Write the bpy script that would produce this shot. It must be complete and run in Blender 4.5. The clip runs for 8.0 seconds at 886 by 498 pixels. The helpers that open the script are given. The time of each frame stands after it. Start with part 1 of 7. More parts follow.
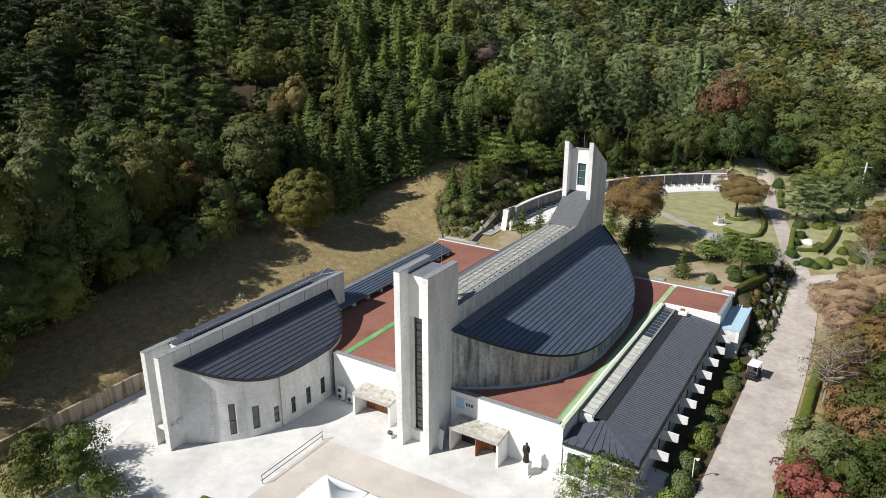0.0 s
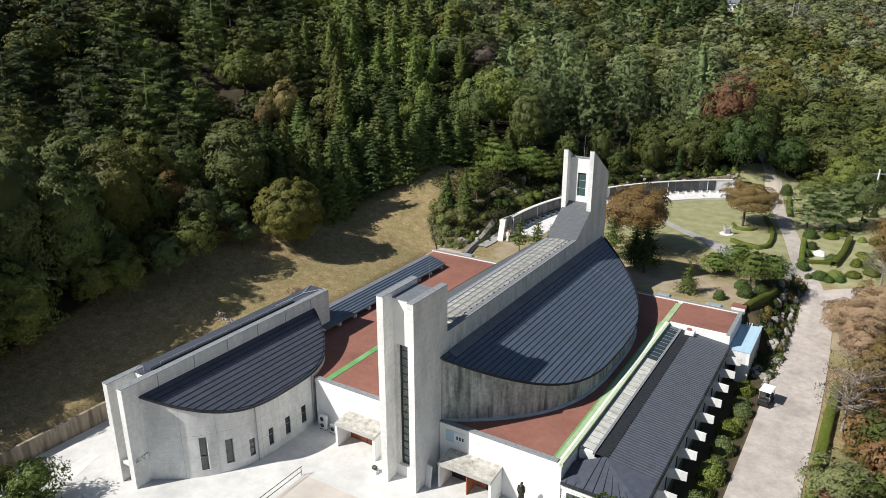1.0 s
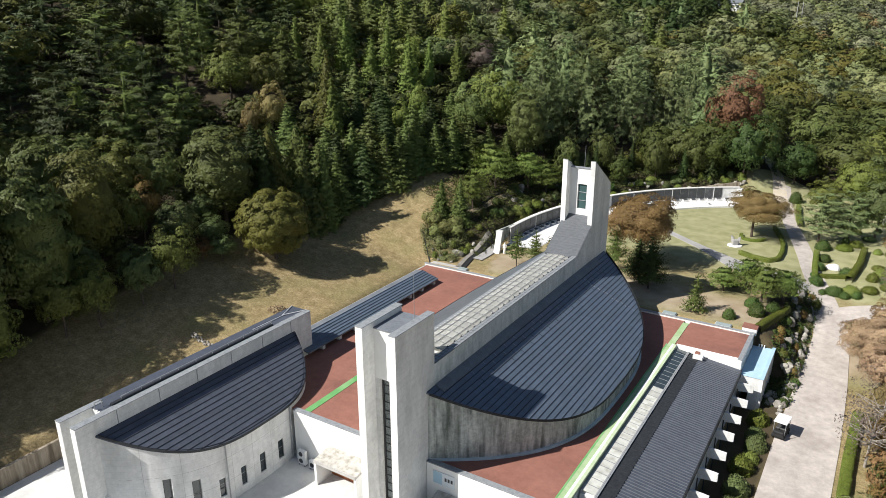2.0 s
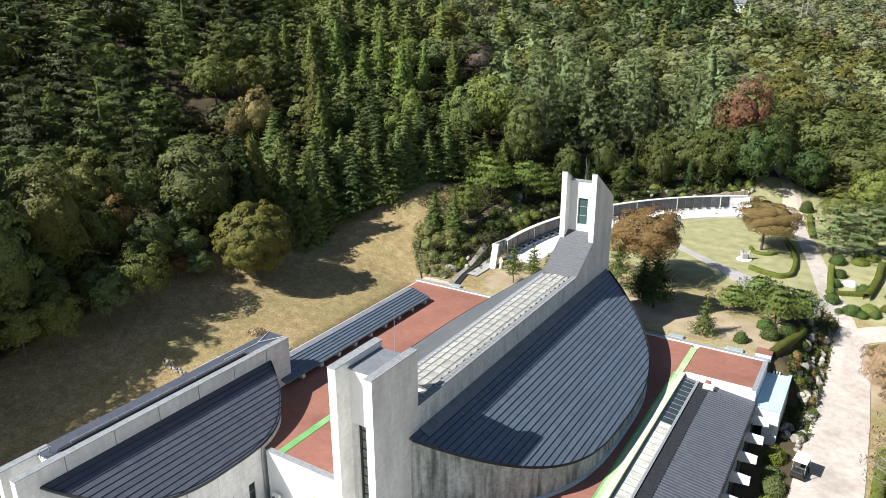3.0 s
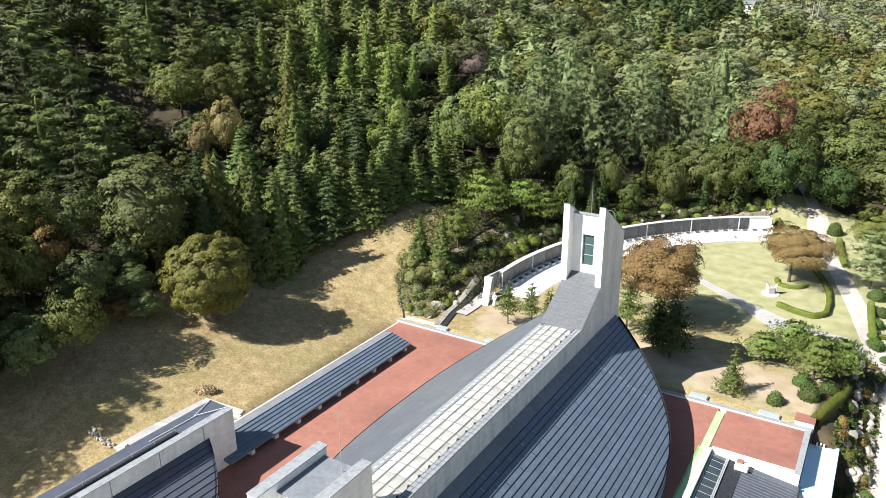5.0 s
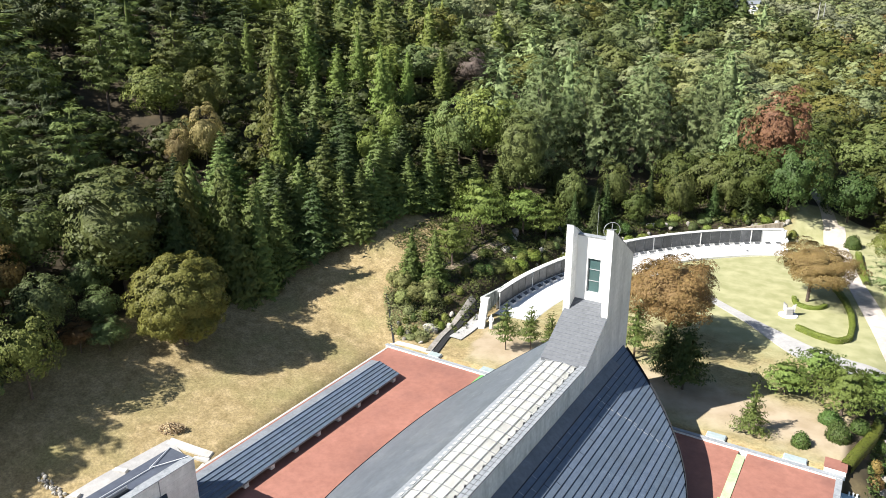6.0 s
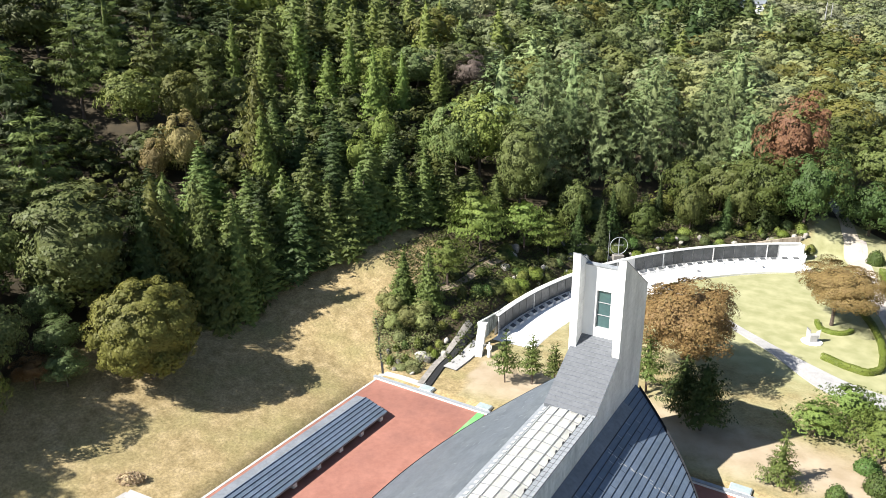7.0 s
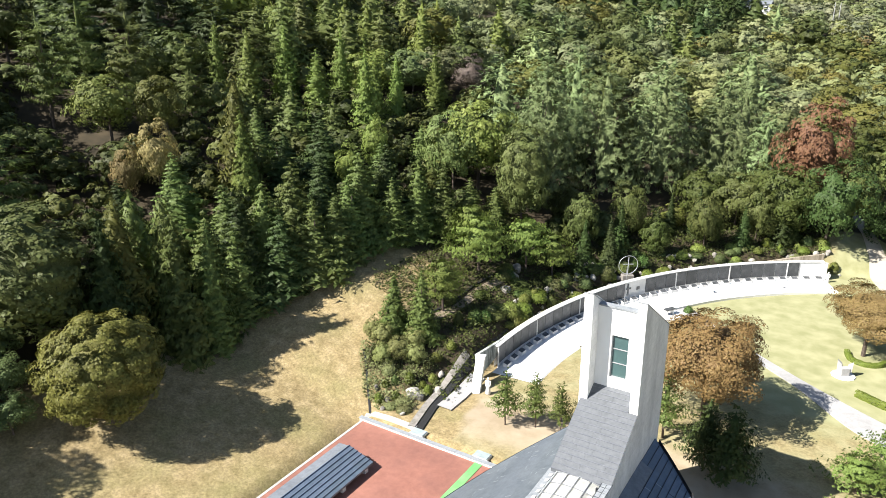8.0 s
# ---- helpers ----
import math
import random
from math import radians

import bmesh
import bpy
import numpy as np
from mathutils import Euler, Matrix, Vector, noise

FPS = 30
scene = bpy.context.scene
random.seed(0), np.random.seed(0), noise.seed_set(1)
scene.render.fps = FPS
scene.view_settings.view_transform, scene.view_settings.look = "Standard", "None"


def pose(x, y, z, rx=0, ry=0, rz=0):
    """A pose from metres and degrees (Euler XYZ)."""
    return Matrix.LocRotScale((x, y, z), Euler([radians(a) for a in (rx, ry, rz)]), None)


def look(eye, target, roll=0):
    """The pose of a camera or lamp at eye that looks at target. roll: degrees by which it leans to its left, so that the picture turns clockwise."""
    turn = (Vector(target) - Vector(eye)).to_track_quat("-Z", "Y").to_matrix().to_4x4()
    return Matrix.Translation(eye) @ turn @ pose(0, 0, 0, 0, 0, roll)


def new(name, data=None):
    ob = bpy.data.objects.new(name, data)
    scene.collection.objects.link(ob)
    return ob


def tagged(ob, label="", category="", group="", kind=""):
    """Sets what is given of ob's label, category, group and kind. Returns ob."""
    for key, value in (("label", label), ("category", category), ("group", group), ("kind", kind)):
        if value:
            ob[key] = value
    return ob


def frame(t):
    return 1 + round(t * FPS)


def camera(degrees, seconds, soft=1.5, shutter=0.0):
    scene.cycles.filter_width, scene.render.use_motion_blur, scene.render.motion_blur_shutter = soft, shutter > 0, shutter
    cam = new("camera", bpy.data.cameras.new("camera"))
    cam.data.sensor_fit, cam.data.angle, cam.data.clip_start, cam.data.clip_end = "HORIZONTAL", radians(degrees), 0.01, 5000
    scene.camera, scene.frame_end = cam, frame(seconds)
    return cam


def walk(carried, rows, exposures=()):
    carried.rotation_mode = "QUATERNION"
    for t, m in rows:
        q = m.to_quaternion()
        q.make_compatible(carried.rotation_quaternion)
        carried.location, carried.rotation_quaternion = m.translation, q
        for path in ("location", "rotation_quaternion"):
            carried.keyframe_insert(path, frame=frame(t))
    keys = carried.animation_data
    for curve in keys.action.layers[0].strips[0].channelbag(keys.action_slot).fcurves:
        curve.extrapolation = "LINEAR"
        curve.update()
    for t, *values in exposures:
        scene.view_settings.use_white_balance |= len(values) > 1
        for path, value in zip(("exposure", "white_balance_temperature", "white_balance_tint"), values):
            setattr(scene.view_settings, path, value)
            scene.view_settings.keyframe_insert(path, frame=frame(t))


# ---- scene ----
cam = camera(64.4, 8.0, soft=0.8)
METRES, EYE, TILT, LEAN, TURN = 55.0, 42.6, 0.0, 0.0, 31.9
ROWS = [
    (0.0, 0.0, 0.0, 0.0, 0.02, -18.93, -0.07),
    (0.5, 0.0111, 0.0521, 0.0002, 0.06, -18.91, -0.02),
    (1.0, 0.0223, 0.1054, 0.0003, 0.09, -18.89, 0.03),
    (1.5, 0.0334, 0.1598, 0.0004, 0.13, -18.88, 0.07),
    (3.0, 0.0666, 0.334, 0.0021, 0.22, -18.82, 0.18),
    (3.5, 0.0778, 0.3933, 0.0018, 0.27, -18.78, 0.2),
    (4.0, 0.088, 0.4534, 0.0025, 0.33, -18.74, 0.23),
    (4.5, 0.0972, 0.5149, 0.0026, 0.36, -18.7, 0.27),
    (6.0, 0.1223, 0.7077, 0.0018, 0.41, -18.66, 0.29),
    (6.5, 0.1294, 0.7743, 0.0019, 0.44, -18.65, 0.3),
    (7.0, 0.1359, 0.8433, 0.0024, 0.47, -18.65, 0.31),
    (7.5, 0.1416, 0.9148, 0.0032, 0.49, -18.65, 0.33),
    (8.0, 0.147, 0.988, 0.0031, 0.51, -18.62, 0.33),
]
EXPOSURE = [(0.0, 0.22), (1.5, 0.34), (3.0, 0.87), (3.5, 1.0), (4.5, 1.17), (6.5, 1.3), (8.0, 1.36)]
walk(cam, [(t, pose(0, 0, EYE, TILT, LEAN, TURN) @ pose(METRES * x, METRES * y, METRES * z, 90 + pitch, roll, yaw)) for t, x, y, z, yaw, pitch, roll in ROWS], EXPOSURE)

# ---- light ----
SUN = Vector((-0.675, -0.855, 1.0))
world = bpy.data.worlds.new("sky")
scene.world = world
world.use_nodes = True
wn = world.node_tree
sky = wn.nodes.new("ShaderNodeTexSky")
sky.sky_type, sky.sun_disc = "NISHITA", False
sky.sun_elevation = math.asin(SUN.normalized().z)
sky.sun_rotation = math.atan2(SUN.x, SUN.y)
sky.altitude, sky.air_density, sky.dust_density = 100, 1.0, 0.6
wn.links.new(sky.outputs[0], wn.nodes["Background"].inputs[0])
wn.nodes["Background"].inputs[1].default_value = 0.057
sun = new("sun", bpy.data.lights.new("sun", "SUN"))
sun.data.energy, sun.data.angle, sun.data.color = 5.0, radians(0.53), (1.0, 0.965, 0.91)
sun.matrix_world = look((0, 0, 150), Vector((0, 0, 150)) - SUN)


# ---- materials ----
def sock(node, *names):
    for n in names:
        if n in node.inputs:
            return node.inputs[n]


def material(name, colors, scale=1.0, rough=0.7, bump=0.0, bump_scale=20.0, metal=0.0, stain=None, stain_scale=0.3,
             island=0.0, per_object=0.0, spec=0.3, stretch=(1, 1, 1), lines=None, through_light=0.0, fine=0.0, fine_scale=3.5, tone=0.0, gaps=0.0):
    """A procedural surface: noise between colours, broad stains, fine relief, and variation from piece to piece."""
    m = bpy.data.materials.new(name)
    m.use_nodes = True
    t = m.node_tree
    N, L = t.nodes, t.links
    bsdf = N["Principled BSDF"]
    geo = N.new("ShaderNodeNewGeometry")
    mp = N.new("ShaderNodeMapping")
    mp.inputs["Scale"].default_value = stretch
    L.new(geo.outputs["Position"], mp.inputs[0])
    nz = N.new("ShaderNodeTexNoise")
    nz.inputs["Scale"].default_value, nz.inputs["Detail"].default_value, nz.inputs["Roughness"].default_value = scale, 6, 0.65
    L.new(mp.outputs[0], nz.inputs["Vector"])
    ramp = N.new("ShaderNodeValToRGB")
    els = ramp.color_ramp.elements
    for i, c in enumerate(colors):
        pos = 0.3 + 0.4 * i / max(1, len(colors) - 1)
        e = els[i] if i < 2 else els.new(pos)
        e.position, e.color = pos, (*c, 1)
    L.new(nz.outputs[0], ramp.inputs[0])
    out = ramp.outputs[0]

    def mix(a, b, fac, kind="MIX"):
        x = N.new("ShaderNodeMix")
        x.data_type, x.blend_type = "RGBA", kind
        for s, v in ((x.inputs[6], a), (x.inputs[7], b), (x.inputs[0], fac)):
            if isinstance(v, bpy.types.NodeSocket):
                L.new(v, s)
            else:
                s.default_value = (*v, 1) if isinstance(v, tuple) else v
        return x.outputs[2]

    if stain:
        n2 = N.new("ShaderNodeTexNoise")
        n2.inputs["Scale"].default_value, n2.inputs["Detail"].default_value = stain_scale, 5
        L.new(mp.outputs[0], n2.inputs["Vector"])
        r2 = N.new("ShaderNodeMapRange")
        r2.inputs[1].default_value, r2.inputs[2].default_value, r2.inputs[4].default_value = 0.48, 0.72, 0.85
        L.new(n2.outputs[0], r2.inputs[0])
        out = mix(out, stain, r2.outputs[0])
    if lines:
        # fine joints of boards or lifts, every so many metres of height
        sep = N.new("ShaderNodeSeparateXYZ")
        L.new(geo.outputs["Position"], sep.inputs[0])
        fr = N.new("ShaderNodeMath")
        fr.operation = "MULTIPLY"
        fr.inputs[1].default_value = 1 / lines
        L.new(sep.outputs[2], fr.inputs[0])
        f2 = N.new("ShaderNodeMath")
        f2.operation = "FRACT"
        L.new(fr.outputs[0], f2.inputs[0])
        f3 = N.new("ShaderNodeMath")
        f3.operation, f3.inputs[1].default_value = "LESS_THAN", 0.025
        L.new(f2.outputs[0], f3.inputs[0])
        f4 = N.new("ShaderNodeMath")
        f4.operation, f4.inputs[1].default_value = "MULTIPLY", 0.4
        L.new(f3.outputs[0], f4.inputs[0])
        out = mix(out, tuple(c * 0.5 for c in colors[0]), f4.outputs[0])
    for amount, node, sockname in ((island, geo, "Random Per Island"), (per_object, None, "Random")):
        if amount:
            src = node or N.new("ShaderNodeObjectInfo")
            hsv = N.new("ShaderNodeHueSaturation")
            mr = N.new("ShaderNodeMapRange")
            mr.inputs[3].default_value, mr.inputs[4].default_value = 1 - amount, 1 + amount
            L.new(src.outputs[sockname], mr.inputs[0])
            L.new(mr.outputs[0], hsv.inputs["Value"])
            mh = N.new("ShaderNodeMapRange")
            mh.inputs[3].default_value, mh.inputs[4].default_value = 0.5 - amount * 0.07, 0.5 + amount * 0.05
            L.new(src.outputs[sockname], mh.inputs[0])
            L.new(mh.outputs[0], hsv.inputs["Hue"])
            L.new(out, hsv.inputs["Color"])
            out = hsv.outputs[0]
    if tone:
        # each tree of a joined wood a little lighter, darker, yellower or bluer
        at = N.new("ShaderNodeAttribute")
        at.attribute_name = "tone"
        ht = N.new("ShaderNodeHueSaturation")
        for sck, by, base in (("Value", tone, 1.0), ("Hue", -0.018, 0.5)):
            ma = N.new("ShaderNodeMath")
            ma.operation = "MULTIPLY_ADD"
            ma.inputs[1].default_value, ma.inputs[2].default_value = by, base
            L.new(at.outputs["Fac"], ma.inputs[0])
            L.new(ma.outputs[0], ht.inputs[sck])
        L.new(out, ht.inputs["Color"])
        out = ht.outputs[0]
    if fine:
        # small light and dark flecks, as of single leaves or grains
        n3 = N.new("ShaderNodeTexNoise")
        n3.inputs["Scale"].default_value, n3.inputs["Detail"].default_value, n3.inputs["Roughness"].default_value = fine_scale, 5, 0.75
        L.new(geo.outputs["Position"], n3.inputs["Vector"])
        r3 = N.new("ShaderNodeMapRange")
        r3.inputs[1].default_value, r3.inputs[2].default_value = 0.34, 0.66
        r3.inputs[3].default_value, r3.inputs[4].default_value = 1 - fine, 1 + fine
        L.new(n3.outputs[0], r3.inputs[0])
        h3 = N.new("ShaderNodeHueSaturation")
        L.new(r3.outputs[0], h3.inputs["Value"])
        L.new(out, h3.inputs["Color"])
        out = h3.outputs[0]
    L.new(out, bsdf.inputs["Base Color"])
    bsdf.inputs["Roughness"].default_value, bsdf.inputs["Metallic"].default_value = rough, metal
    sock(bsdf, "Specular IOR Level", "Specular").default_value = spec
    if bump:
        nb = N.new("ShaderNodeTexNoise")
        nb.inputs["Scale"].default_value, nb.inputs["Detail"].default_value = bump_scale, 4
        L.new(mp.outputs[0], nb.inputs["Vector"])
        bp = N.new("ShaderNodeBump")
        bp.inputs["Strength"].default_value, bp.inputs["Distance"].default_value = min(1, bump * 4), bump
        L.new(nb.outputs[0], bp.inputs["Height"])
        L.new(bp.outputs[0], bsdf.inputs["Normal"])
    if through_light:
        tr = N.new("ShaderNodeBsdfTranslucent")
        L.new(out, tr.inputs[0])
        ms = N.new("ShaderNodeMixShader")
        ms.inputs[0].default_value = through_light
        L.new(bsdf.outputs[0], ms.inputs[1])
        L.new(tr.outputs[0], ms.inputs[2])
        last = ms.outputs[0]
        if gaps:
            # a spray of many small leaves, open between them
            ng = N.new("ShaderNodeTexNoise")
            ng.inputs["Scale"].default_value, ng.inputs["Detail"].default_value, ng.inputs["Roughness"].default_value = gaps, 2, 0.6
            L.new(geo.outputs["Position"], ng.inputs["Vector"])
            cut = N.new("ShaderNodeMath")
            cut.operation, cut.inputs[1].default_value = "GREATER_THAN", 0.585
            L.new(ng.outputs[0], cut.inputs[0])
            clear = N.new("ShaderNodeBsdfTransparent")
            mg = N.new("ShaderNodeMixShader")
            L.new(cut.outputs[0], mg.inputs[0])
            L.new(last, mg.inputs[1])
            L.new(clear.outputs[0], mg.inputs[2])
            last = mg.outputs[0]
        L.new(last, N["Material Output"].inputs[0])
    return m


def leaf(name, a, b, scale=0.35, gaps=8.0):
    return material(name, [a, b], scale, 0.6, island=0.13, per_object=0.24, spec=0.2, through_light=0.06, fine=0.14, tone=0.24, gaps=gaps)


CONCRETE = material("board_formed_concrete", [(0.62, 0.622, 0.605), (0.79, 0.79, 0.772)], 0.9, 0.8, 0.004, 25, stain=(0.53, 0.535, 0.52), stain_scale=0.55, stretch=(1, 1, 0.35), lines=0.6, fine=0.09, fine_scale=2.2)
PLASTER = material("white_painted_render", [(0.74, 0.74, 0.72), (0.84, 0.84, 0.82)], 0.6, 0.75, 0.002, 30, stain=(0.68, 0.68, 0.66), stain_scale=0.35, stretch=(1, 1, 0.4))
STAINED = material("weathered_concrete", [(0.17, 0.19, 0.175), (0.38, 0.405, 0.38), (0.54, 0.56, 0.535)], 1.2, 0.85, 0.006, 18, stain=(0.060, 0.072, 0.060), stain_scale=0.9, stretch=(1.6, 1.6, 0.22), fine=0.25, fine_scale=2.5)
WEATHERED = material("rain_streaked_pale_concrete", [(0.56, 0.60, 0.59), (0.74, 0.765, 0.755)], 1.1, 0.85, 0.004, 20, stain=(0.44, 0.485, 0.48), stain_scale=0.9, stretch=(1, 1.6, 0.3), lines=0.5, fine=0.14, fine_scale=2.5)
OLD_WALL = material("brown_streaked_concrete", [(0.15, 0.12, 0.085), (0.30, 0.255, 0.195), (0.44, 0.39, 0.31)], 1.2, 0.9, 0.006, 18, stain=(0.09, 0.07, 0.05), stain_scale=0.8, stretch=(1.5, 1.5, 0.2))
STAINED_PALE = material("weathered_pale_concrete", [(0.36, 0.35, 0.33), (0.48, 0.47, 0.44)], 0.8, 0.9, 0.004, 15, stain=(0.28, 0.27, 0.25), stain_scale=0.6)
PALE_GLASS = material("pale_blue_green_glass", [(0.27, 0.32, 0.32), (0.36, 0.41, 0.41)], 2, 0.25, spec=0.5)
ZINC = material("dark_zinc_sheet", [(0.080, 0.106, 0.148), (0.114, 0.146, 0.194)], 1.2, 0.4, 0.002, 12, 0.0, stain=(0.09, 0.112, 0.14), stain_scale=0.5, per_object=0.1, spec=0.55, fine=0.12, fine_scale=2.0)
DARK_SHEET = material("charcoal_roof_sheet", [(0.060, 0.068, 0.092), (0.086, 0.096, 0.125)], 1.2, 0.5, 0.002, 12, stain=(0.075, 0.085, 0.105), stain_scale=0.5, per_object=0.1, spec=0.4, fine=0.12, fine_scale=2.0)
RIB = material("roof_rib_sheet", [(0.105, 0.112, 0.128), (0.15, 0.158, 0.175)], 2.0, 0.5)
ZINC_TRIM = material("dark_metal_trim", [(0.03, 0.033, 0.04), (0.05, 0.055, 0.06)], 3, 0.5, metal=0.3)
# darker than the trays, standing for the shaded sides of the seams
SEAM = material("shade_dark_seam_sheet", [(0.018, 0.022, 0.03), (0.03, 0.036, 0.046)], 3, 0.6)
WORN_LEAD = material("worn_grey_flashing", [(0.22, 0.235, 0.25), (0.31, 0.325, 0.335)], 7.0, 0.6, 0.003, 20, stain=(0.17, 0.185, 0.20), stain_scale=3.0)
GREY_SHEET = material("pale_grey_roof_sheet", [(0.145, 0.16, 0.18), (0.185, 0.20, 0.22)], 0.9, 0.6, 0.002, 15, stain=(0.125, 0.138, 0.155), stain_scale=0.4, per_object=0.03, fine=0.16, fine_scale=3.0)
WEST_SHEET = material("blue_grey_roof_sheet", [(0.084, 0.098, 0.114), (0.112, 0.128, 0.146)], 0.9, 0.5, 0.003, 15, stain=(0.128, 0.144, 0.158), stain_scale=0.35, per_object=0.05, spec=0.4, fine=0.16, fine_scale=3.0)
PALE_BAR = material("pale_aluminium_bar", [(0.42, 0.43, 0.42), (0.54, 0.55, 0.54)], 4, 0.5, metal=0.2)
SLATE = material("slate_tile", [(0.092, 0.098, 0.106), (0.128, 0.135, 0.145)], 3, 0.6, 0.003, 20, per_object=0.03)
RED = material("red_waterproof_coating", [(0.245, 0.108, 0.080), (0.30, 0.138, 0.104)], 0.5, 0.85, 0.003, 30, stain=(0.185, 0.084, 0.066), stain_scale=0.25, fine=0.1, fine_scale=1.5)
GREEN = material("green_waterproof_coating", [(0.10, 0.31, 0.10), (0.18, 0.39, 0.15)], 0.6, 0.7, stain=(0.27, 0.44, 0.21), stain_scale=0.5)
BLUE = material("pale_blue_coating", [(0.34, 0.52, 0.64), (0.44, 0.60, 0.70)], 0.8, 0.7, stain=(0.42, 0.58, 0.68), stain_scale=0.5)
PALE_COAT = material("pale_grey_coating", [(0.40, 0.46, 0.48), (0.52, 0.57, 0.58)], 1.5, 0.7, stain=(0.3, 0.34, 0.35), stain_scale=0.6)
GREEN_WORN = material("worn_green_coating", [(0.27, 0.41, 0.19), (0.40, 0.51, 0.30)], 1.2, 0.8, stain=(0.48, 0.54, 0.38), stain_scale=0.5)
PALE_GREEN = material("bleached_green_coating", [(0.40, 0.50, 0.30), (0.52, 0.60, 0.42)], 1.5, 0.8, stain=(0.6, 0.62, 0.5), stain_scale=0.6)
EAVE = material("near_black_sheet", [(0.016, 0.018, 0.022), (0.03, 0.033, 0.038)], 3, 0.7)
LATTICE = material("leaded_pattern_glass", [(0.05, 0.062, 0.062), (0.30, 0.34, 0.33)], 7.0, 0.3, spec=0.5)
POLY = material("milky_skylight_sheet", [(0.66, 0.655, 0.615), (0.77, 0.765, 0.72)], 1.5, 0.4, stain=(0.56, 0.55, 0.51), stain_scale=0.9, per_object=0.07, spec=0.4)
STEEL = material("galvanised_steel", [(0.30, 0.31, 0.32), (0.42, 0.43, 0.44)], 4, 0.55, metal=0.3)
OLD_POLY = material("weathered_translucent_sheet", [(0.50, 0.50, 0.455), (0.64, 0.64, 0.585)], 2.5, 0.5, stain=(0.36, 0.35, 0.30), stain_scale=1.2, per_object=0.12, spec=0.4)
GLASS = material("dark_window_glass", [(0.03, 0.04, 0.045), (0.05, 0.065, 0.07)], 0.8, 0.08, spec=0.9)
TEAL_GLASS = material("teal_window_glass", [(0.04, 0.075, 0.075), (0.06, 0.11, 0.105)], 0.6, 0.08, spec=0.9)
FRAME = material("dark_window_frame", [(0.05, 0.05, 0.05), (0.08, 0.08, 0.08)], 5, 0.5)
WOOD = material("red_brown_door_wood", [(0.24, 0.08, 0.035), (0.36, 0.13, 0.055)], 3, 0.55, 0.002, 20, stretch=(3, 3, 0.4))
PAVING = material("pale_plaza_concrete", [(0.58, 0.575, 0.555), (0.70, 0.69, 0.665)], 0.35, 0.85, 0.003, 20, stain=(0.48, 0.475, 0.46), stain_scale=0.16, fine=0.08, fine_scale=0.9)
SAND = material("pinkish_plaza_paving", [(0.50, 0.45, 0.40), (0.60, 0.55, 0.50)], 0.5, 0.9, 0.003, 20, stain=(0.43, 0.38, 0.34), stain_scale=0.2)
ROAD = material("pale_worn_road_concrete", [(0.41, 0.365, 0.33), (0.51, 0.46, 0.42)], 0.3, 0.9, 0.004, 15, stain=(0.34, 0.30, 0.27), stain_scale=0.22, fine=0.12, fine_scale=1.2)
PATH = material("grey_path_paving", [(0.30, 0.292, 0.285), (0.39, 0.38, 0.365)], 0.6, 0.9, 0.003, 15, stain=(0.26, 0.255, 0.25), fine=0.1, fine_scale=2.0)
ROCK = material("lichened_granite_boulder", [(0.21, 0.195, 0.17), (0.40, 0.375, 0.335)], 2.2, 0.9, 0.02, 6, stain=(0.17, 0.165, 0.125), stain_scale=1.2, per_object=0.25)
BARK = material("grey_brown_bark", [(0.06, 0.045, 0.035), (0.13, 0.10, 0.08)], 6, 0.9, 0.01, 15)
PALE_BARK = material("pale_bark", [(0.25, 0.22, 0.19), (0.36, 0.33, 0.29)], 6, 0.9, 0.01, 15)
GRANITE = material("polished_dark_granite", [(0.045, 0.048, 0.052), (0.085, 0.09, 0.095)], 5, 0.4, spec=0.4, per_object=0.25, stain=(0.13, 0.135, 0.14), stain_scale=1.2)
WHITE_STONE = material("white_granite", [(0.66, 0.65, 0.63), (0.78, 0.77, 0.75)], 2, 0.7, 0.003, 25, stain=(0.58, 0.57, 0.55), stain_scale=0.6)
BRONZE = material("dark_bronze", [(0.03, 0.028, 0.022), (0.06, 0.055, 0.045)], 4, 0.4, metal=0.6)
WHITE = material("white_plastic", [(0.74, 0.74, 0.73), (0.80, 0.80, 0.79)], 2, 0.5)
TENT = material("white_tent_fabric", [(0.78, 0.79, 0.81), (0.84, 0.85, 0.86)], 0.8, 0.7, 0.01, 2)
BLACK = material("black_rubber", [(0.015, 0.015, 0.016), (0.03, 0.03, 0.03)], 6, 0.7)
LEAF_GREEN = leaf("fresh_green_foliage", (0.072, 0.100, 0.033), (0.115, 0.147, 0.052))
LEAF_OLIVE = leaf("olive_foliage", (0.082, 0.098, 0.021), (0.142, 0.150, 0.036))
LEAF_DEEP = leaf("deep_green_foliage", (0.039, 0.055, 0.012), (0.071, 0.086, 0.020))
LEAF_PALE = leaf("grey_green_foliage", (0.078, 0.108, 0.030), (0.132, 0.160, 0.050))
LEAF_YELLOW = leaf("yellow_green_foliage", (0.117, 0.153, 0.030), (0.178, 0.207, 0.050))
LEAF_GOLD = leaf("golden_brown_foliage", (0.185, 0.138, 0.046), (0.262, 0.196, 0.072))
LEAF_MOSS = leaf("moss_green_foliage", (0.063, 0.079, 0.021), (0.105, 0.121, 0.035))
LEAF_STRAW = leaf("straw_olive_foliage", (0.122, 0.134, 0.050), (0.180, 0.190, 0.081))
LEAF_YELLOW_OLIVE = leaf("yellowish_olive_foliage", (0.088, 0.088, 0.019), (0.145, 0.136, 0.032))
# pale tone for the far hills, carrying part of their haze
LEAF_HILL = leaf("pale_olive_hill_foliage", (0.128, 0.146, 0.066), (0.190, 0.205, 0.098))
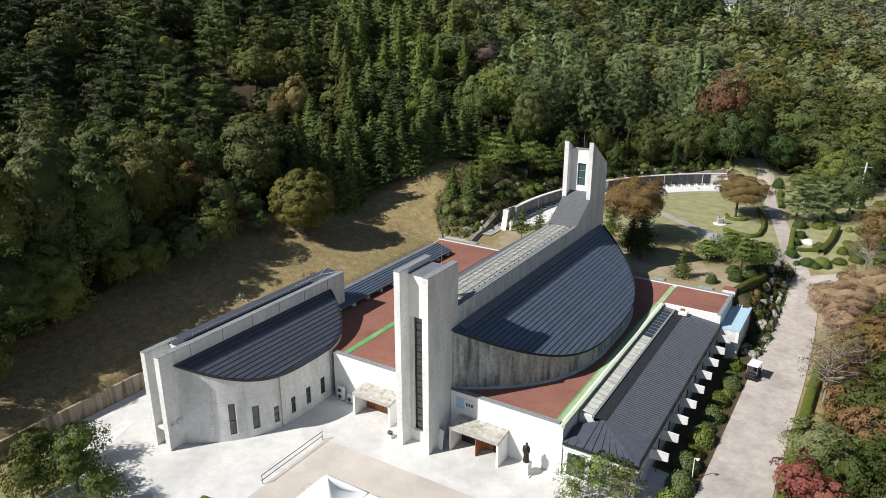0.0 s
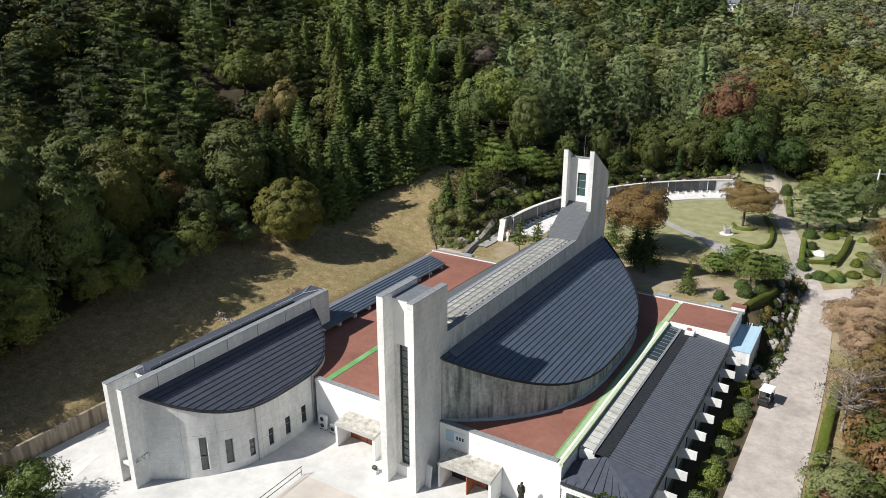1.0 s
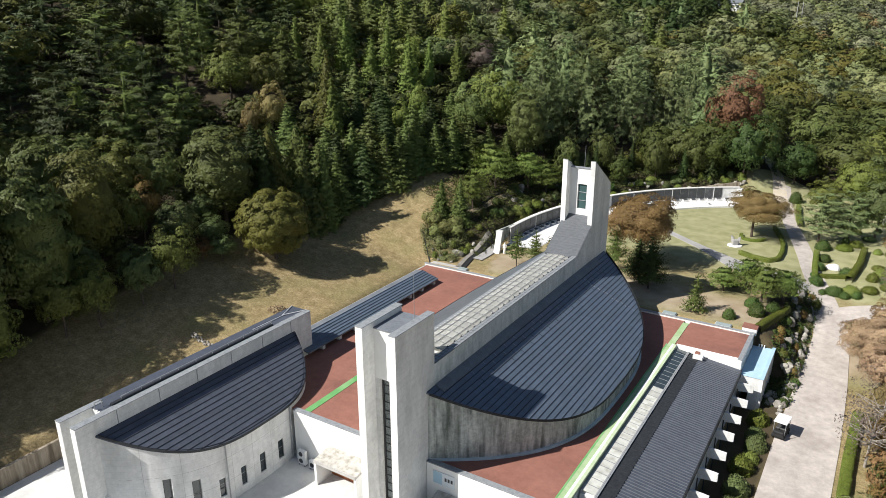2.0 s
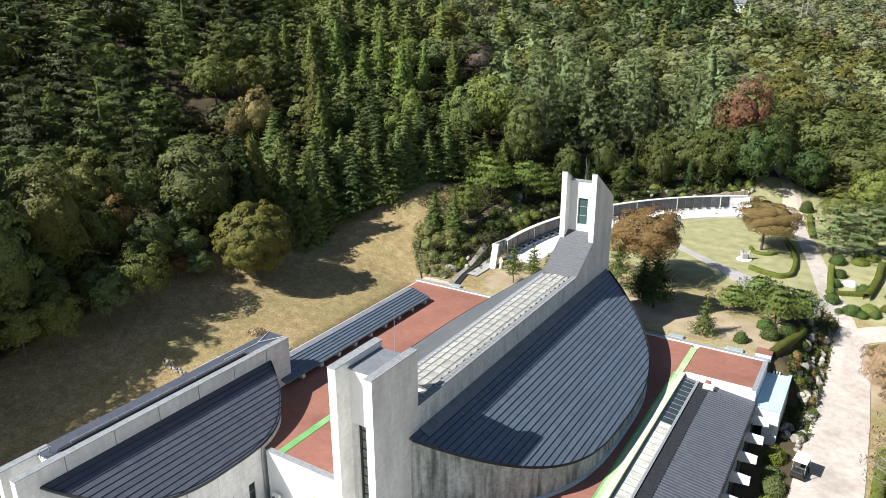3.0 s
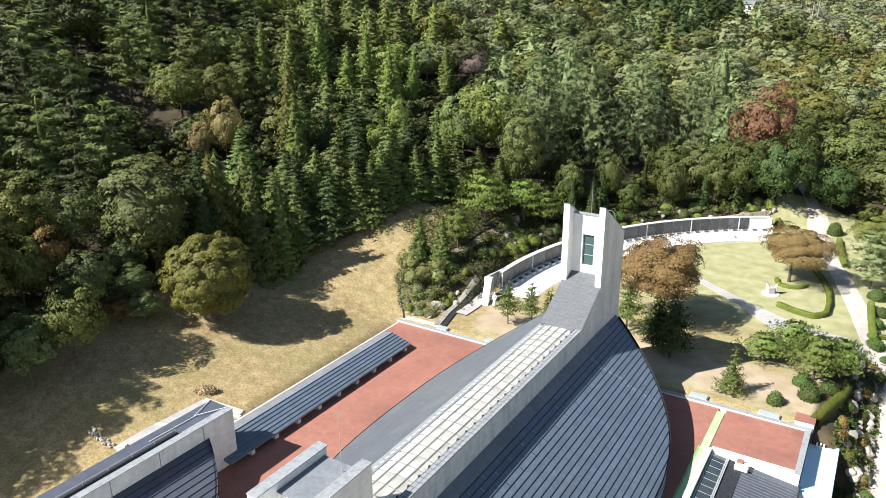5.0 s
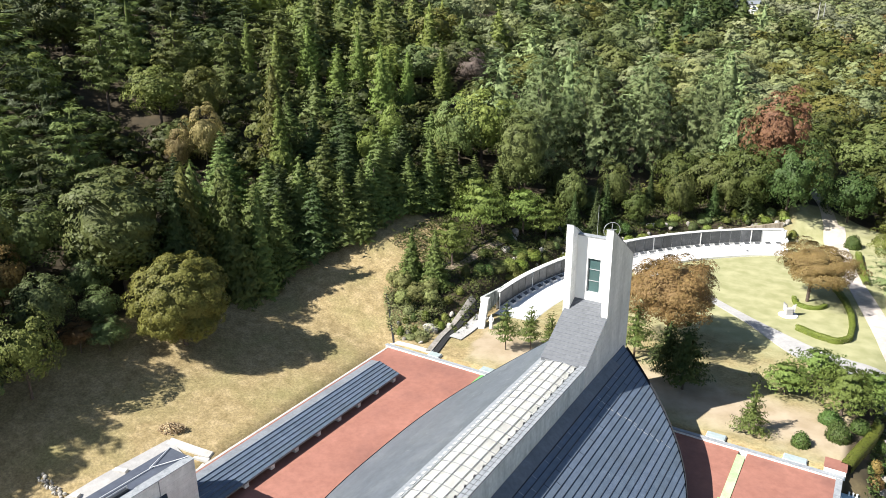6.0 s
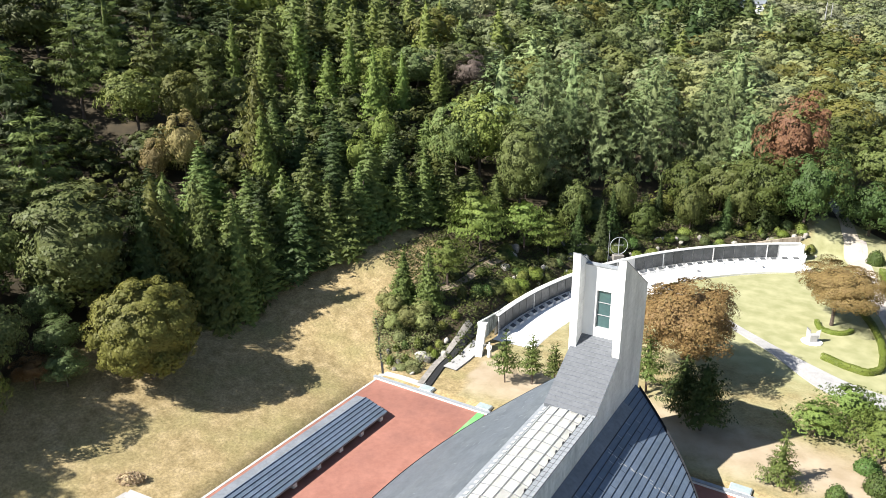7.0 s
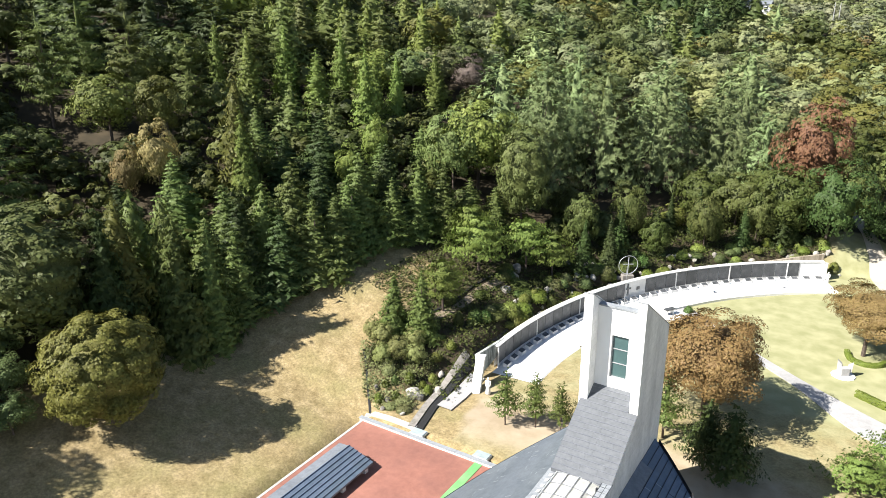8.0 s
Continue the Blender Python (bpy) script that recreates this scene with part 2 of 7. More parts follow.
LEAF_TWIG = leaf("grey_brown_twigs_and_last_leaves", (0.120, 0.096, 0.076), (0.185, 0.150, 0.120))
LEAF_BAMBOO = leaf("pale_yellow_green_bamboo", (0.165, 0.185, 0.060), (0.245, 0.260, 0.095))
# farthest foliage, its colour lifted to stand in for haze
LEAF_HAZE = leaf("haze_paled_foliage", (0.126, 0.134, 0.074), (0.180, 0.184, 0.108))
LEAF_TAN = leaf("tan_brown_foliage", (0.195, 0.158, 0.060), (0.275, 0.225, 0.090))
LEAF_RUST = leaf("rust_brown_foliage", (0.143, 0.090, 0.030), (0.193, 0.134, 0.044))
LEAF_FADED = leaf("faded_rust_foliage", (0.160, 0.104, 0.038), (0.225, 0.150, 0.058))
LEAF_RED = leaf("dark_red_foliage", (0.146, 0.078, 0.038), (0.200, 0.114, 0.055))
LEAF_CRIMSON = leaf("crimson_foliage", (0.187, 0.055, 0.047), (0.259, 0.094, 0.067))
LEAF_PINK = leaf("faded_pinkish_brown_foliage", (0.284, 0.190, 0.116), (0.378, 0.272, 0.166))
NEEDLE = leaf("dark_fir_needles", (0.029, 0.051, 0.013), (0.056, 0.082, 0.022))
# a darker copy of the pine needles, mostly for stands in shade
NEEDLE_DEEP = leaf("dark_shaded_pine_needles", (0.032, 0.049, 0.015), (0.060, 0.079, 0.024))
NEEDLE_LIGHT = leaf("bright_larch_needles", (0.103, 0.149, 0.030), (0.163, 0.211, 0.049))
NEEDLE_MID = leaf("mid_green_fir_needles", (0.079, 0.107, 0.027), (0.126, 0.151, 0.040))
NEEDLE_PINE = leaf("blue_green_pine_needles", (0.124, 0.170, 0.066), (0.198, 0.250, 0.104))
NEEDLE_FRESH = leaf("fresh_green_fir_needles", (0.072, 0.104, 0.025), (0.122, 0.160, 0.042))
GARDEN_PINE = leaf("bright_garden_pine_needles", (0.080, 0.116, 0.024), (0.136, 0.178, 0.042))
HEDGE = leaf("clipped_hedge_foliage", (0.085, 0.115, 0.018), (0.135, 0.165, 0.03), 1.5)
SHRUB = leaf("dark_shrub_foliage", (0.042, 0.075, 0.018), (0.075, 0.115, 0.028), 1.0)


def ground_material():
    m = material("meadow_and_forest_floor", [(0.185, 0.138, 0.064), (0.26, 0.20, 0.10), (0.345, 0.268, 0.148)], 0.9, 0.95, 0.06, 4, stain=(0.20, 0.178, 0.075), stain_scale=0.16, fine=0.34, fine_scale=4.0)
    t = m.node_tree
    N, L = t.nodes, t.links
    bsdf = N["Principled BSDF"]
    dry = bsdf.inputs["Base Color"].links[0].from_socket
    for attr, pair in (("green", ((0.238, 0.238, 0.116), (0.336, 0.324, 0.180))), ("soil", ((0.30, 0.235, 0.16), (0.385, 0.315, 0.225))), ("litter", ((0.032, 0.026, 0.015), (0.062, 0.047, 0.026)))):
        at = N.new("ShaderNodeAttribute")
        at.attribute_name = attr
        nz = N.new("ShaderNodeTexNoise")
        nz.inputs["Scale"].default_value, nz.inputs["Detail"].default_value = 0.5, 6
        geo = N.new("ShaderNodeNewGeometry")
        L.new(geo.outputs["Position"], nz.inputs["Vector"])
        rp = N.new("ShaderNodeValToRGB")
        rp.color_ramp.elements[0].position, rp.color_ramp.elements[1].position = 0.35, 0.68
        rp.color_ramp.elements[0].color, rp.color_ramp.elements[1].color = (*pair[0], 1), (*pair[1], 1)
        L.new(nz.outputs[0], rp.inputs[0])
        x = N.new("ShaderNodeMix")
        x.data_type = "RGBA"
        ad = N.new("ShaderNodeMath")
        ad.operation = "MULTIPLY_ADD"
        ad.inputs[1].default_value, ad.inputs[2].default_value = 0.5, -0.25
        L.new(nz.outputs[0], ad.inputs[0])
        a2 = N.new("ShaderNodeMath")
        a2.operation, a2.use_clamp = "ADD", True
        L.new(at.outputs["Fac"], a2.inputs[0])
        L.new(ad.outputs[0], a2.inputs[1])
        mr = N.new("ShaderNodeMapRange")
        mr.interpolation_type = "SMOOTHSTEP"
        mr.inputs[1].default_value, mr.inputs[2].default_value = 0.2, 0.8
        L.new(a2.outputs[0], mr.inputs[0])
        L.new(mr.outputs[0], x.inputs[0])
        L.new(dry, x.inputs[6])
        L.new(rp.outputs[0], x.inputs[7])
        dry = x.outputs[2]
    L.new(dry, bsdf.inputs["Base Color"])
    return m


GROUND = ground_material()


# ---- building blocks ----
def thing(name, label="", category="", group="", kind=""):
    return tagged(new(name), label, category, group, kind)


def link_mesh(name, me, mat, parent=None, label=""):
    if mat and not me.materials:
        me.materials.append(mat)
    ob = new(name, me)
    ob.parent = parent
    if label:
        ob["label"] = label
    return ob


def part(name, bm, mat, parent=None, label="", smooth=False):
    me = bpy.data.meshes.new(name)
    bmesh.ops.recalc_face_normals(bm, faces=bm.faces)
    bm.to_mesh(me)
    bm.free()
    if smooth:
        me.polygons.foreach_set("use_smooth", [True] * len(me.polygons))
    return link_mesh(name, me, mat, parent, label)


def box(x0, x1, y0, y1, z0, z1, bm=None, bevel=0.0):
    bm = bm or bmesh.new()
    r = bmesh.ops.create_cube(bm, size=1, matrix=Matrix.Translation(((x0 + x1) / 2, (y0 + y1) / 2, (z0 + z1) / 2)) @ Matrix.Diagonal((x1 - x0, y1 - y0, z1 - z0, 1)))
    if bevel:
        es = list({e for v in r["verts"] for e in v.link_edges})
        bmesh.ops.bevel(bm, geom=es, offset=bevel, segments=1, affect="EDGES")
    return bm


def turned_box(m, sx, sy, sz, bm=None, bevel=0.0):
    """A box with its base's middle at the pose m."""
    bm = bm or bmesh.new()
    r = bmesh.ops.create_cube(bm, size=1, matrix=m @ Matrix.Translation((0, 0, sz / 2)) @ Matrix.Diagonal((sx, sy, sz, 1)))
    if bevel:
        es = list({e for v in r["verts"] for e in v.link_edges})
        bmesh.ops.bevel(bm, geom=es, offset=bevel, segments=1, affect="EDGES")
    return bm


def prism(points, offset, bm=None):
    """A flat outline of 3D points, pushed along offset."""
    bm = bm or bmesh.new()
    a = [bm.verts.new(p) for p in points]
    b = [bm.verts.new(Vector(p) + Vector(offset)) for p in points]
    n = len(a)
    bm.faces.new(a)
    bm.faces.new(b[::-1])
    for i in range(n):
        bm.faces.new((a[i], b[i], b[(i + 1) % n], a[(i + 1) % n]))
    return bm


def rod(a, b, r0, r1=None, sides=8, bm=None):
    bm = bm or bmesh.new()
    a, b = Vector(a), Vector(b)
    d = b - a
    m = Matrix.Translation((a + b) / 2) @ d.to_track_quat("Z", "Y").to_matrix().to_4x4()
    bmesh.ops.create_cone(bm, cap_ends=True, segments=sides, radius1=r0, radius2=r0 if r1 is None else r1, depth=d.length, matrix=m)
    return bm


def strip(rows, bm=None):
    """Quads between rows of 3D points of equal length."""
    bm = bm or bmesh.new()
    v = [[bm.verts.new(p) for p in r] for r in rows]
    for a, b in zip(v, v[1:]):
        for i in range(len(a) - 1):
            bm.faces.new((a[i], a[i + 1], b[i + 1], b[i]))
    return bm


def mesh_np(name, V, F):
    me = bpy.data.meshes.new(name)
    me.vertices.add(len(V))
    me.vertices.foreach_set("co", np.ascontiguousarray(V, dtype=np.float32).ravel())
    k = F.shape[1]
    me.loops.add(F.size)
    me.loops.foreach_set("vertex_index", np.ascontiguousarray(F, dtype=np.int32).ravel())
    me.polygons.add(len(F))
    me.polygons.foreach_set("loop_start", np.arange(0, F.size, k, dtype=np.int32))
    me.update(calc_edges=True)
    me.validate()
    return me


# ---- the lie of the land ----
DECK = 5.4
ARC_X, ARC_Y, ARC_R = -1.6, 112.9, 52.5


def smooth(v):
    v = np.clip(v, 0, 1)
    return v * v * (3 - 2 * v)


def road_height(y):
    return np.interp(y, (40, 60, 84, 100, 112, 124, 132, 160), (0, 0.15, 0.55, 1.35, 3.0, 4.9, 5.6, 6.4))


def garden_height(y):
    return DECK + 0.012 * np.clip(y - 97, 0, 90)


def land(x, y):
    """The height of the ground, also for arrays."""
    x, y = np.asarray(x, float), np.asarray(y, float)
    gz, rz = garden_height(y), road_height(y)
    behind = smooth((y - 96.2) / 0.6)
    east = smooth((x + 12.6) / 5.0)
    flat = (-0.06 * (1 - behind) + gz * behind) * (1 - east) + (rz - 0.06) * east
    # meadow to the west, rising from the retaining wall and the deck's edge
    edge = np.interp(y, (0, 44, 52, 64, 97, 112), (-69.0, -69.0, -66.0, -60.6, -60.5, -57))
    foot = np.interp(y, (0, 30, 44, 60, 72, 80, 97, 103, 112, 130), (1.2, 1.7, 2.1, 3.1, 4.1, 4.4, 4.5, 6.1, 7.0, 7.4))
    d = edge - x
    west = foot + 0.19 * np.clip(d, 0, 11) + 0.27 * np.clip(d - 11, 0, 12) + 0.34 * np.clip(d - 23, 0, 130) + 0.2 * np.clip(d - 153, 0, 300)
    z = np.where(d > 0, np.maximum(west * smooth(d / 0.7) + flat * (1 - smooth(d / 0.7)), flat * (1 - smooth(d / 0.7))), flat)
    # bank and hills outside the memorial arc
    r = np.hypot(x - ARC_X, y - ARC_Y) - ARC_R - 1.2
    out = (y > 104) & (r > 0) & (x < 20)
    hill = np.interp(y, (104, 118, 150, 180, 300, 450, 700), (-64, -62, -52, -40, -38, -10, 60))
    hd = np.clip(hill - x, 0, 400)
    north = gz + (2.9 * smooth(r / 2.6) + 1.2 * smooth((r - 2) / 8)) * smooth((-12 - x) / 14) + 0.3 * np.clip(hd, 0, 150) + 0.2 * np.clip(hd - 150, 0, 300) + 0.03 * np.clip(y - 160, 0, 500)
    w = smooth((y - 104) / 10) * np.where(out, 1, 0)
    z = z * (1 - w) + np.maximum(north, np.where(d > 0, west, 0) * smooth((140 - y) / 36)) * w
    far = np.hypot(x + 20, y - 40)
    z = z + 0.32 * np.clip(far - 620, 0, 700)
    bumps = 0.25 * np.sin(x * 0.21 + 1.3 * np.sin(y * 0.13)) * np.sin(y * 0.17 + 0.6) * smooth((d - 2) / 12)
    return z + bumps


def ground_sheet():
    xs = np.concatenate([np.arange(-900, -260, 20.0), np.arange(-260, -130, 6.0), np.arange(-130, 14, 1.0), np.arange(14, 60, 6.0), np.arange(60, 700, 20.0)])
    ys = np.concatenate([np.arange(-600, -20, 20.0), np.arange(-20, 10, 4.0), np.arange(10, 175, 1.0), np.arange(175, 330, 6.0), np.arange(330, 1300, 20.0)])
    X, Y = np.meshgrid(xs, ys)
    Z = land(X, Y)
    n, m = X.shape
    V = np.stack([X, Y, Z], -1).reshape(-1, 3)
    i = np.arange(n * m).reshape(n, m)
    F = np.stack([i[:-1, :-1], i[:-1, 1:], i[1:, 1:], i[1:, :-1]], -1).reshape(-1, 4)
    me = mesh_np("ground", V, F)
    me.polygons.foreach_set("use_smooth", np.ones(len(F), dtype=bool))
    r = np.hypot(X - ARC_X, Y - ARC_Y) - ARC_R
    inside = smooth((Y - 96) / 2) * smooth(-r / 1.0) * smooth((X + 60) / 3)
    green = inside * (0.45 + 0.4 * smooth((Y - 116) / 8))
    soil = inside * (1 - smooth(np.abs(Y - 103) / 9)) * 0.75
    bank = smooth(r / 1.5) * smooth((Y - 100) / 4) * np.where(Y < 122, smooth((X + 67.5) / 2.5), 1) * np.where(Y > 140, smooth((-26 - X) / 2), 1)
    green = np.clip(green + 0.5 * bank + 0.75 * smooth((X + 28) / 3) * smooth((Y - 118) / 4), 0, 1)
    border = smooth((X + 13.4) / 0.4) * smooth((-7.6 - X) / 0.6) * smooth((118 - Y) / 3) * (Y > 50)
    # dark floor under trees and on the bank; the shrub border darkened for shade
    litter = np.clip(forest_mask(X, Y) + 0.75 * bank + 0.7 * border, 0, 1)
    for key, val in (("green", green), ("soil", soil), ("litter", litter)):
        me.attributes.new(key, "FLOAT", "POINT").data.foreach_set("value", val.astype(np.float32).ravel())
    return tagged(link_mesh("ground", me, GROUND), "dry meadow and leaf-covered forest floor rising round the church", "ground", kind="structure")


def forest_line(y):
    """The meadow's far edge, west of which the wood stands."""
    return np.interp(y, (20, 46, 56, 65, 75, 82, 90, 95, 106, 112, 117, 125, 132, 138, 142, 155, 163, 167, 170, 172), (-80, -82, -83, -81.5, -83, -82.5, -81, -80.5, -80.5, -77.5, -77.5, -75, -68, -62.5, -59.5, -51, -45, -34, -24, -20))


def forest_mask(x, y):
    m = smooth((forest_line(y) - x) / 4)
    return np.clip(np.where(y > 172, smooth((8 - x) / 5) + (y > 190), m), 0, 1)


ground_sheet()


def drape(name, mat, mid, half, label, category, lift=0.07, step=1.0):
    """A paved way along a line of (x, y, half width), laid on the land."""
    pts = []
    for a, b in zip(mid, mid[1:]):
        n = max(1, int(math.hypot(b[0] - a[0], b[1] - a[1]) / step))
        pts += [tuple(a[k] + (b[k] - a[k]) * i / n for k in range(len(a))) for i in range(n)]
    pts.append(mid[-1])
    for _ in range(3):
        pts = [pts[0]] + [tuple((a[k] + 2 * b[k] + c[k]) / 4 for k in range(len(b))) for a, b, c in zip(pts, pts[1:], pts[2:])] + [pts[-1]]
    rows = []
    for i, p in enumerate(pts):
        a, b = pts[max(0, i - 1)], pts[min(len(pts) - 1, i + 1)]
        d = Vector((b[0] - a[0], b[1] - a[1])).normalized()
        w = p[2] if len(p) > 2 else half
        row = []
        for s in (-1, -0.98, -0.5, 0, 0.5, 0.98, 1):
            q = (p[0] + d.y * w * s, p[1] - d.x * w * s)
            row.append((*q, float(land(*q)) + (lift if abs(s) < 0.99 else -0.25)))
        rows.append(row)
    return tagged(part(name, strip(rows), mat), label, category, kind="structure")


drape("road", ROAD, [(-4.6, 20, 4.2), (-5.7, 60, 3.1), (-5.6, 75, 3.0), (-5.5, 85, 3.0), (-5.3, 97, 2.6), (-5.4, 108, 2.1), (-7.4, 117, 1.7), (-9.8, 124, 1.5), (-11.3, 130, 1.3), (-13.8, 140, 1.25), (-16.2, 149, 1.1), (-17.6, 158, 1.1), (-19.5, 168, 1.1)], 2, "pale worn concrete lane climbing past the church to the wood", "road")
drape("road_branch", ROAD, [(-6.4, 112.6, 1.7), (-3.8, 115.0, 1.7), (-1.2, 116.4, 1.7), (5, 118.5, 1.7)], 1.7, "pale concrete side lane", "road", 0.09)
drape("garden_path", PATH, [(-9.6, 117.6, 1.9), (-14, 117.8, 2.0), (-18.2, 119.0, 2.0), (-21.4, 121.6, 1.5), (-24.8, 124.6, 0.85), (-29.0, 127.9, 0.7), (-34, 132.0, 0.7), (-38.5, 136.5, 0.8), (-42, 139, 1.0)], 1.2, "pale grey paved path across the memorial lawn", "path", 0.09)
drape("forest_path", material("trodden_pale_earth", [(0.42, 0.36, 0.28), (0.52, 0.46, 0.37)], 0.6, 0.95, 0.01, 6), [(-17.6, 157, 1.3), (-19.5, 163, 1.4), (-21.5, 171, 1.2), (-26, 182, 1.0)], 1.2, "trodden earth path into the wood", "path", 0.11)

# plaza
part("plaza", prism([(-68.6, 5, -0.3), (-9.5, 5, -0.3), (-9.5, 60, -0.3), (-61, 66, -0.3), (-62, 60, -0.3), (-66, 51, -0.3), (-68.6, 44, -0.3)], (0, 0, 0.3)), PAVING)
tagged(bpy.data.objects["plaza"], "pale concrete forecourt with faint stains", "pavement", kind="structure")
tagged(part("forecourt_paving", prism([(-43.6, 8, 0.004), (-26, 8, 0.004), (-25.5, 47.2, 0.004), (-43.6, 47.0, 0.004)], (0, 0, 0.02)), SAND), "pinkish sunken paving in front of the church", "pavement", kind="structure")

# retaining wall against the meadow
bm = strip([[(x, y, z) for x, z in ((-68.7 + dx, -0.1), (-68.7 + dx, h), (-69.05 + dx, h), (-69.05 + dx, -0.1))] for y, h, dx in [(yy, 1.7 + 0.45 * (yy - 10) / 40, 0 if yy < 44 else (yy - 44) * 0.33) for yy in range(8, 67, 2)]])
tagged(part("retaining_wall", bm, OLD_WALL), "streaked old concrete retaining wall along the meadow", "wall", kind="structure")

# ---- the church ----
church = thing("church", "pale concrete church with dark zinc roofs and slab towers", "church")


def cpart(name, bm, mat, label="", parent=None, smooth=False):
    return part(name, bm, mat, parent or church, label, smooth)


# front walls and flat roofs
cpart("front_wall", box(-32.95, -21.0, 54.5, 54.9, -0.1, DECK + 0.12), PLASTER, "white painted front wall")
cpart("front_wall", box(-48.6, -36.95, 54.5, 54.9, -0.1, DECK + 0.12), PLASTER, "white painted front wall")
for a, b in ((-32.95, -20.95), (-48.6, -36.95)):
    cpart("coping", box(a, b, 54.42, 54.98, DECK + 0.12, DECK + 0.2), WORN_LEAD, "worn lead coping")
for k in range(13):
    if k not in (3, 8):
        cpart("letter_bar", box(-29.7 + k * 0.55, -29.3 + k * 0.55, 54.485, 54.51, 4.4, 4.72), WHITE, "raised white sign bar")
cpart("side_wall", box(-21.0, -20.55, 54.5, 88.6, -0.1, DECK + 0.1), PLASTER)
cpart("back_wall", box(-60.6, -13.3, 96.0, 96.4, -0.1, DECK + 0.22), PLASTER, "white back wall")
cpart("back_coping", box(-60.7, -13.2, 95.97, 96.42, DECK + 0.22, DECK + 0.27), WORN_LEAD)
cpart("west_wall", box(-60.45, -60.2, 64, 96, -0.1, DECK + 0.03), STAINED_PALE)
cpart("red_deck", box(-47.0, -21.4, 54.9, 96.0, DECK - 0.3, DECK), RED, "red coated flat roof")
cpart("red_deck", box(-60.2, -47.75, 54.9, 96.0, DECK - 0.3, DECK + 0.01), RED, "red coated flat roof")
cpart("green_gutter", box(-47.75, -47.0, 54.9, 96.0, DECK - 0.3, DECK + 0.04), GREEN, "green coated gutter strip")
cpart("green_gutter", box(-21.45, -20.75, 54.9, 95.4, DECK - 0.3, DECK + 0.04), GREEN_WORN, "green coated gutter strip")
cpart("gutter_edge", box(-21.62, -21.45, 55.0, 88.4, DECK - 0.1, DECK + 0.05), GREEN, "dark green coated edge")
cpart("gutter_kerb", box(-20.75, -20.45, 54.5, 88.5, DECK - 0.2, DECK + 0.14), PALE_GREEN, "green coated kerb")
cpart("red_deck", box(-20.7, -13.7, 88.9, 96.0, DECK - 0.3, DECK + 0.02), RED, "red coated flat roof")
cpart("end_wall", box(-20.5, -13.3, 88.5, 88.9, -0.1, DECK + 0.1), PLASTER)
cpart("east_wall", box(-13.7, -13.3, 88.9, 96.0, -0.1, DECK + 0.1), PLASTER)
cpart("coping", box(-13.75, -13.25, 88.45, 96.0, DECK + 0.1, DECK + 0.16), WORN_LEAD)

# nave: two curved drums under sloping zinc roofs, mirrored about the rooflight
SLOPE_E, SLOPE, RIDGE_E, RIDGE_W = 0.46, 0.66, -33.0, -36.7


def bulge(y, centre, s_half, n_half, s_pow, n_pow):
    u = (y - centre) / (n_half if y > centre else s_half)
    return max(0.0, 1 - abs(u) ** (n_pow if y > centre else s_pow))


def span(b, centre, s_half, n_half, s_pow, n_pow):
    """The two y at which the outline has a given bulge."""
    k = max(0.0, 1 - b)
    return centre - s_half * k ** (1 / s_pow), centre + n_half * k ** (1 / n_pow)


NAVE_E = (75.0, 20.2, 22.3, 3.4, 2.65)
NAVE_W = (78.0, 23.1, 18.4, 2.65, 2.7)
WING = (51.0, 12.2, 11.2, 3.2, 3.2)


def drum(sign, x_in, depth, shape, z0, top, mat, label, thick=0.35):
    """A curved wall under a sloping eave; top(x) is the roof's height."""
    c, s, n = shape[0], shape[1], shape[2]
    ys = [c - s * math.cos(i / 40 * math.pi / 2) for i in range(40)] + [c + n * math.sin(i / 40 * math.pi / 2) for i in range(41)]
    rows = []
    for y in ys:
        x = x_in + sign * depth * bulge(y, *shape)
        xi = x - sign * thick
        rows.append([(x, y, z0), (x, y, top(x) - 0.12), (xi, y, top(x) - 0.12), (xi, y, z0)])
    return cpart("drum_wall", strip(rows), mat, label, smooth=False)


def roof_strips(sign, x_in, depth, shape, top, count, mat, parent, over=0.22, seam=0.032):
    """Long zinc trays running along the slope's contour, each with a raised seam; cut to the curved outline."""
    w = depth / count
    for i in range(count):
        b0, b1 = i / count, (i + 1) / count
        bm = bmesh.new()
        rows, k = [], 14
        spans = [span(b0 + (b1 - b0) * j / 4, *shape) for j in range(5)]
        last = i == count - 1
        for j in range(5):
            x = x_in + sign * (depth + over) * (b0 + (b1 - b0) * j / 4)
            a, b = spans[j]
            if last and j == 4:
                a, b = a - 0.02, b + 0.02
            a, b = a - over * (1 - b0), b + over * (1 - b0)
            h = top(x)
            rows.append([(x, a, h - 0.12), (x, a, h), (x, b, h), (x, b, h - 0.12)])
        strip(rows, bm)
        part("roof_tray", bm, mat, parent)
        if seam:
            xs, (sa, sb) = x_in + sign * (depth + over) * b0, span(b0, *shape)
            hz = top(xs)
            part("standing_seam", box(xs - seam / 2, xs + seam / 2, sa - 0.1, sb + 0.1, hz - 0.02, hz + 0.05), SEAM, parent)


def east_top(x):
    return 12.2 - SLOPE_E * (x - RIDGE_E)


def west_top(x):
    return 14.0 + SLOPE * (x - RIDGE_W)


def wing_top(x):
    return 9.0 - 0.45 * (x + 55.4)


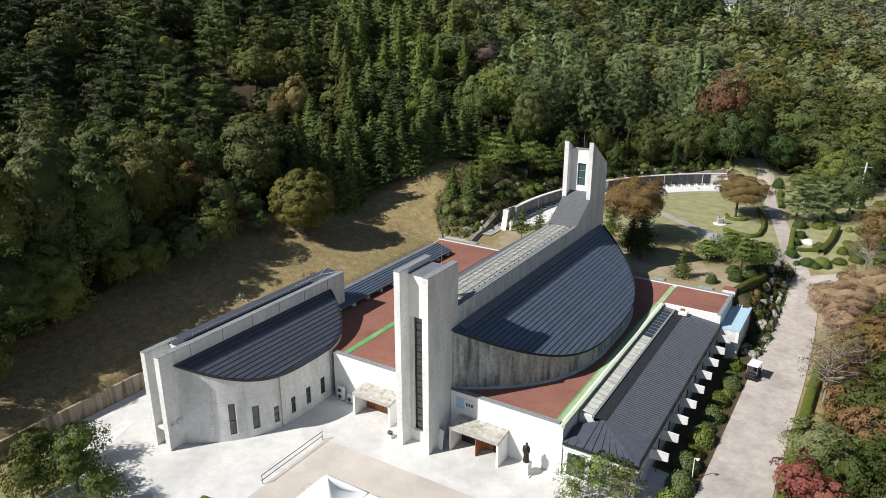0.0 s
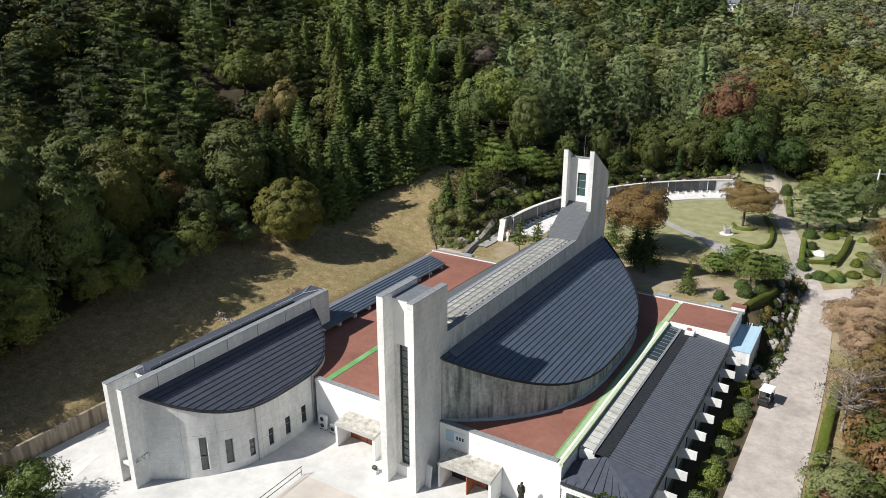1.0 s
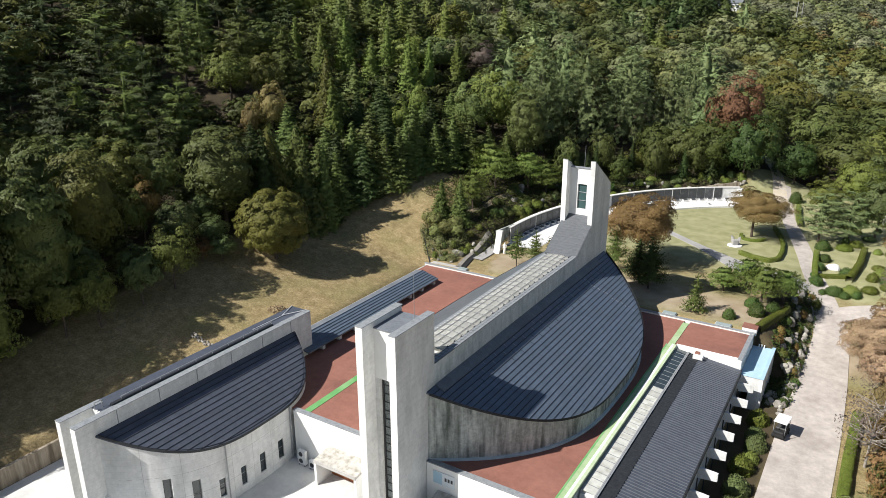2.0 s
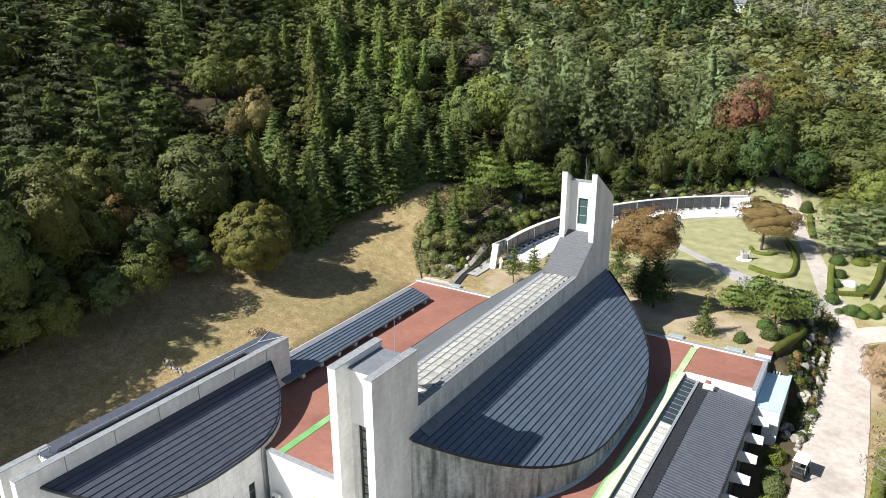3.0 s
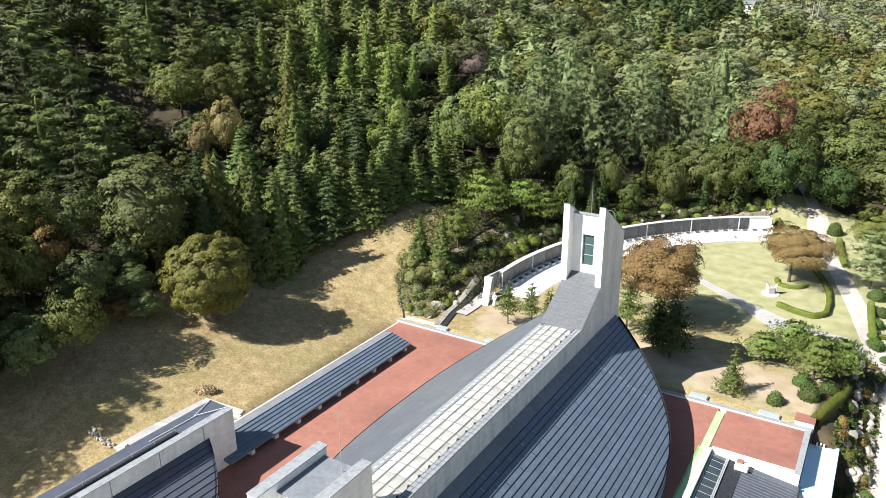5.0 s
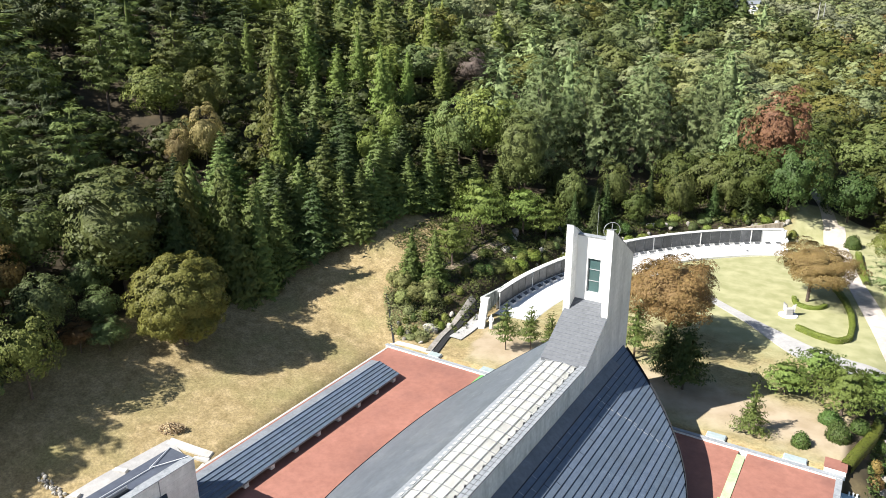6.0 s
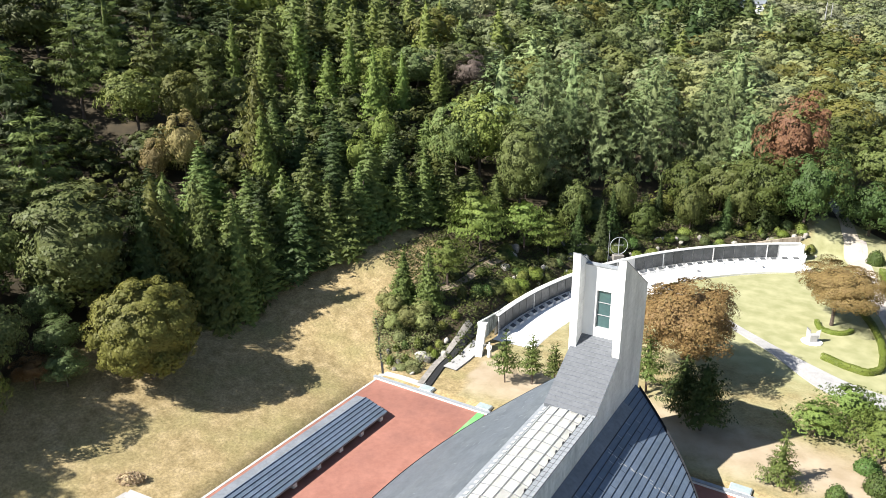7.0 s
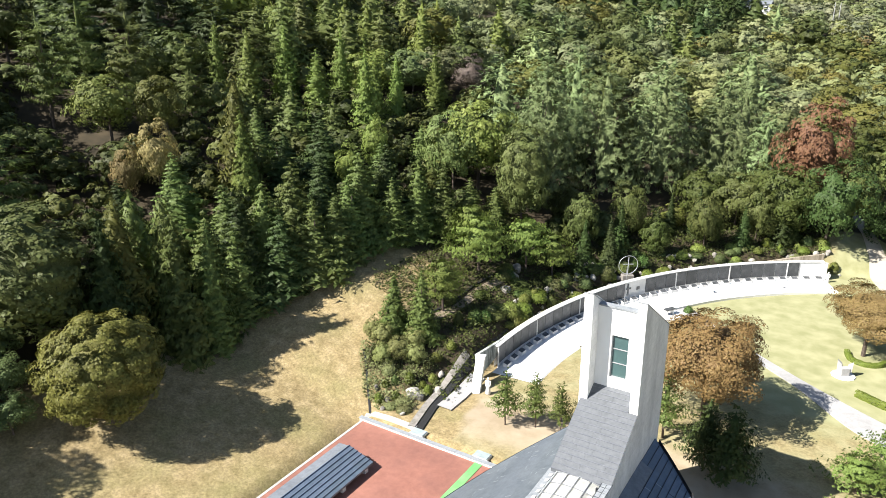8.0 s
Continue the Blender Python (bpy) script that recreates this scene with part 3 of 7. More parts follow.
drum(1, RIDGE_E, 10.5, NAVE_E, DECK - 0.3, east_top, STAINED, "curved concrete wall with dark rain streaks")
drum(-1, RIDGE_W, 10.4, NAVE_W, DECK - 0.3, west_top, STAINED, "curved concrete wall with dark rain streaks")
nave_roof = cpart("nave_roof", box(RIDGE_E - 0.3, RIDGE_E, 56, 96, 11.2, 11.9), ZINC_TRIM, "dark zinc roof in long seamed trays")
roof_strips(1, RIDGE_E, 10.5, NAVE_E, east_top, 23, ZINC, nave_roof)
west_roof = cpart("nave_roof", box(RIDGE_W, RIDGE_W + 0.3, 56, 92, 13.0, 13.7), ZINC_TRIM, "grey sheet roof on the west slope")
roof_strips(-1, RIDGE_W, 10.4, NAVE_W, west_top, 18, WEST_SHEET, west_roof, seam=0)
# sealed cross joints and pale scuffs on the zinc
JR = random.Random(21)


def scuff(name, x, y, length, width, along, top, parent, mat):
    dx, dy = (length / 2, width / 2) if along == "x" else (width / 2, length / 2)
    a, b = top(x - dx), top(x + dx)
    part(name, prism([(x - dx, y - dy, a + 0.004), (x + dx, y - dy, b + 0.004), (x + dx, y - dy, b + 0.014), (x - dx, y - dy, a + 0.014)], (0, 2 * dy, 0)), mat, parent)


PITCH = 10.72 / 23
for i in range(6):
    for k in range(16):
        y = 60.5 + k * 2.1 + (i % 2) * 1.05 + JR.uniform(-0.05, 0.05)
        if JR.random() < 0.85:
            scuff("cross_joint", RIDGE_E + (i + 0.5) * PITCH, y, PITCH * 0.86, 0.045, "x", east_top, nave_roof, SEAM if i > 3 else STEEL)
for k in range(26):
    f = k / 25
    scuff("sealant_scuff", RIDGE_E + 1.4 + 6.0 * f + JR.uniform(-0.1, 0.1), 87.4 + 0.6 * f + JR.uniform(-0.25, 0.25), JR.uniform(0.15, 0.34), JR.uniform(0.03, 0.1) * (1.8 - f), "x", east_top, nave_roof, STEEL)
for k in range(46):
    x = RIDGE_W - JR.uniform(0.8, 6.5)
    scuff("sealant_scuff", x, 72 + 21 * JR.random() ** 0.5, JR.uniform(0.2, 0.5), 0.035, JR.choice("xy"), west_top, west_roof, WORN_LEAD)

# eave band and the pale kerb at the drum's foot
for sign, x_in, depth, top, shape in ((1, RIDGE_E, 10.5, east_top, NAVE_E), (-1, RIDGE_W, 10.4, west_top, NAVE_W)):
    rows, kerb = [], []
    c, s, n = shape[0], shape[1], shape[2]
    for i in range(81):
        y = c - s * math.cos(i / 40 * math.pi / 2) if i < 40 else c + n * math.sin((i - 40) / 40 * math.pi / 2)
        b = bulge(y, *shape)
        x = x_in + sign * depth * b
        h = top(x)
        o = 0.3 * sign
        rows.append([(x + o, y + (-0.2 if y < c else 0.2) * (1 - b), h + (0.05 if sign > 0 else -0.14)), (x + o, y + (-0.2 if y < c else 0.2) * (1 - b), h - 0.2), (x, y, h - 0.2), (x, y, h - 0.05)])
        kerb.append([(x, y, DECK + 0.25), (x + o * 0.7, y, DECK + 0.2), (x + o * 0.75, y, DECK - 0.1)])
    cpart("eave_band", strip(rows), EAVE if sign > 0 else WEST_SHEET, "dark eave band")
    cpart("drum_kerb", strip(kerb), PALE_COAT if sign > 0 else GREY_SHEET, "pale coated upstand")

# ridge wall east of the rooflight
cpart("ridge_wall", box(RIDGE_E - 0.35, RIDGE_E - 0.004, 55.9, 87.3, 11.0, 14.35), WEATHERED, "pale concrete wall along the rooflight")
coping = cpart("ridge_coping", box(RIDGE_E - 0.62, RIDGE_E + 0.05, 55.9, 87.6, 14.35, 14.41), ZINC_TRIM, "coping of short pale sheets with dark joints")
for k in range(58):
    y0 = 56.0 + k * 0.544
    part("coping_sheet", box(RIDGE_E - 0.56, RIDGE_E - 0.28, y0 + 0.03, y0 + 0.5, 14.41, 14.424), WORN_LEAD, coping)
    part("coping_sheet", box(RIDGE_E - 0.24, RIDGE_E + 0.04, y0 + 0.03, y0 + 0.53, 14.41, 14.424), WORN_LEAD, coping)
cpart("ridge_flashing", prism([(RIDGE_E + 0.01, 56, 12.35), (RIDGE_E + 0.9, 56, 11.86), (RIDGE_E + 0.9, 56, 11.80), (RIDGE_E + 0.01, 56, 12.0)], (0, 38, 0)), GREY_SHEET, "grey sheet flashing")

# rooflight: milky sheets on a slightly arched grid of bars
roof_light = cpart("rooflight", box(RIDGE_W + 0.05, RIDGE_E - 0.4, 57.0, 87.3, 13.2, 13.7), POLY, "milky rooflight of arched sheets")


def light_z(f):
    return 14.02 + 0.3 * math.sin(math.pi * (0.12 + 0.76 * f))


NB = 24
panes = {}
for c in range(4):
    f0, f1 = c / 4, (c + 1) / 4
    x0, x1 = RIDGE_W + 0.1 + 3.1 * f0, RIDGE_W + 0.1 + 3.1 * f1
    for r in range(NB):
        y0 = 58.5 + r * 28.8 / NB
        if c not in panes:
            bm = strip([[(x0 + 0.015, 0.015, light_z(f0)), (x1 - 0.015, 0.015, light_z(f1))], [(x0 + 0.015, 28.8 / NB - 0.015, light_z(f0)), (x1 - 0.015, 28.8 / NB - 0.015, light_z(f1))]])
            bmesh.ops.solidify(bm, geom=bm.faces[:], thickness=0.04)
            o = part("pane", bm, POLY, roof_light)
            panes[c] = o.data
        else:
            o = link_mesh("pane", panes[c], POLY, roof_light)
        o.location = (0, y0, 0)
for r in range(NB + 1):
    y0 = 58.5 + r * 28.8 / NB
    bm = bmesh.new()
    for c in range(4):
        x0, x1 = RIDGE_W + 0.1 + 3.1 * c / 4, RIDGE_W + 0.1 + 3.1 * (c + 1) / 4
        rod((x0, y0, light_z(c / 4) + 0.05), (x1, y0, light_z((c + 1) / 4) + 0.03), 0.026, sides=5, bm=bm)
    part("glazing_bar", bm, WORN_LEAD, roof_light)
for c in range(5):
    x0 = RIDGE_W + 0.1 + 3.1 * c / 4
    part("glazing_bar", rod((x0, 58.3, light_z(c / 4) + 0.06), (x0, 87.4, light_z(c / 4) + 0.06), 0.045 if c in (0, 4) else 0.026, sides=5), PALE_BAR if c in (0, 4) else STEEL, roof_light)
cpart("rooflight_edge", box(RIDGE_W - 0.55, RIDGE_W + 0.1, 58, 87.6, 13.75, 14.06), WORN_LEAD, "pale metal edge sheet")
flap = None
for k in range(44):
    y0 = 59.0 + k * 0.645
    if flap is None:
        flap = part("edge_flap", prism([(RIDGE_W - 0.62, 0, 13.9), (RIDGE_W - 0.04, 0, 14.13), (RIDGE_W - 0.04, 0, 14.16), (RIDGE_W - 0.62, 0, 13.93)], (0, 0.3, 0)), PALE_BAR, roof_light, "pale metal edge flap")
        o = flap
    else:
        o = link_mesh("edge_flap", flap.data, PALE_BAR, roof_light, "pale metal edge flap")
    o.location = (0, y0, 0)
for k in range(24):
    y0 = 59.0 + k * 1.2
    part("edge_post", box(RIDGE_E - 0.72, RIDGE_E - 0.62, y0, y0 + 0.14, 13.98, 14.47), EAVE, roof_light, "short dark post")
cpart("rooflight_gutter", box(RIDGE_E - 0.55, RIDGE_E - 0.35, 57, 87.4, 13.7, 13.98), ZINC_TRIM)
cpart("rooflight_end", box(RIDGE_W, RIDGE_E - 0.35, 55.8, 58.4, 13.3, 13.75), WORN_LEAD, "lead-covered end of the rooflight")

# entrance tower of two slabs
TT = 19.0
cpart("tower_slab", box(-36.9, -36.2, 50.4, 55.8, -0.1, TT), CONCRETE, "tall pale concrete slab")
cpart("tower_slab", box(-33.65, -33.0, 50.4, 55.9, -0.1, TT), CONCRETE, "tall pale concrete slab")
for a, b in ((-36.93, -36.17), (-33.68, -32.97)):
    cpart("slab_coping", box(a, b, 50.37, 55.93, TT, TT + 0.06), WORN_LEAD, "worn lead coping")
cpart("tower_front", box(-36.2, -33.65, 51.9, 52.3, 14.0, TT - 0.55), PLASTER, "recessed white wall")
cpart("tower_front", box(-34.7, -33.65, 51.9, 52.3, 1.2, 14.0), PLASTER)
cpart("tower_front", box(-36.2, -35.85, 51.9, 52.3, 1.2, 14.0), CONCRETE)
cpart("tower_front", box(-36.2, -33.65, 51.9, 52.3, -0.1, 1.2), PLASTER)
cpart("tower_core", box(-36.2, -33.65, 52.9, 55.6, -0.1, TT - 0.6), CONCRETE)
cpart("tower_roof", box(-36.2, -33.65, 51.8, 55.6, TT - 0.55, TT - 0.45), GREY_SHEET, "sheet-covered tower roof")
tw = cpart("window", box(-35.85, -34.7, 52.5, 52.62, 1.2, 14.0), GLASS, "tall narrow dark window")
part("frame", box(-35.85, -35.78, 52.3, 52.5, 1.2, 14.0), FRAME, tw)
part("frame", box(-34.77, -34.7, 52.3, 52.5, 1.2, 14.0), FRAME, tw)
for i in range(17):
    z = 1.2 + 0.8 * i
    part("transom", box(-35.85, -34.7, 52.4, 52.5, z - 0.025, z + 0.025), FRAME, tw)
    if i < 16:
        part("pane", box(-35.72, -34.86, 52.46, 52.5, z + 0.035, z + 0.765), LATTICE, tw, "leaded patterned pane")
part("lightning_rod", rod((-34.3, 54.9, TT - 0.5), (-34.3, 54.9, TT + 3.4), 0.025, 0.012), STEEL, church)

# bell tower: sloping tongue of slates between two slabs
bell = part("bell_tower", prism([(-37.2, 92.0, 5), (-37.2, 92.0, 25.05), (-37.2, 93.0, 24.6), (-37.2, 98.0, 21.4), (-37.2, 98.0, 5)], (0.62, 0, 0)), CONCRETE, church, "slab bell tower above the nave's end")
part("slab", prism([(-33.6, 87.3, 5), (-33.6, 87.3, 14.2), (-33.6, 92.0, 17.06), (-33.6, 92.0, 25.15), (-33.6, 98.2, 21.3), (-33.6, 98.2, 5)], (0.6, 0, 0)), CONCRETE, bell)
part("slab_coping", prism([(-33.63, 91.97, 25.15), (-33.63, 98.22, 21.3), (-33.63, 98.22, 21.36), (-33.63, 91.97, 25.21)], (0.66, 0, 0)), WORN_LEAD, bell)
part("slab_coping", prism([(-37.23, 91.97, 25.05), (-37.23, 98.02, 21.4), (-37.23, 98.02, 21.46), (-37.23, 91.97, 25.11)], (0.68, 0, 0)), WORN_LEAD, bell)
for x0, x1, z0, z1 in ((-36.58, -35.55, 17.2, 23.9), (-34.35, -33.6, 17.2, 23.9), (-35.55, -34.35, 21.9, 23.9), (-35.55, -34.35, 17.2, 18.7)):
    part("front", box(x0, x1, 93.2, 93.5, z0, z1), PLASTER, bell, "white recessed wall")
part("back", box(-36.58, -33.6, 97.6, 97.9, 5, 21.4), CONCRETE, bell)
part("lintel", box(-36.57, -33.61, 93.1, 93.62, 23.905, 24.02), WORN_LEAD, bell, "worn lead capping")
part("cap", prism([(-36.57, 93.64, 23.7), (-36.57, 97.58, 21.5), (-36.57, 97.58, 21.3), (-36.57, 93.64, 23.5)], (2.96, 0, 0)), GREY_SHEET, bell)
bw = part("window", box(-35.55, -34.35, 93.42, 93.48, 18.7, 21.9), TEAL_GLASS, bell, "three teal panes")
for z in (18.7, 19.75, 20.82, 21.84):
    part("transom", box(-35.55, -34.35, 93.36, 93.42, z, z + 0.05), STEEL, bw)
for x in (-35.55, -34.41):
    part("jamb", box(x, x + 0.06, 93.3, 93.42, 18.7, 21.9), STEEL, bw)
part("lightning_rod", rod((-35.2, 94.2, 23.2), (-35.2, 94.2, 26.6), 0.022, 0.012), STEEL, bell)
tongue = part("tongue_roof", prism([(-37.05, 87.3, 13.9), (-37.05, 87.3, 14.3), (-37.05, 93.3, 17.95), (-37.05, 93.3, 12)], (3.45, 0, 0)), SLATE, bell, "sloping tongue covered in slates")
COURSES = 17
for i in range(COURSES):
    y0, y1 = 87.3 + i * 6.0 / COURSES, 87.3 + (i + 1) * 6.0 / COURSES
    z0, z1 = 14.32 + (y0 - 87.3) * 0.6083, 14.32 + (y1 - 87.3) * 0.6083
    for j in range(4):
        x0 = max(-37.06, -37.06 + j * 1.15 - (0.5 if i % 2 else 0.1))
        x1 = min(-37.06 + j * 1.15 - (0.5 if i % 2 else 0.1) + 1.143, -33.62 if y1 > 92 else -32.97)
        part("slate", prism([(x0, y0, z0), (x0, y1, z1), (x0, y1, z1 + 0.03), (x0, y0, z0 + 0.03)], (x1 - x0, 0, 0)), SLATE, tongue)
    part("course_lap", prism([(-37.06, y0 - 0.02, z0 + 0.02), (-37.06, y0 + 0.035, z0 + 0.055), (-37.06, y0 + 0.035, z0 + 0.07), (-37.06, y0 - 0.02, z0 + 0.05)], (3.44 if y1 > 92 else 4.09, 0, 0)), RIB, tongue, "paler lapped edge of a slate course")

# ---- west chapel wing ----
wing = thing("chapel_wing", "pale concrete chapel wing with curved wall and dark seamed roof", "building")


def wpart(name, bm, mat, label="", parent=None):
    return part(name, bm, mat, parent or wing, label)


WT = 10.45
wpart("slab_wall", box(-58.25, -57.6, 37.1, 65.0, -0.1, WT), CONCRETE, "tall concrete slab")
wpart("slab_wall", box(-56.2, -55.5, 37.1, 65.0, -0.1, WT), CONCRETE, "tall concrete slab")
for a, b in ((-58.28, -57.57), (-56.23, -55.47)):
    wpart("slab_coping", box(a, b, 37.07, 41 if a < -57 else 65.03, WT, WT + 0.06), WORN_LEAD)
wpart("slot_roof", box(-58.25, -56.25, 40.0, 65.0, WT - 0.1, WT + 0.02), DARK_SHEET, "dark sheet roof between the slabs")
wpart("slot_kerb", box(-56.6, -56.25, 41.0, 60.0, WT + 0.02, WT + 0.2), ZINC_TRIM)
wpart("roof_rail", rod((-56.45, 42, WT + 0.42), (-56.45, 60, WT + 0.42), 0.04), STEEL)
for i in range(10):
    wpart("rail_post", rod((-56.45, 42 + 2 * i, WT + 0.2), (-56.45, 42 + 2 * i, WT + 0.42), 0.035), STEEL)
for a, b in (((-58.2, 64.9), (-57.2, 62.4)), ((-56.0, 64.9), (-57.2, 62.4)), ((-57.2, 62.4), (-57.2, 58))):
    wpart("roof_cable", rod((*a, WT + 0.1), (*b, WT + 0.16), 0.035, sides=5), WHITE)
for s in (0, 1):
    wpart("ladder_hoop", rod((-56.9, 39.8 + 0.7 * s, WT + 0.02), (-56.9, 39.8 + 0.7 * s, WT + 0.7), 0.04), STEEL)
wpart("ladder_hoop", rod((-56.9, 39.8, WT + 0.7), (-56.9, 40.5, WT + 0.7), 0.04), STEEL)
wpart("slot_floor", box(-57.6, -56.2, 37.3, 40, 2.0, 2.3), CONCRETE, "concrete landing between the slabs")
wpart("slot_back", box(-57.6, -56.2, 39.9, 40.2, -0.1, WT - 0.1), CONCRETE)
rows = [(0, WING[0] - WING[1] * math.cos(i / 40 * math.pi / 2) if i < 40 else WING[0] + WING[2] * math.sin((i - 40) / 40 * math.pi / 2)) for i in range(81)]


def wing_x(y):
    return -55.5 + 6.6 * bulge(y, *WING)


# the curved wall, lofted in bands with real window openings
wins = ((41.9, 0.55, 0.72, 4.3), (43.8, 0.68, 0.9, 3.55), (45.9, 0.62, 0.8, 2.7), (48.1, 0.62, 0.85, 2.8), (50.4, 0.72, 0.85, 2.9), (52.8, 0.74, 0.9, 2.95))
cuts = sorted({round(r[1], 3) for r in rows} | {round(w[0] + s * w[1] / 2, 3) for w in wins for s in (-1, 1)})
bm = bmesh.new()


def wall_piece(y0, y1, z0, z1, ends):
    P = [(wing_x(y), y) for y in (y0, y1)]
    I = [(wing_x(y) - 0.4, y) for y in (y0, y1)]
    ts = [z1 if z1 is not None else wing_top(p[0]) - 0.1 for p in P]
    v = [bm.verts.new(c) for c in ((*P[0], z0), (*P[1], z0), (*P[1], ts[1]), (*P[0], ts[0]), (*I[0], z0), (*I[1], z0), (*I[1], ts[1]), (*I[0], ts[0]))]
    for f in ((0, 1, 2, 3), (7, 6, 5, 4), (4, 5, 1, 0), (3, 2, 6, 7)) + (((0, 3, 7, 4),) if ends[0] else ()) + (((1, 5, 6, 2),) if ends[1] else ()):
        bm.faces.new([v[k] for k in f])


def window_at(y):
    return next((w for w in wins if abs(y - w[0]) < w[1] / 2), None)


mids = [(a + b) / 2 for a, b in zip(cuts, cuts[1:])]
for i, (y0, y1) in enumerate(zip(cuts, cuts[1:])):
    w = window_at(mids[i])
    if w:
        wall_piece(y0, y1, -0.1, w[2], (False, False))
        wall_piece(y0, y1, w[3], None, (False, False))
    else:
        wall_piece(y0, y1, -0.1, None, (i == 0 or bool(window_at(mids[i - 1])), i == len(mids) - 1 or bool(window_at(mids[i + 1]))))
bmesh.ops.remove_doubles(bm, verts=bm.verts, dist=0.002)
curved = wpart("curved_wall", bm, CONCRETE, "curved pale concrete wall with small dark windows")
for yc, wd, a, b in wins:
    p0, p1 = Vector((wing_x(yc - wd / 2) - 0.22, yc - wd / 2, 0)), Vector((wing_x(yc + wd / 2) - 0.22, yc + wd / 2, 0))
    d = (p1 - p0).normalized()
    nrm = Vector((d.y, -d.x, 0)) * 0.06

    def pl(s0, s1, z0, z1, out):
        return prism([p0 + d * s0 + Vector((0, 0, z0)) + nrm * out, p0 + d * s1 + Vector((0, 0, z0)) + nrm * out, p0 + d * s1 + Vector((0, 0, z1)) + nrm * out, p0 + d * s0 + Vector((0, 0, z1)) + nrm * out], nrm)

    ln = (p1 - p0).length
    wob = wpart("window", pl(0, ln, a, b, 0), GLASS, "dark glazed window", curved)
    part("mullion", pl(0, ln, a + (b - a) * 0.42, a + (b - a) * 0.42 + 0.07, 1.05), FRAME, wing)
    for s in (0, ln - 0.06):
        part("window_jamb", pl(s, s + 0.06, a, b, 1.05), FRAME, wing)
# cast panel joints and drip stains on the curved wall
for z in (2.15, 4.55):
    pts = [(wing_x(y), y) for y in [39.4 + 0.5 * k for k in range(46)]]
    if z > 4:
        pts = [p for p in pts if wing_top(p[0]) > z + 0.6]
    bm = strip([[(x + 0.004, y, z), (x + 0.006, y, z + 0.03)] for x, y in pts])
    wpart("wall_joint", bm, STAINED_PALE, "cast joint", curved)
for y in (40.6, 42.9, 47.0, 49.3, 51.6, 56.2):
    x = wing_x(y)
    n = Vector((wing_x(y + 0.01) - x, 0.01, 0)).normalized()
    bm = strip([[(x + 0.005 + n.x * k * 0.012, y + n.y * k * 0.012, z) for k in (-1, 1)] for z in (0.05, wing_top(x) - 0.3)])
    wpart("wall_joint", bm, STAINED_PALE, "cast joint", curved)
wing_roof = wpart("wing_roof", box(-55.9, -55.5, 40, 62, 8.3, 8.8), ZINC_TRIM, "dark zinc roof in long seamed trays")
roof_strips(1, -55.5, 6.6, WING, wing_top, 13, DARK_SHEET, wing_roof, over=0.15)
wpart("rear_drum", prism([(-55.5, 54.9, 5), (-49.0, 54.9, 5), (-49.0, 55.0, 5), (-55.5, 55.0, 5)], (0, 0, 0.4)), CONCRETE)
rows = []
for i in range(81):
    y = WING[0] - WING[1] * math.cos(i / 40 * math.pi / 2) if i < 40 else WING[0] + WING[2] * math.sin((i - 40) / 40 * math.pi / 2)
    x = wing_x(y)
    h = wing_top(x)
    rows.append([(x + 0.22, y, h + 0.1), (x + 0.22, y, h - 0.16), (x, y, h - 0.16), (x - 0.1, y, h + 0.1)])
wpart("eave_gutter", strip(rows), ZINC_TRIM, "dark eave gutter")
for y in (46.4, 54.3):
    wpart("downpipe", rod((wing_x(y) + 0.12, y, 0), (wing_x(y) + 0.12, y, wing_top(wing_x(y)) - 0.15), 0.06), STEEL)
for k in range(6):
    z = 9.05
    wpart("wall_joint", box(-55.5, -55.47, 40.8 + k * 4.2, 40.86 + k * 4.2, 8.9, WT - 0.05), WORN_LEAD)
sign = bpy.data.curves.new("lettering", "FONT")
sign.body, sign.size, sign.extrude, sign.space_character = "소성당", 0.62, 0.07, 1.15
lt = new("lettering", sign)
lt.data.materials.append(WHITE)
lt.parent = wing
lt.matrix_world = Matrix.Translation((-55.46, 37.35, 2.65)) @ pose(0, 0, 0, 90, 0, 90)
lt["label"] = "raised white lettering"

# ---- covered walk along the west deck ----
shed = thing("covered_walk", "long low lean-to with dark seamed roof on short concrete brackets", "canopy")
bm = prism([(-58.4, 63.5, 6.75), (-57.3, 63.5, 6.85), (-54.7, 63.5, 6.1), (-54.7, 63.5, 5.95), (-57.3, 63.5, 6.55), (-58.4, 63.5, 6.4)], (0, 27.0, 0))
shed_roof = part("roof", bm, GREY_SHEET, shed, "dark grey sheet roof")
for i in range(6):
    f = i / 6
    x0, x1 = -57.3 + 2.6 * f, -57.3 + 2.6 * (i + 1) / 6
    z0, z1 = 6.85 - 0.75 * f, 6.85 - 0.75 * (i + 1) / 6
    bm = prism([(x0, 63.45, z0 + 0.01), (x1, 63.45, z1 + 0.01), (x1, 63.45, z1 + 0.03), (x0, 63.45, z0 + 0.03)], (0, 27.1, 0))
    prism([(x0, 63.45, z0), (x0 + 0.06, 63.45, z0), (x0 + 0.06, 63.45, z0 + 0.09), (x0, 63.45, z0 + 0.09)], (0, 27.1, 0), bm)
    part("roof_tray", bm, ZINC, shed_roof)
part("wall", box(-58.3, -57.9, 64, 90.3, DECK - 0.1, 6.5), CONCRETE, shed)
part("end_wall", box(-57.9, -55.5, 89.9, 90.2, DECK - 0.1, 6.25), CONCRETE, shed)
for i in range(9):
    y = 66.2 + i * 2.95
    part("bracket", box(-56.6, -54.85, y - 0.22, y + 0.22, DECK - 0.02, 6.02), CONCRETE, shed)

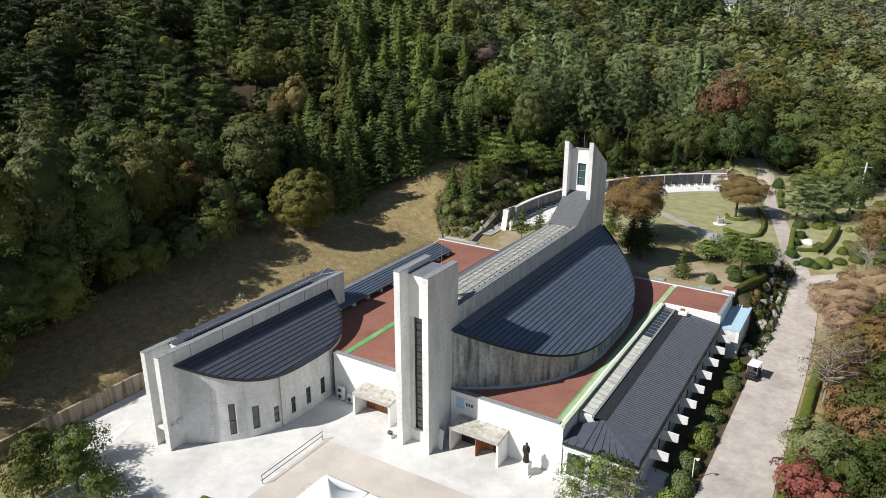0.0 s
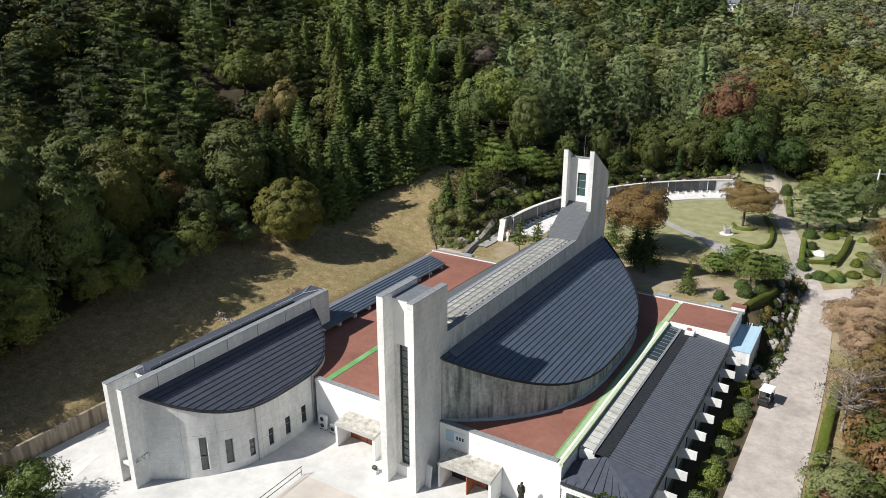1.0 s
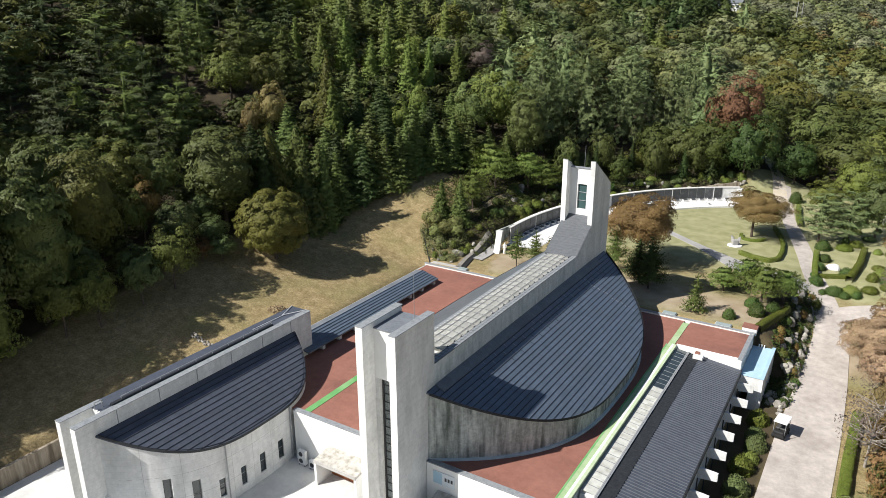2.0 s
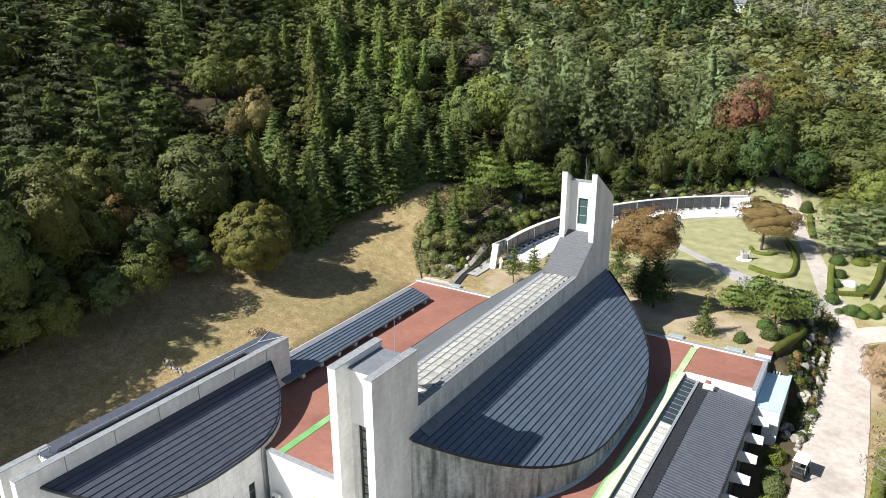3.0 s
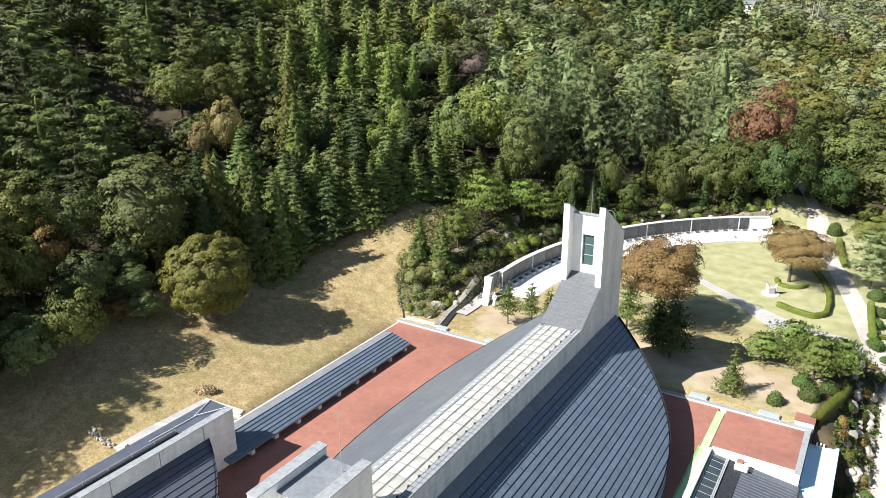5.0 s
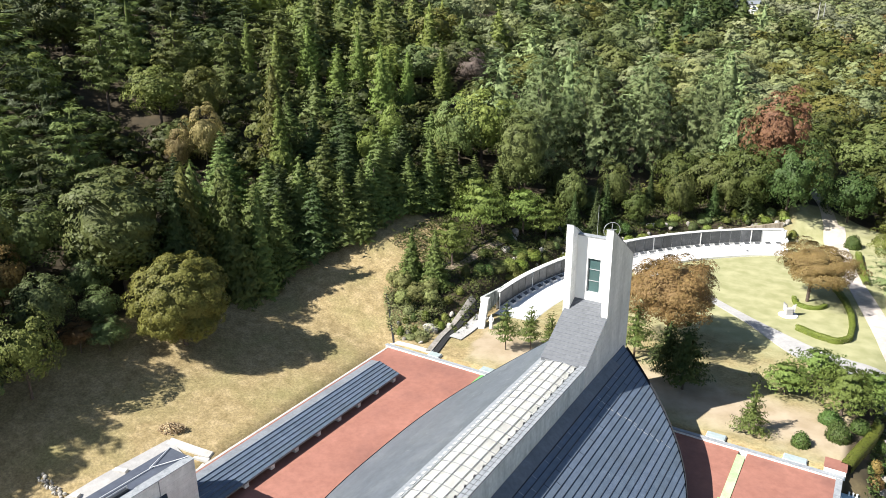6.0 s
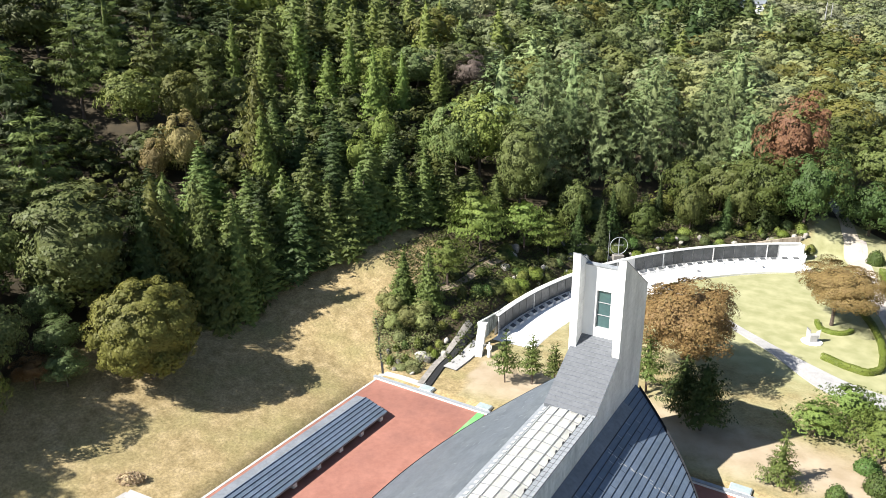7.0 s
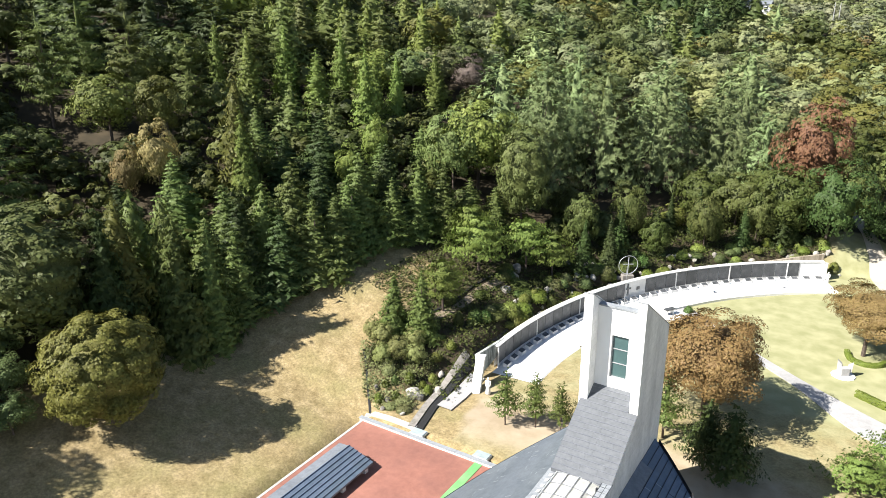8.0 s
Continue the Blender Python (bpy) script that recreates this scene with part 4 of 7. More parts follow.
# ---- east gallery ----
gallery = thing("east_gallery", "low gallery wing with ribbed dark roof and concrete fins", "building")
GX0, GX1, GY0, GY1 = -20.5, -13.2, 56.2, 88.45


def gal_z(x):
    return 4.95 - 0.12 * (x - GX0 - 2)


part("east_wall", box(-13.75, -13.45, GY0, GY1, -0.1, 3.7), PLASTER, gallery, "pale painted east wall under the eave")
part("south_wall", box(GX0 + 0.05, -13.45, 54.6, 54.9, -0.1, 3.55), PLASTER, gallery, "white south wall")
part("south_fascia", box(GX0, -13.2, 54.5, 54.6, 3.0, 3.6), PLASTER, gallery)
for i in range(3):
    part("south_window", box(GX0 + 0.5 + i * 2.2, GX0 + 2.2 + i * 2.2, 54.55, 54.64, 0.3, 2.7), GLASS, gallery)
groof = part("metal_roof", prism([(-18.0, 58.3, gal_z(-18) - 0.25), (GX1, 58.3, gal_z(GX1) - 0.25), (GX1, 58.3, gal_z(GX1)), (-18.0, 58.3, gal_z(-18))], (0, GY1 - 58.3, 0)), DARK_SHEET, gallery, "dark ribbed metal roof")
bm_rib = box(-17.7, GX1 + 0.05, -0.022, 0.022, -0.02, 0.05)
for v in bm_rib.verts:
    v.co.z += gal_z(v.co.x)
first = part("rib", bm_rib, RIB, groof)
ribs = int((GY1 - 58.5) / 0.4)
for i in range(ribs):
    o = first if i == 0 else link_mesh("rib", first.data, RIB, groof)
    o.location = (0, 58.5 + i * 0.4, 0)
# hipped south end
zc, ze = gal_z(-18), gal_z(GX1)
hip = bmesh.new()
A, B, C, D2, E2 = [hip.verts.new(p) for p in ((GX0, 54.4, 3.75), (GX1, 54.4, 3.7), (GX1, 58.3, ze), (-18.0, 58.3, zc), (GX0, 57.2, 4.1))]
hip.faces.new((A, B, D2, E2))
hip.faces.new((B, C, D2))
part("hip_roof", hip, DARK_SHEET, gallery, "dark seamed hip end")
for i in range(8):
    x = GX0 + 0.4 + i * 0.82
    top = Vector((min(x + 0.25, -18.0), 57.6, 4.35)) if x < -18.5 else Vector((x * 0.55 - 18.0 * 0.45, 58.25 - max(0, x + 18) * 0.42, zc - max(0, x + 18) * 0.16))
    part("seam", rod((x, 54.42, 3.78), top, 0.035, sides=4), ZINC_TRIM, gallery)
part("eave", box(GX0, GX1 + 0.08, 54.3, 54.44, 3.5, 3.76), ZINC_TRIM, gallery)
part("eave", box(GX1, GX1 + 0.1, 54.4, GY1, 3.72, ze + 0.06), ZINC_TRIM, gallery)
# long glass strip beside the gutter
strip_ob = part("glass_strip", box(GX0 + 0.1, -18.35, 58.3, GY1, 3.9, 4.85), CONCRETE, gallery, "raised strip of milky and clear roof panes")
n = 30
for i in range(n):
    y0 = 58.5 + i * (GY1 - 58.6) / n
    y1 = y0 + (GY1 - 58.6) / n - 0.08
    clear = i > n * 0.66
    part("cross_bar", prism([(-20.28, y1 - 0.01, 5.13), (-19.12, y1 - 0.01, 4.99), (-19.12, y1 - 0.01, 5.04), (-20.28, y1 - 0.01, 5.18)], (0, 0.07, 0)), WORN_LEAD, strip_ob)
    part("pane", prism([(-20.25, y0, 5.12), (-19.15, y0, 4.99), (-19.15, y0, 5.03), (-20.25, y0, 5.16)], (0, y1 - y0, 0)), GLASS if clear else OLD_POLY, strip_ob)
for x, z in ((-20.32, 5.12), (-19.08, 4.97)):
    part("glazing_bar", box(x - 0.06, x + 0.06, 58.3, GY1, z - 0.25, z + 0.09), STEEL, strip_ob)
part("strip_gutter", box(-18.98, -17.7, 58.3, GY1, 4.5, gal_z(-17.7) + 0.06), EAVE, gallery, "dark open gutter")
for i in range(int((GY1 - 58.6) / 0.6)):
    part("gutter_bracket", box(-18.9, -17.75, 58.6 + i * 0.6, 58.66 + i * 0.6, gal_z(-17.7) + 0.05, gal_z(-17.7) + 0.1), ZINC_TRIM, gallery)
part("gutter_rail", box(-19.0, -18.9, 58.3, GY1, gal_z(-17.7) + 0.06, gal_z(-17.7) + 0.2), STEEL, gallery)
part("vent_box", box(-18.3, -17.2, 87.2, 88.1, gal_z(-18), gal_z(-18) + 0.45, bevel=0.05), WHITE, gallery, "white roof vent")
part("vent_cap", box(-18.2, -17.7, 87.7, 88.2, gal_z(-18) + 0.45, gal_z(-18) + 0.6), RED, gallery)
for i in range(9):
    y = 58.1 + i * 3.6
    part("fin", prism([(-13.2, y - 0.12, 2.55), (-11.5, y - 0.12, 2.75), (-11.5, y - 0.12, 3.55), (-13.2, y - 0.12, 3.65)], (0, 0.24, 0)), CONCRETE, gallery, "projecting concrete fin")
    part("post", rod((-12.9, y + 1.8, 0), (-12.9, y + 1.8, 3.7), 0.06), ZINC_TRIM, gallery)
# blue coated porch box at the corner
porch = thing("porch", "concrete porch block with a pale blue coated roof", "porch")
part("wall", box(-11.15, -10.8, 88.0, 97.7, -0.1, 4.0), PLASTER, porch)
part("wall", box(-12.2, -11.15, 88.0, 88.3, 0, 4.0), CONCRETE, porch)
part("wall", box(-13.25, -11.15, 97.4, 97.7, 0, 4.0), CONCRETE, porch)
part("lintel", box(-13.25, -12.2, 88.0, 88.3, 2.6, 4.0), CONCRETE, porch)
part("roof", box(-13.25, -11.15, 88.3, 97.4, 3.6, 3.88), BLUE, porch, "pale blue coated roof")
part("parapet", box(-13.25, -10.75, 87.95, 88.3, 4.0, 4.06), BLUE, porch)
part("parapet", box(-11.15, -10.75, 88.3, 97.75, 4.0, 4.06), BLUE, porch)
for k in range(3):
    part("pipe", rod((-12.6 + k * 0.3, 96.6, 3.88), (-12.6 + k * 0.3, 96.6, 4.25), 0.07), WHITE, porch)
stair = thing("roof_hatch", "red coated hatch box on the back wall", "hatch")
part("body", box(-14.75, -13.1, 96.5, 98.0, 5.2, 6.0), WHITE_STONE, stair)
part("lid", box(-14.8, -13.05, 96.5, 98.05, 6.0, 6.08), RED, stair)


# ---- entrance canopies ----
LICHEN = material("lichened_concrete", [(0.36, 0.343, 0.305), (0.57, 0.55, 0.505)], 2.2, 0.9, 0.01, 12, stain=(0.19, 0.17, 0.13), stain_scale=1.6)


def canopy(x0, x1, name_label):
    c = thing("entrance_canopy", name_label, "canopy", "entrance canopies")
    part("roof", prism([(x0, 52.3, 2.75), (x0, 54.48, 3.05), (x0, 54.48, 2.8), (x0, 52.3, 2.5)], (x1 - x0, 0, 0)), LICHEN, c, "lichen-stained concrete slab roof")
    for x in (x0, x1 - 0.25):
        part("side_wall", prism([(x, 52.3, -0.05), (x, 54.48, -0.05), (x, 54.48, 2.8), (x, 52.3, 2.5)], (0.25, 0, 0)), PLASTER, c)
    part("fascia", box(x0, x1, 52.2, 52.3, 2.45, 2.8), STAINED_PALE, c)
    for k in range(4):
        w = (x1 - x0 - 0.6) / 4
        # open bays are black panels: the dark of the interior put into colour
        d = part("door", box(x0 + 0.3 + k * w, x0 + 0.3 + k * w + w - 0.05, 54.36, 54.44, 0.02, 2.3), WOOD if k == 2 or x0 < -40 else EAVE, c, "red-brown wooden door leaf" if k == 2 or x0 < -40 else "black panel for the open doorway's dark")
        part("handle", box(x0 + 0.3 + k * w + 0.1, x0 + 0.3 + k * w + 0.14, 54.28, 54.36, 0.9, 1.3), STEEL, d)
    return c


canopy(-31.8, -26.2, "concrete entrance canopy with red-brown doors, one leaf standing open")
canopy(-44.2, -39.2, "concrete entrance canopy over closed red-brown doors")
part("open_leaf", box(-29.0, -28.92, 52.7, 54.2, 0.02, 2.3), WOOD, thing("door_leaf", "red-brown door leaf standing open", "door"))

# banner, lean-to board, statue
banner = thing("banner", "white and blue printed banner on the front wall", "banner")
part("cloth", box(-32.3, -30.1, 54.44, 54.48, 3.7, 4.95), material("printed_white_cloth", [(0.62, 0.68, 0.72), (0.74, 0.78, 0.80)], 1.5, 0.7), banner)
part("sky_patch", box(-32.25, -31.35, 54.43, 54.44, 3.75, 4.9), BLUE, banner, "pale blue printed patch")
for k in range(3):
    part("bar", box(-31.1 + k * 0.3, -30.9 + k * 0.3, 54.43, 54.44, 4.2, 4.55), FRAME, banner, "dark printed bar")
board = thing("notice_board", "white board leaning beside the entrance", "board")
part("panel", prism([(-33.1, 51.9, 0.02), (-32.3, 51.7, 0.02), (-32.3, 52.1, 2.1), (-33.1, 52.3, 2.1)], (0.02, 0.06, 0)), WHITE, board)

def lathe(profile, sides=10, bm=None, at=(0, 0, 0)):
    rows = [[(at[0] + r * math.cos(2 * math.pi * i / sides), at[1] + r * math.sin(2 * math.pi * i / sides), at[2] + z) for i in range(sides + 1)] for r, z in profile]
    bm = strip(rows, bm)
    bmesh.ops.remove_doubles(bm, verts=bm.verts, dist=0.0005)
    return bm


def figure(name, x, y, z, h, mat, label):
    """A statue as one plain standing mesh."""
    bm = lathe([(0.0, 0), (0.20, 0), (0.23, 0.05), (0.19, 0.3), (0.17, 0.5), (0.2, 0.7), (0.19, 0.8), (0.07, 0.85), (0.05, 0.87), (0.085, 0.91), (0.08, 0.97), (0.0, 1.0)], 10)
    for s in (-1, 1):
        rod((s * 0.2, 0, 0.79), (s * 0.24, -0.05, 0.58), 0.055, 0.045, 6, bm)
        rod((s * 0.24, -0.05, 0.58), (s * 0.1, -0.2, 0.5), 0.045, 0.035, 6, bm)
    for v in bm.verts:
        v.co = Vector((v.co.x * h * 0.66, v.co.y * h * 0.6, v.co.z * h)) + Vector((x, y, z))
    return tagged(part(name, bm, mat, None, smooth=True), label, "statue")


pl = thing("statue_pedestal", "white stone pedestal before the front wall", "pedestal")
part("block", box(-23.95, -23.05, 52.5, 53.3, 0, 1.35, bevel=0.03), WHITE_STONE, pl)
part("plinth", box(-24.1, -22.9, 52.35, 53.45, 0, 0.14), WHITE_STONE, pl)
figure("bronze_statue", -23.5, 52.9, 1.35, 2.15, BRONZE, "dark bronze standing statue on a white pedestal")


lamp = thing("floodlight", "small dark floodlight on a pale block", "lamp")
part("block", box(-38.5, -37.8, 50.6, 51.2, 0, 0.35, bevel=0.03), WHITE_STONE, lamp)
part("head", box(-38.4, -37.9, 50.7, 51.05, 0.4, 0.75, bevel=0.05), FRAME, lamp)
part("stem", rod((-38.15, 50.9, 0.33), (-38.15, 50.9, 0.42), 0.05), FRAME, lamp)

# air-conditioning units
def ac_unit(x, y, h):
    a = thing("air_conditioner", "white outdoor air-conditioning unit by the wall", "air conditioner", "outdoor units")
    part("case", box(x - 0.45, x + 0.45, y - 0.18, y + 0.18, 0.1, h, bevel=0.02), WHITE, a)
    for k in range(int(h / 0.75)):
        m = Matrix.Translation((x - 0.1, y - 0.19, 0.5 + 0.75 * k)) @ pose(0, 0, 0, 90, 0, 0)
        bm = bmesh.new()
        bmesh.ops.create_cone(bm, cap_ends=True, segments=14, radius1=0.26, radius2=0.24, depth=0.03, matrix=m)
        part("fan_grille", bm, FRAME, a)
    for s in (-0.35, 0.35):
        part("foot", box(x + s - 0.05, x + s + 0.05, y - 0.2, y + 0.2, 0, 0.1), FRAME, a)


ac_unit(-47.3, 54.0, 1.65)
ac_unit(-45.9, 54.0, 0.95)

# hand rail on the forecourt
rail = thing("hand_rail", "long low rail of two thin dark bars beside the forecourt step", "railing")
for z in (0.42, 0.95):
    part("bar", rod((-43.9, 38.2, z), (-43.9, 46.9, z), 0.035), ZINC_TRIM, rail)
for y in (38.3, 46.8):
    part("post", rod((-43.9, y, 0), (-43.9, y, 0.97), 0.04), STEEL, rail)
cap = thing("manhole_cover", "pale square cover set in the forecourt", "manhole")
part("frame", box(-40.4, -39.3, 39.6, 40.7, -0.02, 0.025), STAINED_PALE, cap)
part("lid", box(-40.25, -39.45, 39.75, 40.55, 0.025, 0.035), SAND, cap)

# lawn bed and fresh concrete patches at the forecourt's corner
part("bed", box(-68.6, -59.4, 12.0, 29.6, -0.05, 0.14, bevel=0.03), material("dry_lawn_turf", [(0.20, 0.17, 0.07), (0.33, 0.28, 0.13)], 1.2, 0.95, 0.04, 5, stain=(0.15, 0.17, 0.06), stain_scale=0.5, fine=0.25), thing("lawn_bed", "dry lawn bed under the garden pines", "flower bed"))
for pts in (((-64.4, 34.3), (-61.8, 34.2), (-63.3, 38.4), (-64.5, 38.4)), ((-61.4, 34.5), (-57.4, 33.4), (-58.1, 36.0), (-61.2, 35.4))):
    part("slab", prism([(x, y, 0.006) for x, y in pts], (0, 0, 0.008)), WHITE_STONE, thing("concrete_patch", "fresh pale concrete patch in the forecourt", "paving", "forecourt patches"))

# white tents with peaked, sweeping roofs
for cx, cy, hw in ((-35.3, 38.0, 2.5), (-30.3, 38.0, 2.5)):
    tent = thing("tent", "white peaked fabric tent on the forecourt", "tent", "forecourt tents")
    rows = []
    for k in range(15):
        f = k / 14
        r = hw * (1 - f) + 0.03 * f
        z = 2.15 + 2.1 * f ** 2.2
        row = []
        for q in range(33):
            a = 2 * math.pi * q / 32
            c, s = math.cos(a), math.sin(a)
            e = (1 / max(abs(c), abs(s))) * (1 - f) ** 0.5 + 1 - (1 - f) ** 0.5
            dip = 0.16 * (1 - abs(math.cos(2 * a))) * (1 - f) * 0 + 0.12 * math.cos(2 * a) ** 2 * 4 * f * (1 - f)
            row.append((cx + r * c * e, cy + r * s * e, z - dip))
        rows.append(row)
    lip = [(x, y, z - 0.28) for x, y, z in rows[0]]
    part("canopy", strip([lip] + rows), TENT, tent, "white stretched fabric", smooth=True)
    part("finial", rod((cx, cy, 4.2), (cx, cy, 4.4), 0.05, 0.02), TENT, tent)
    for a in (-1, 1):
        for b in (-1, 1):
            part("leg", rod((cx + hw * 0.97 * a, cy + hw * 0.97 * b, 0), (cx + hw * 0.97 * a, cy + hw * 0.97 * b, 2.15), 0.035), STEEL, tent)


# garden lamp and edging stones along the lane
lamp2 = thing("garden_lamp", "slim pale garden lamp beside the lane", "lamp")
lz = float(land(-9.6, 60.4))
part("post", rod((-9.6, 60.4, lz - 0.1), (-9.6, 60.4, lz + 2.4), 0.06, 0.045), WHITE, lamp2)
part("arm", rod((-9.6, 60.4, lz + 2.35), (-9.25, 60.3, lz + 2.5), 0.035), WHITE, lamp2)
part("shade", rod((-9.3, 60.32, lz + 2.38), (-9.2, 60.28, lz + 2.56), 0.16, 0.1, 12), WHITE, lamp2, "small white shade")

# far house and power line seen over the wood
house = thing("house", "small white house with a pale roof among distant trees", "house")
hz = float(land(-86, 436))
part("wall", box(-92, -80, 432, 439, hz - 1, hz + 4.6), WHITE, house)
part("roof", prism([(-92.5, 431.4, hz + 4.6), (-92.5, 435.5, hz + 6.4), (-92.5, 439.6, hz + 4.6), (-92.5, 435.5, hz + 5.8)], (13.0, 0, 0)), GREY_SHEET, house, "pale grey gable roof")
for k in range(4):
    part("window", box(-91 + k * 2.8, -89.4 + k * 2.8, 431.92, 432.02, hz + 1.8, hz + 3.4), GLASS, house)
for k, (x, y) in enumerate(((-53.0, 436.0), (-51.0, 440.0))):
    pp = thing("power_pole", "tall pale power pole on the distant hill", "pole", "distant power poles")
    zz = float(land(x, y))
    part("shaft", rod((x, y, zz - 1), (x, y, zz + 15), 0.28, 0.16, 10), PATH, pp)


# ---- golf cart on the lane ----
def golf_cart(x, y, yaw):
    c = thing("golf_cart", "small white-roofed golf cart parked at the lane's edge", "golf cart")
    c.matrix_world = pose(x, y, float(land(x, y)) + 0.08, 0, 0, yaw)
    part("body", box(-0.6, 0.6, -1.15, 1.15, 0.22, 0.62, bevel=0.08), BLACK, c, "dark body")
    part("cowl", box(-0.55, 0.55, 0.7, 1.2, 0.55, 0.95, bevel=0.1), BLACK, c)
    part("seat", box(-0.52, 0.52, -0.45, 0.1, 0.62, 0.82, bevel=0.05), FRAME, c)
    part("seat_back", box(-0.52, 0.52, -0.6, -0.45, 0.75, 1.2, bevel=0.04), FRAME, c)
    part("roof", box(-0.66, 0.66, -1.1, 0.95, 1.82, 1.9, bevel=0.035), WHITE, c, "white roof")
    part("bag_rack", box(-0.5, 0.5, -1.3, -0.75, 0.5, 0.9), FRAME, c)
    for sx in (-0.56, 0.56):
        for y0, y1 in ((-0.95, -0.85), (0.95, 0.75)):
            part("roof_post", rod((sx, y0, 0.6), (sx, y1, 1.84), 0.025, sides=6), STEEL, c)
        for yy in (-0.8, 0.8):
            bm = rod((sx - 0.09, yy, 0.24), (sx + 0.09, yy, 0.24), 0.24, sides=14)
            w = part("wheel", bm, BLACK, c)
            part("hub", rod((sx - 0.1, yy, 0.24), (sx + 0.1, yy, 0.24), 0.12, sides=10), STEEL, w)


golf_cart(-8.0, 83.5, 172)

# ---- memorial wall ----
memorial = thing("memorial_wall", "curved pale wall with dark granite name panels", "wall")


def arc(a, r):
    a = radians(a)
    return ARC_X + r * math.cos(a), ARC_Y + r * math.sin(a)


A0, A1, NP = 181.0, 118.5, 33
MZ0, MZ1 = 5.5, 8.35
rows = []
for i in range(65):
    a = A0 + (A1 - A0) * i / 64
    z = float(garden_height(arc(a, ARC_R)[1])) + 2.55
    rows.append([(*arc(a, ARC_R), 4.5), (*arc(a, ARC_R), z), (*arc(a, ARC_R + 0.45), z), (*arc(a, ARC_R + 0.45), 4.5)])
part("wall", strip(rows), WHITE_STONE, memorial, "pale stone wall")
part("coping", strip([[(*arc(a, ARC_R - 0.1), z), (*arc(a, ARC_R - 0.1), z + 0.1), (*arc(a, ARC_R + 0.6), z + 0.1), (*arc(a, ARC_R + 0.6), z)] for a, z in [(A0 + (A1 - A0) * i / 64, rows[i][1][2]) for i in range(65)]]), WHITE_STONE, memorial)
for i in range(NP):
    a = A0 + (A1 - A0) * (i + 0.5) / NP
    if i >= NP - 2 or i in (15, 16):
        continue
    x, y = arc(a, ARC_R - 0.05)
    zb = float(garden_height(y)) + 0.55
    part("granite_panel", turned_box(pose(x, y, zb - 0.05, 0, 0, a + 90), 1.66, 0.08, 1.98, bevel=0.015), GRANITE, memorial, "dark polished granite panel")
    if i % 5 == 0:
        x2, y2 = arc(A0 + (A1 - A0) * i / NP, ARC_R - 0.08)
        part("pilaster", turned_box(pose(x2, y2, zb - 0.5, 0, 0, a + 90), 0.14, 0.12, 2.4), WHITE_STONE, memorial)
for k, a in enumerate((150.2, 154.2)):
    x, y = arc(a, ARC_R - 0.04)
    part("niche", turned_box(pose(x, y, float(garden_height(y)) + 1.2, 0, 0, a + 90), 0.5, 0.06, 0.45), GRANITE, memorial)
part("end_pier", prism([(-53.9, 105.6, 5.2), (-53.0, 105.9, 5.2), (-53.75, 108.4, 8.5), (-54.6, 108.1, 8.5)], (-0.2, 0.75, 0)), WHITE_STONE, memorial, "leaning white end pier")
part("end_pier", box(-26.9, -26.2, 158.5, 159.7, 5.5, 8.5, bevel=0.03), WHITE_STONE, memorial)
part("wedge", prism([(-54.75, 108.6, 8.45), (-54.3, 114.4, 8.25), (-54.2, 113.2, 7.2), (-54.5, 108.8, 5.9)], (-0.3, 0, 0)), STAINED, memorial, "dark sloping wing slab")
rows = []
for i in range(13):
    a = 127 - 8.5 * i / 12
    z = float(garden_height(arc(a, ARC_R)[1])) + 2.5
    rows.append([(*arc(a, ARC_R + 0.5), z - 0.6), (*arc(a, ARC_R + 0.5), z + 0.1 + 0.95 * i / 12), (*arc(a, ARC_R + 0.85), z + 0.1 + 0.95 * i / 12), (*arc(a, ARC_R + 0.85), z - 0.6)])
part("backing_slab", strip(rows), OLD_WALL, memorial, "dark rising slab behind the wall's far end")
xc, yc = arc(152.2, ARC_R - 0.05)
part("wall_cross", turned_box(pose(xc, yc, float(garden_height(yc)) + 0.7, 0, 0, 242.2), 0.22, 0.1, 1.7), GRANITE, memorial, "dark cross on the white wall")
part("wall_cross_arm", turned_box(pose(xc, yc, float(garden_height(yc)) + 1.55, 0, 0, 242.2), 0.95, 0.09, 0.22), GRANITE, memorial)
# floor of pale paving inside the arc
rows = []
for i in range(65):
    a = A0 + 1.5 + (A1 - A0 - 1.5) * i / 64
    row = []
    for r in (ARC_R - 0.02, ARC_R - 2.5, ARC_R - 5.2, ARC_R - 5.6):
        x, y = arc(a, r)
        row.append((x, y, float(garden_height(y)) + (0.1 if r > ARC_R - 5.5 else -0.2)))
    rows.append(row)
tagged(part("memorial_pavement", strip(rows), WHITE_STONE), "pale paved terrace along the memorial wall", "pavement", kind="structure")
rows = []
for i in range(49):
    a = 170 + (A1 - 168) * i / 48
    row = []
    for r, dz in ((ARC_R - 5.2, 0.1), (ARC_R - 5.2, 0.3), (ARC_R - 5.6, 0.3), (ARC_R - 5.6, -0.2)):
        x, y = arc(a, r)
        row.append((x, y, float(garden_height(y)) + dz))
    rows.append(row)
tagged(part("terrace_kerb", strip(rows), WHITE_STONE), "low white kerb of the terrace", "kerb", kind="structure")
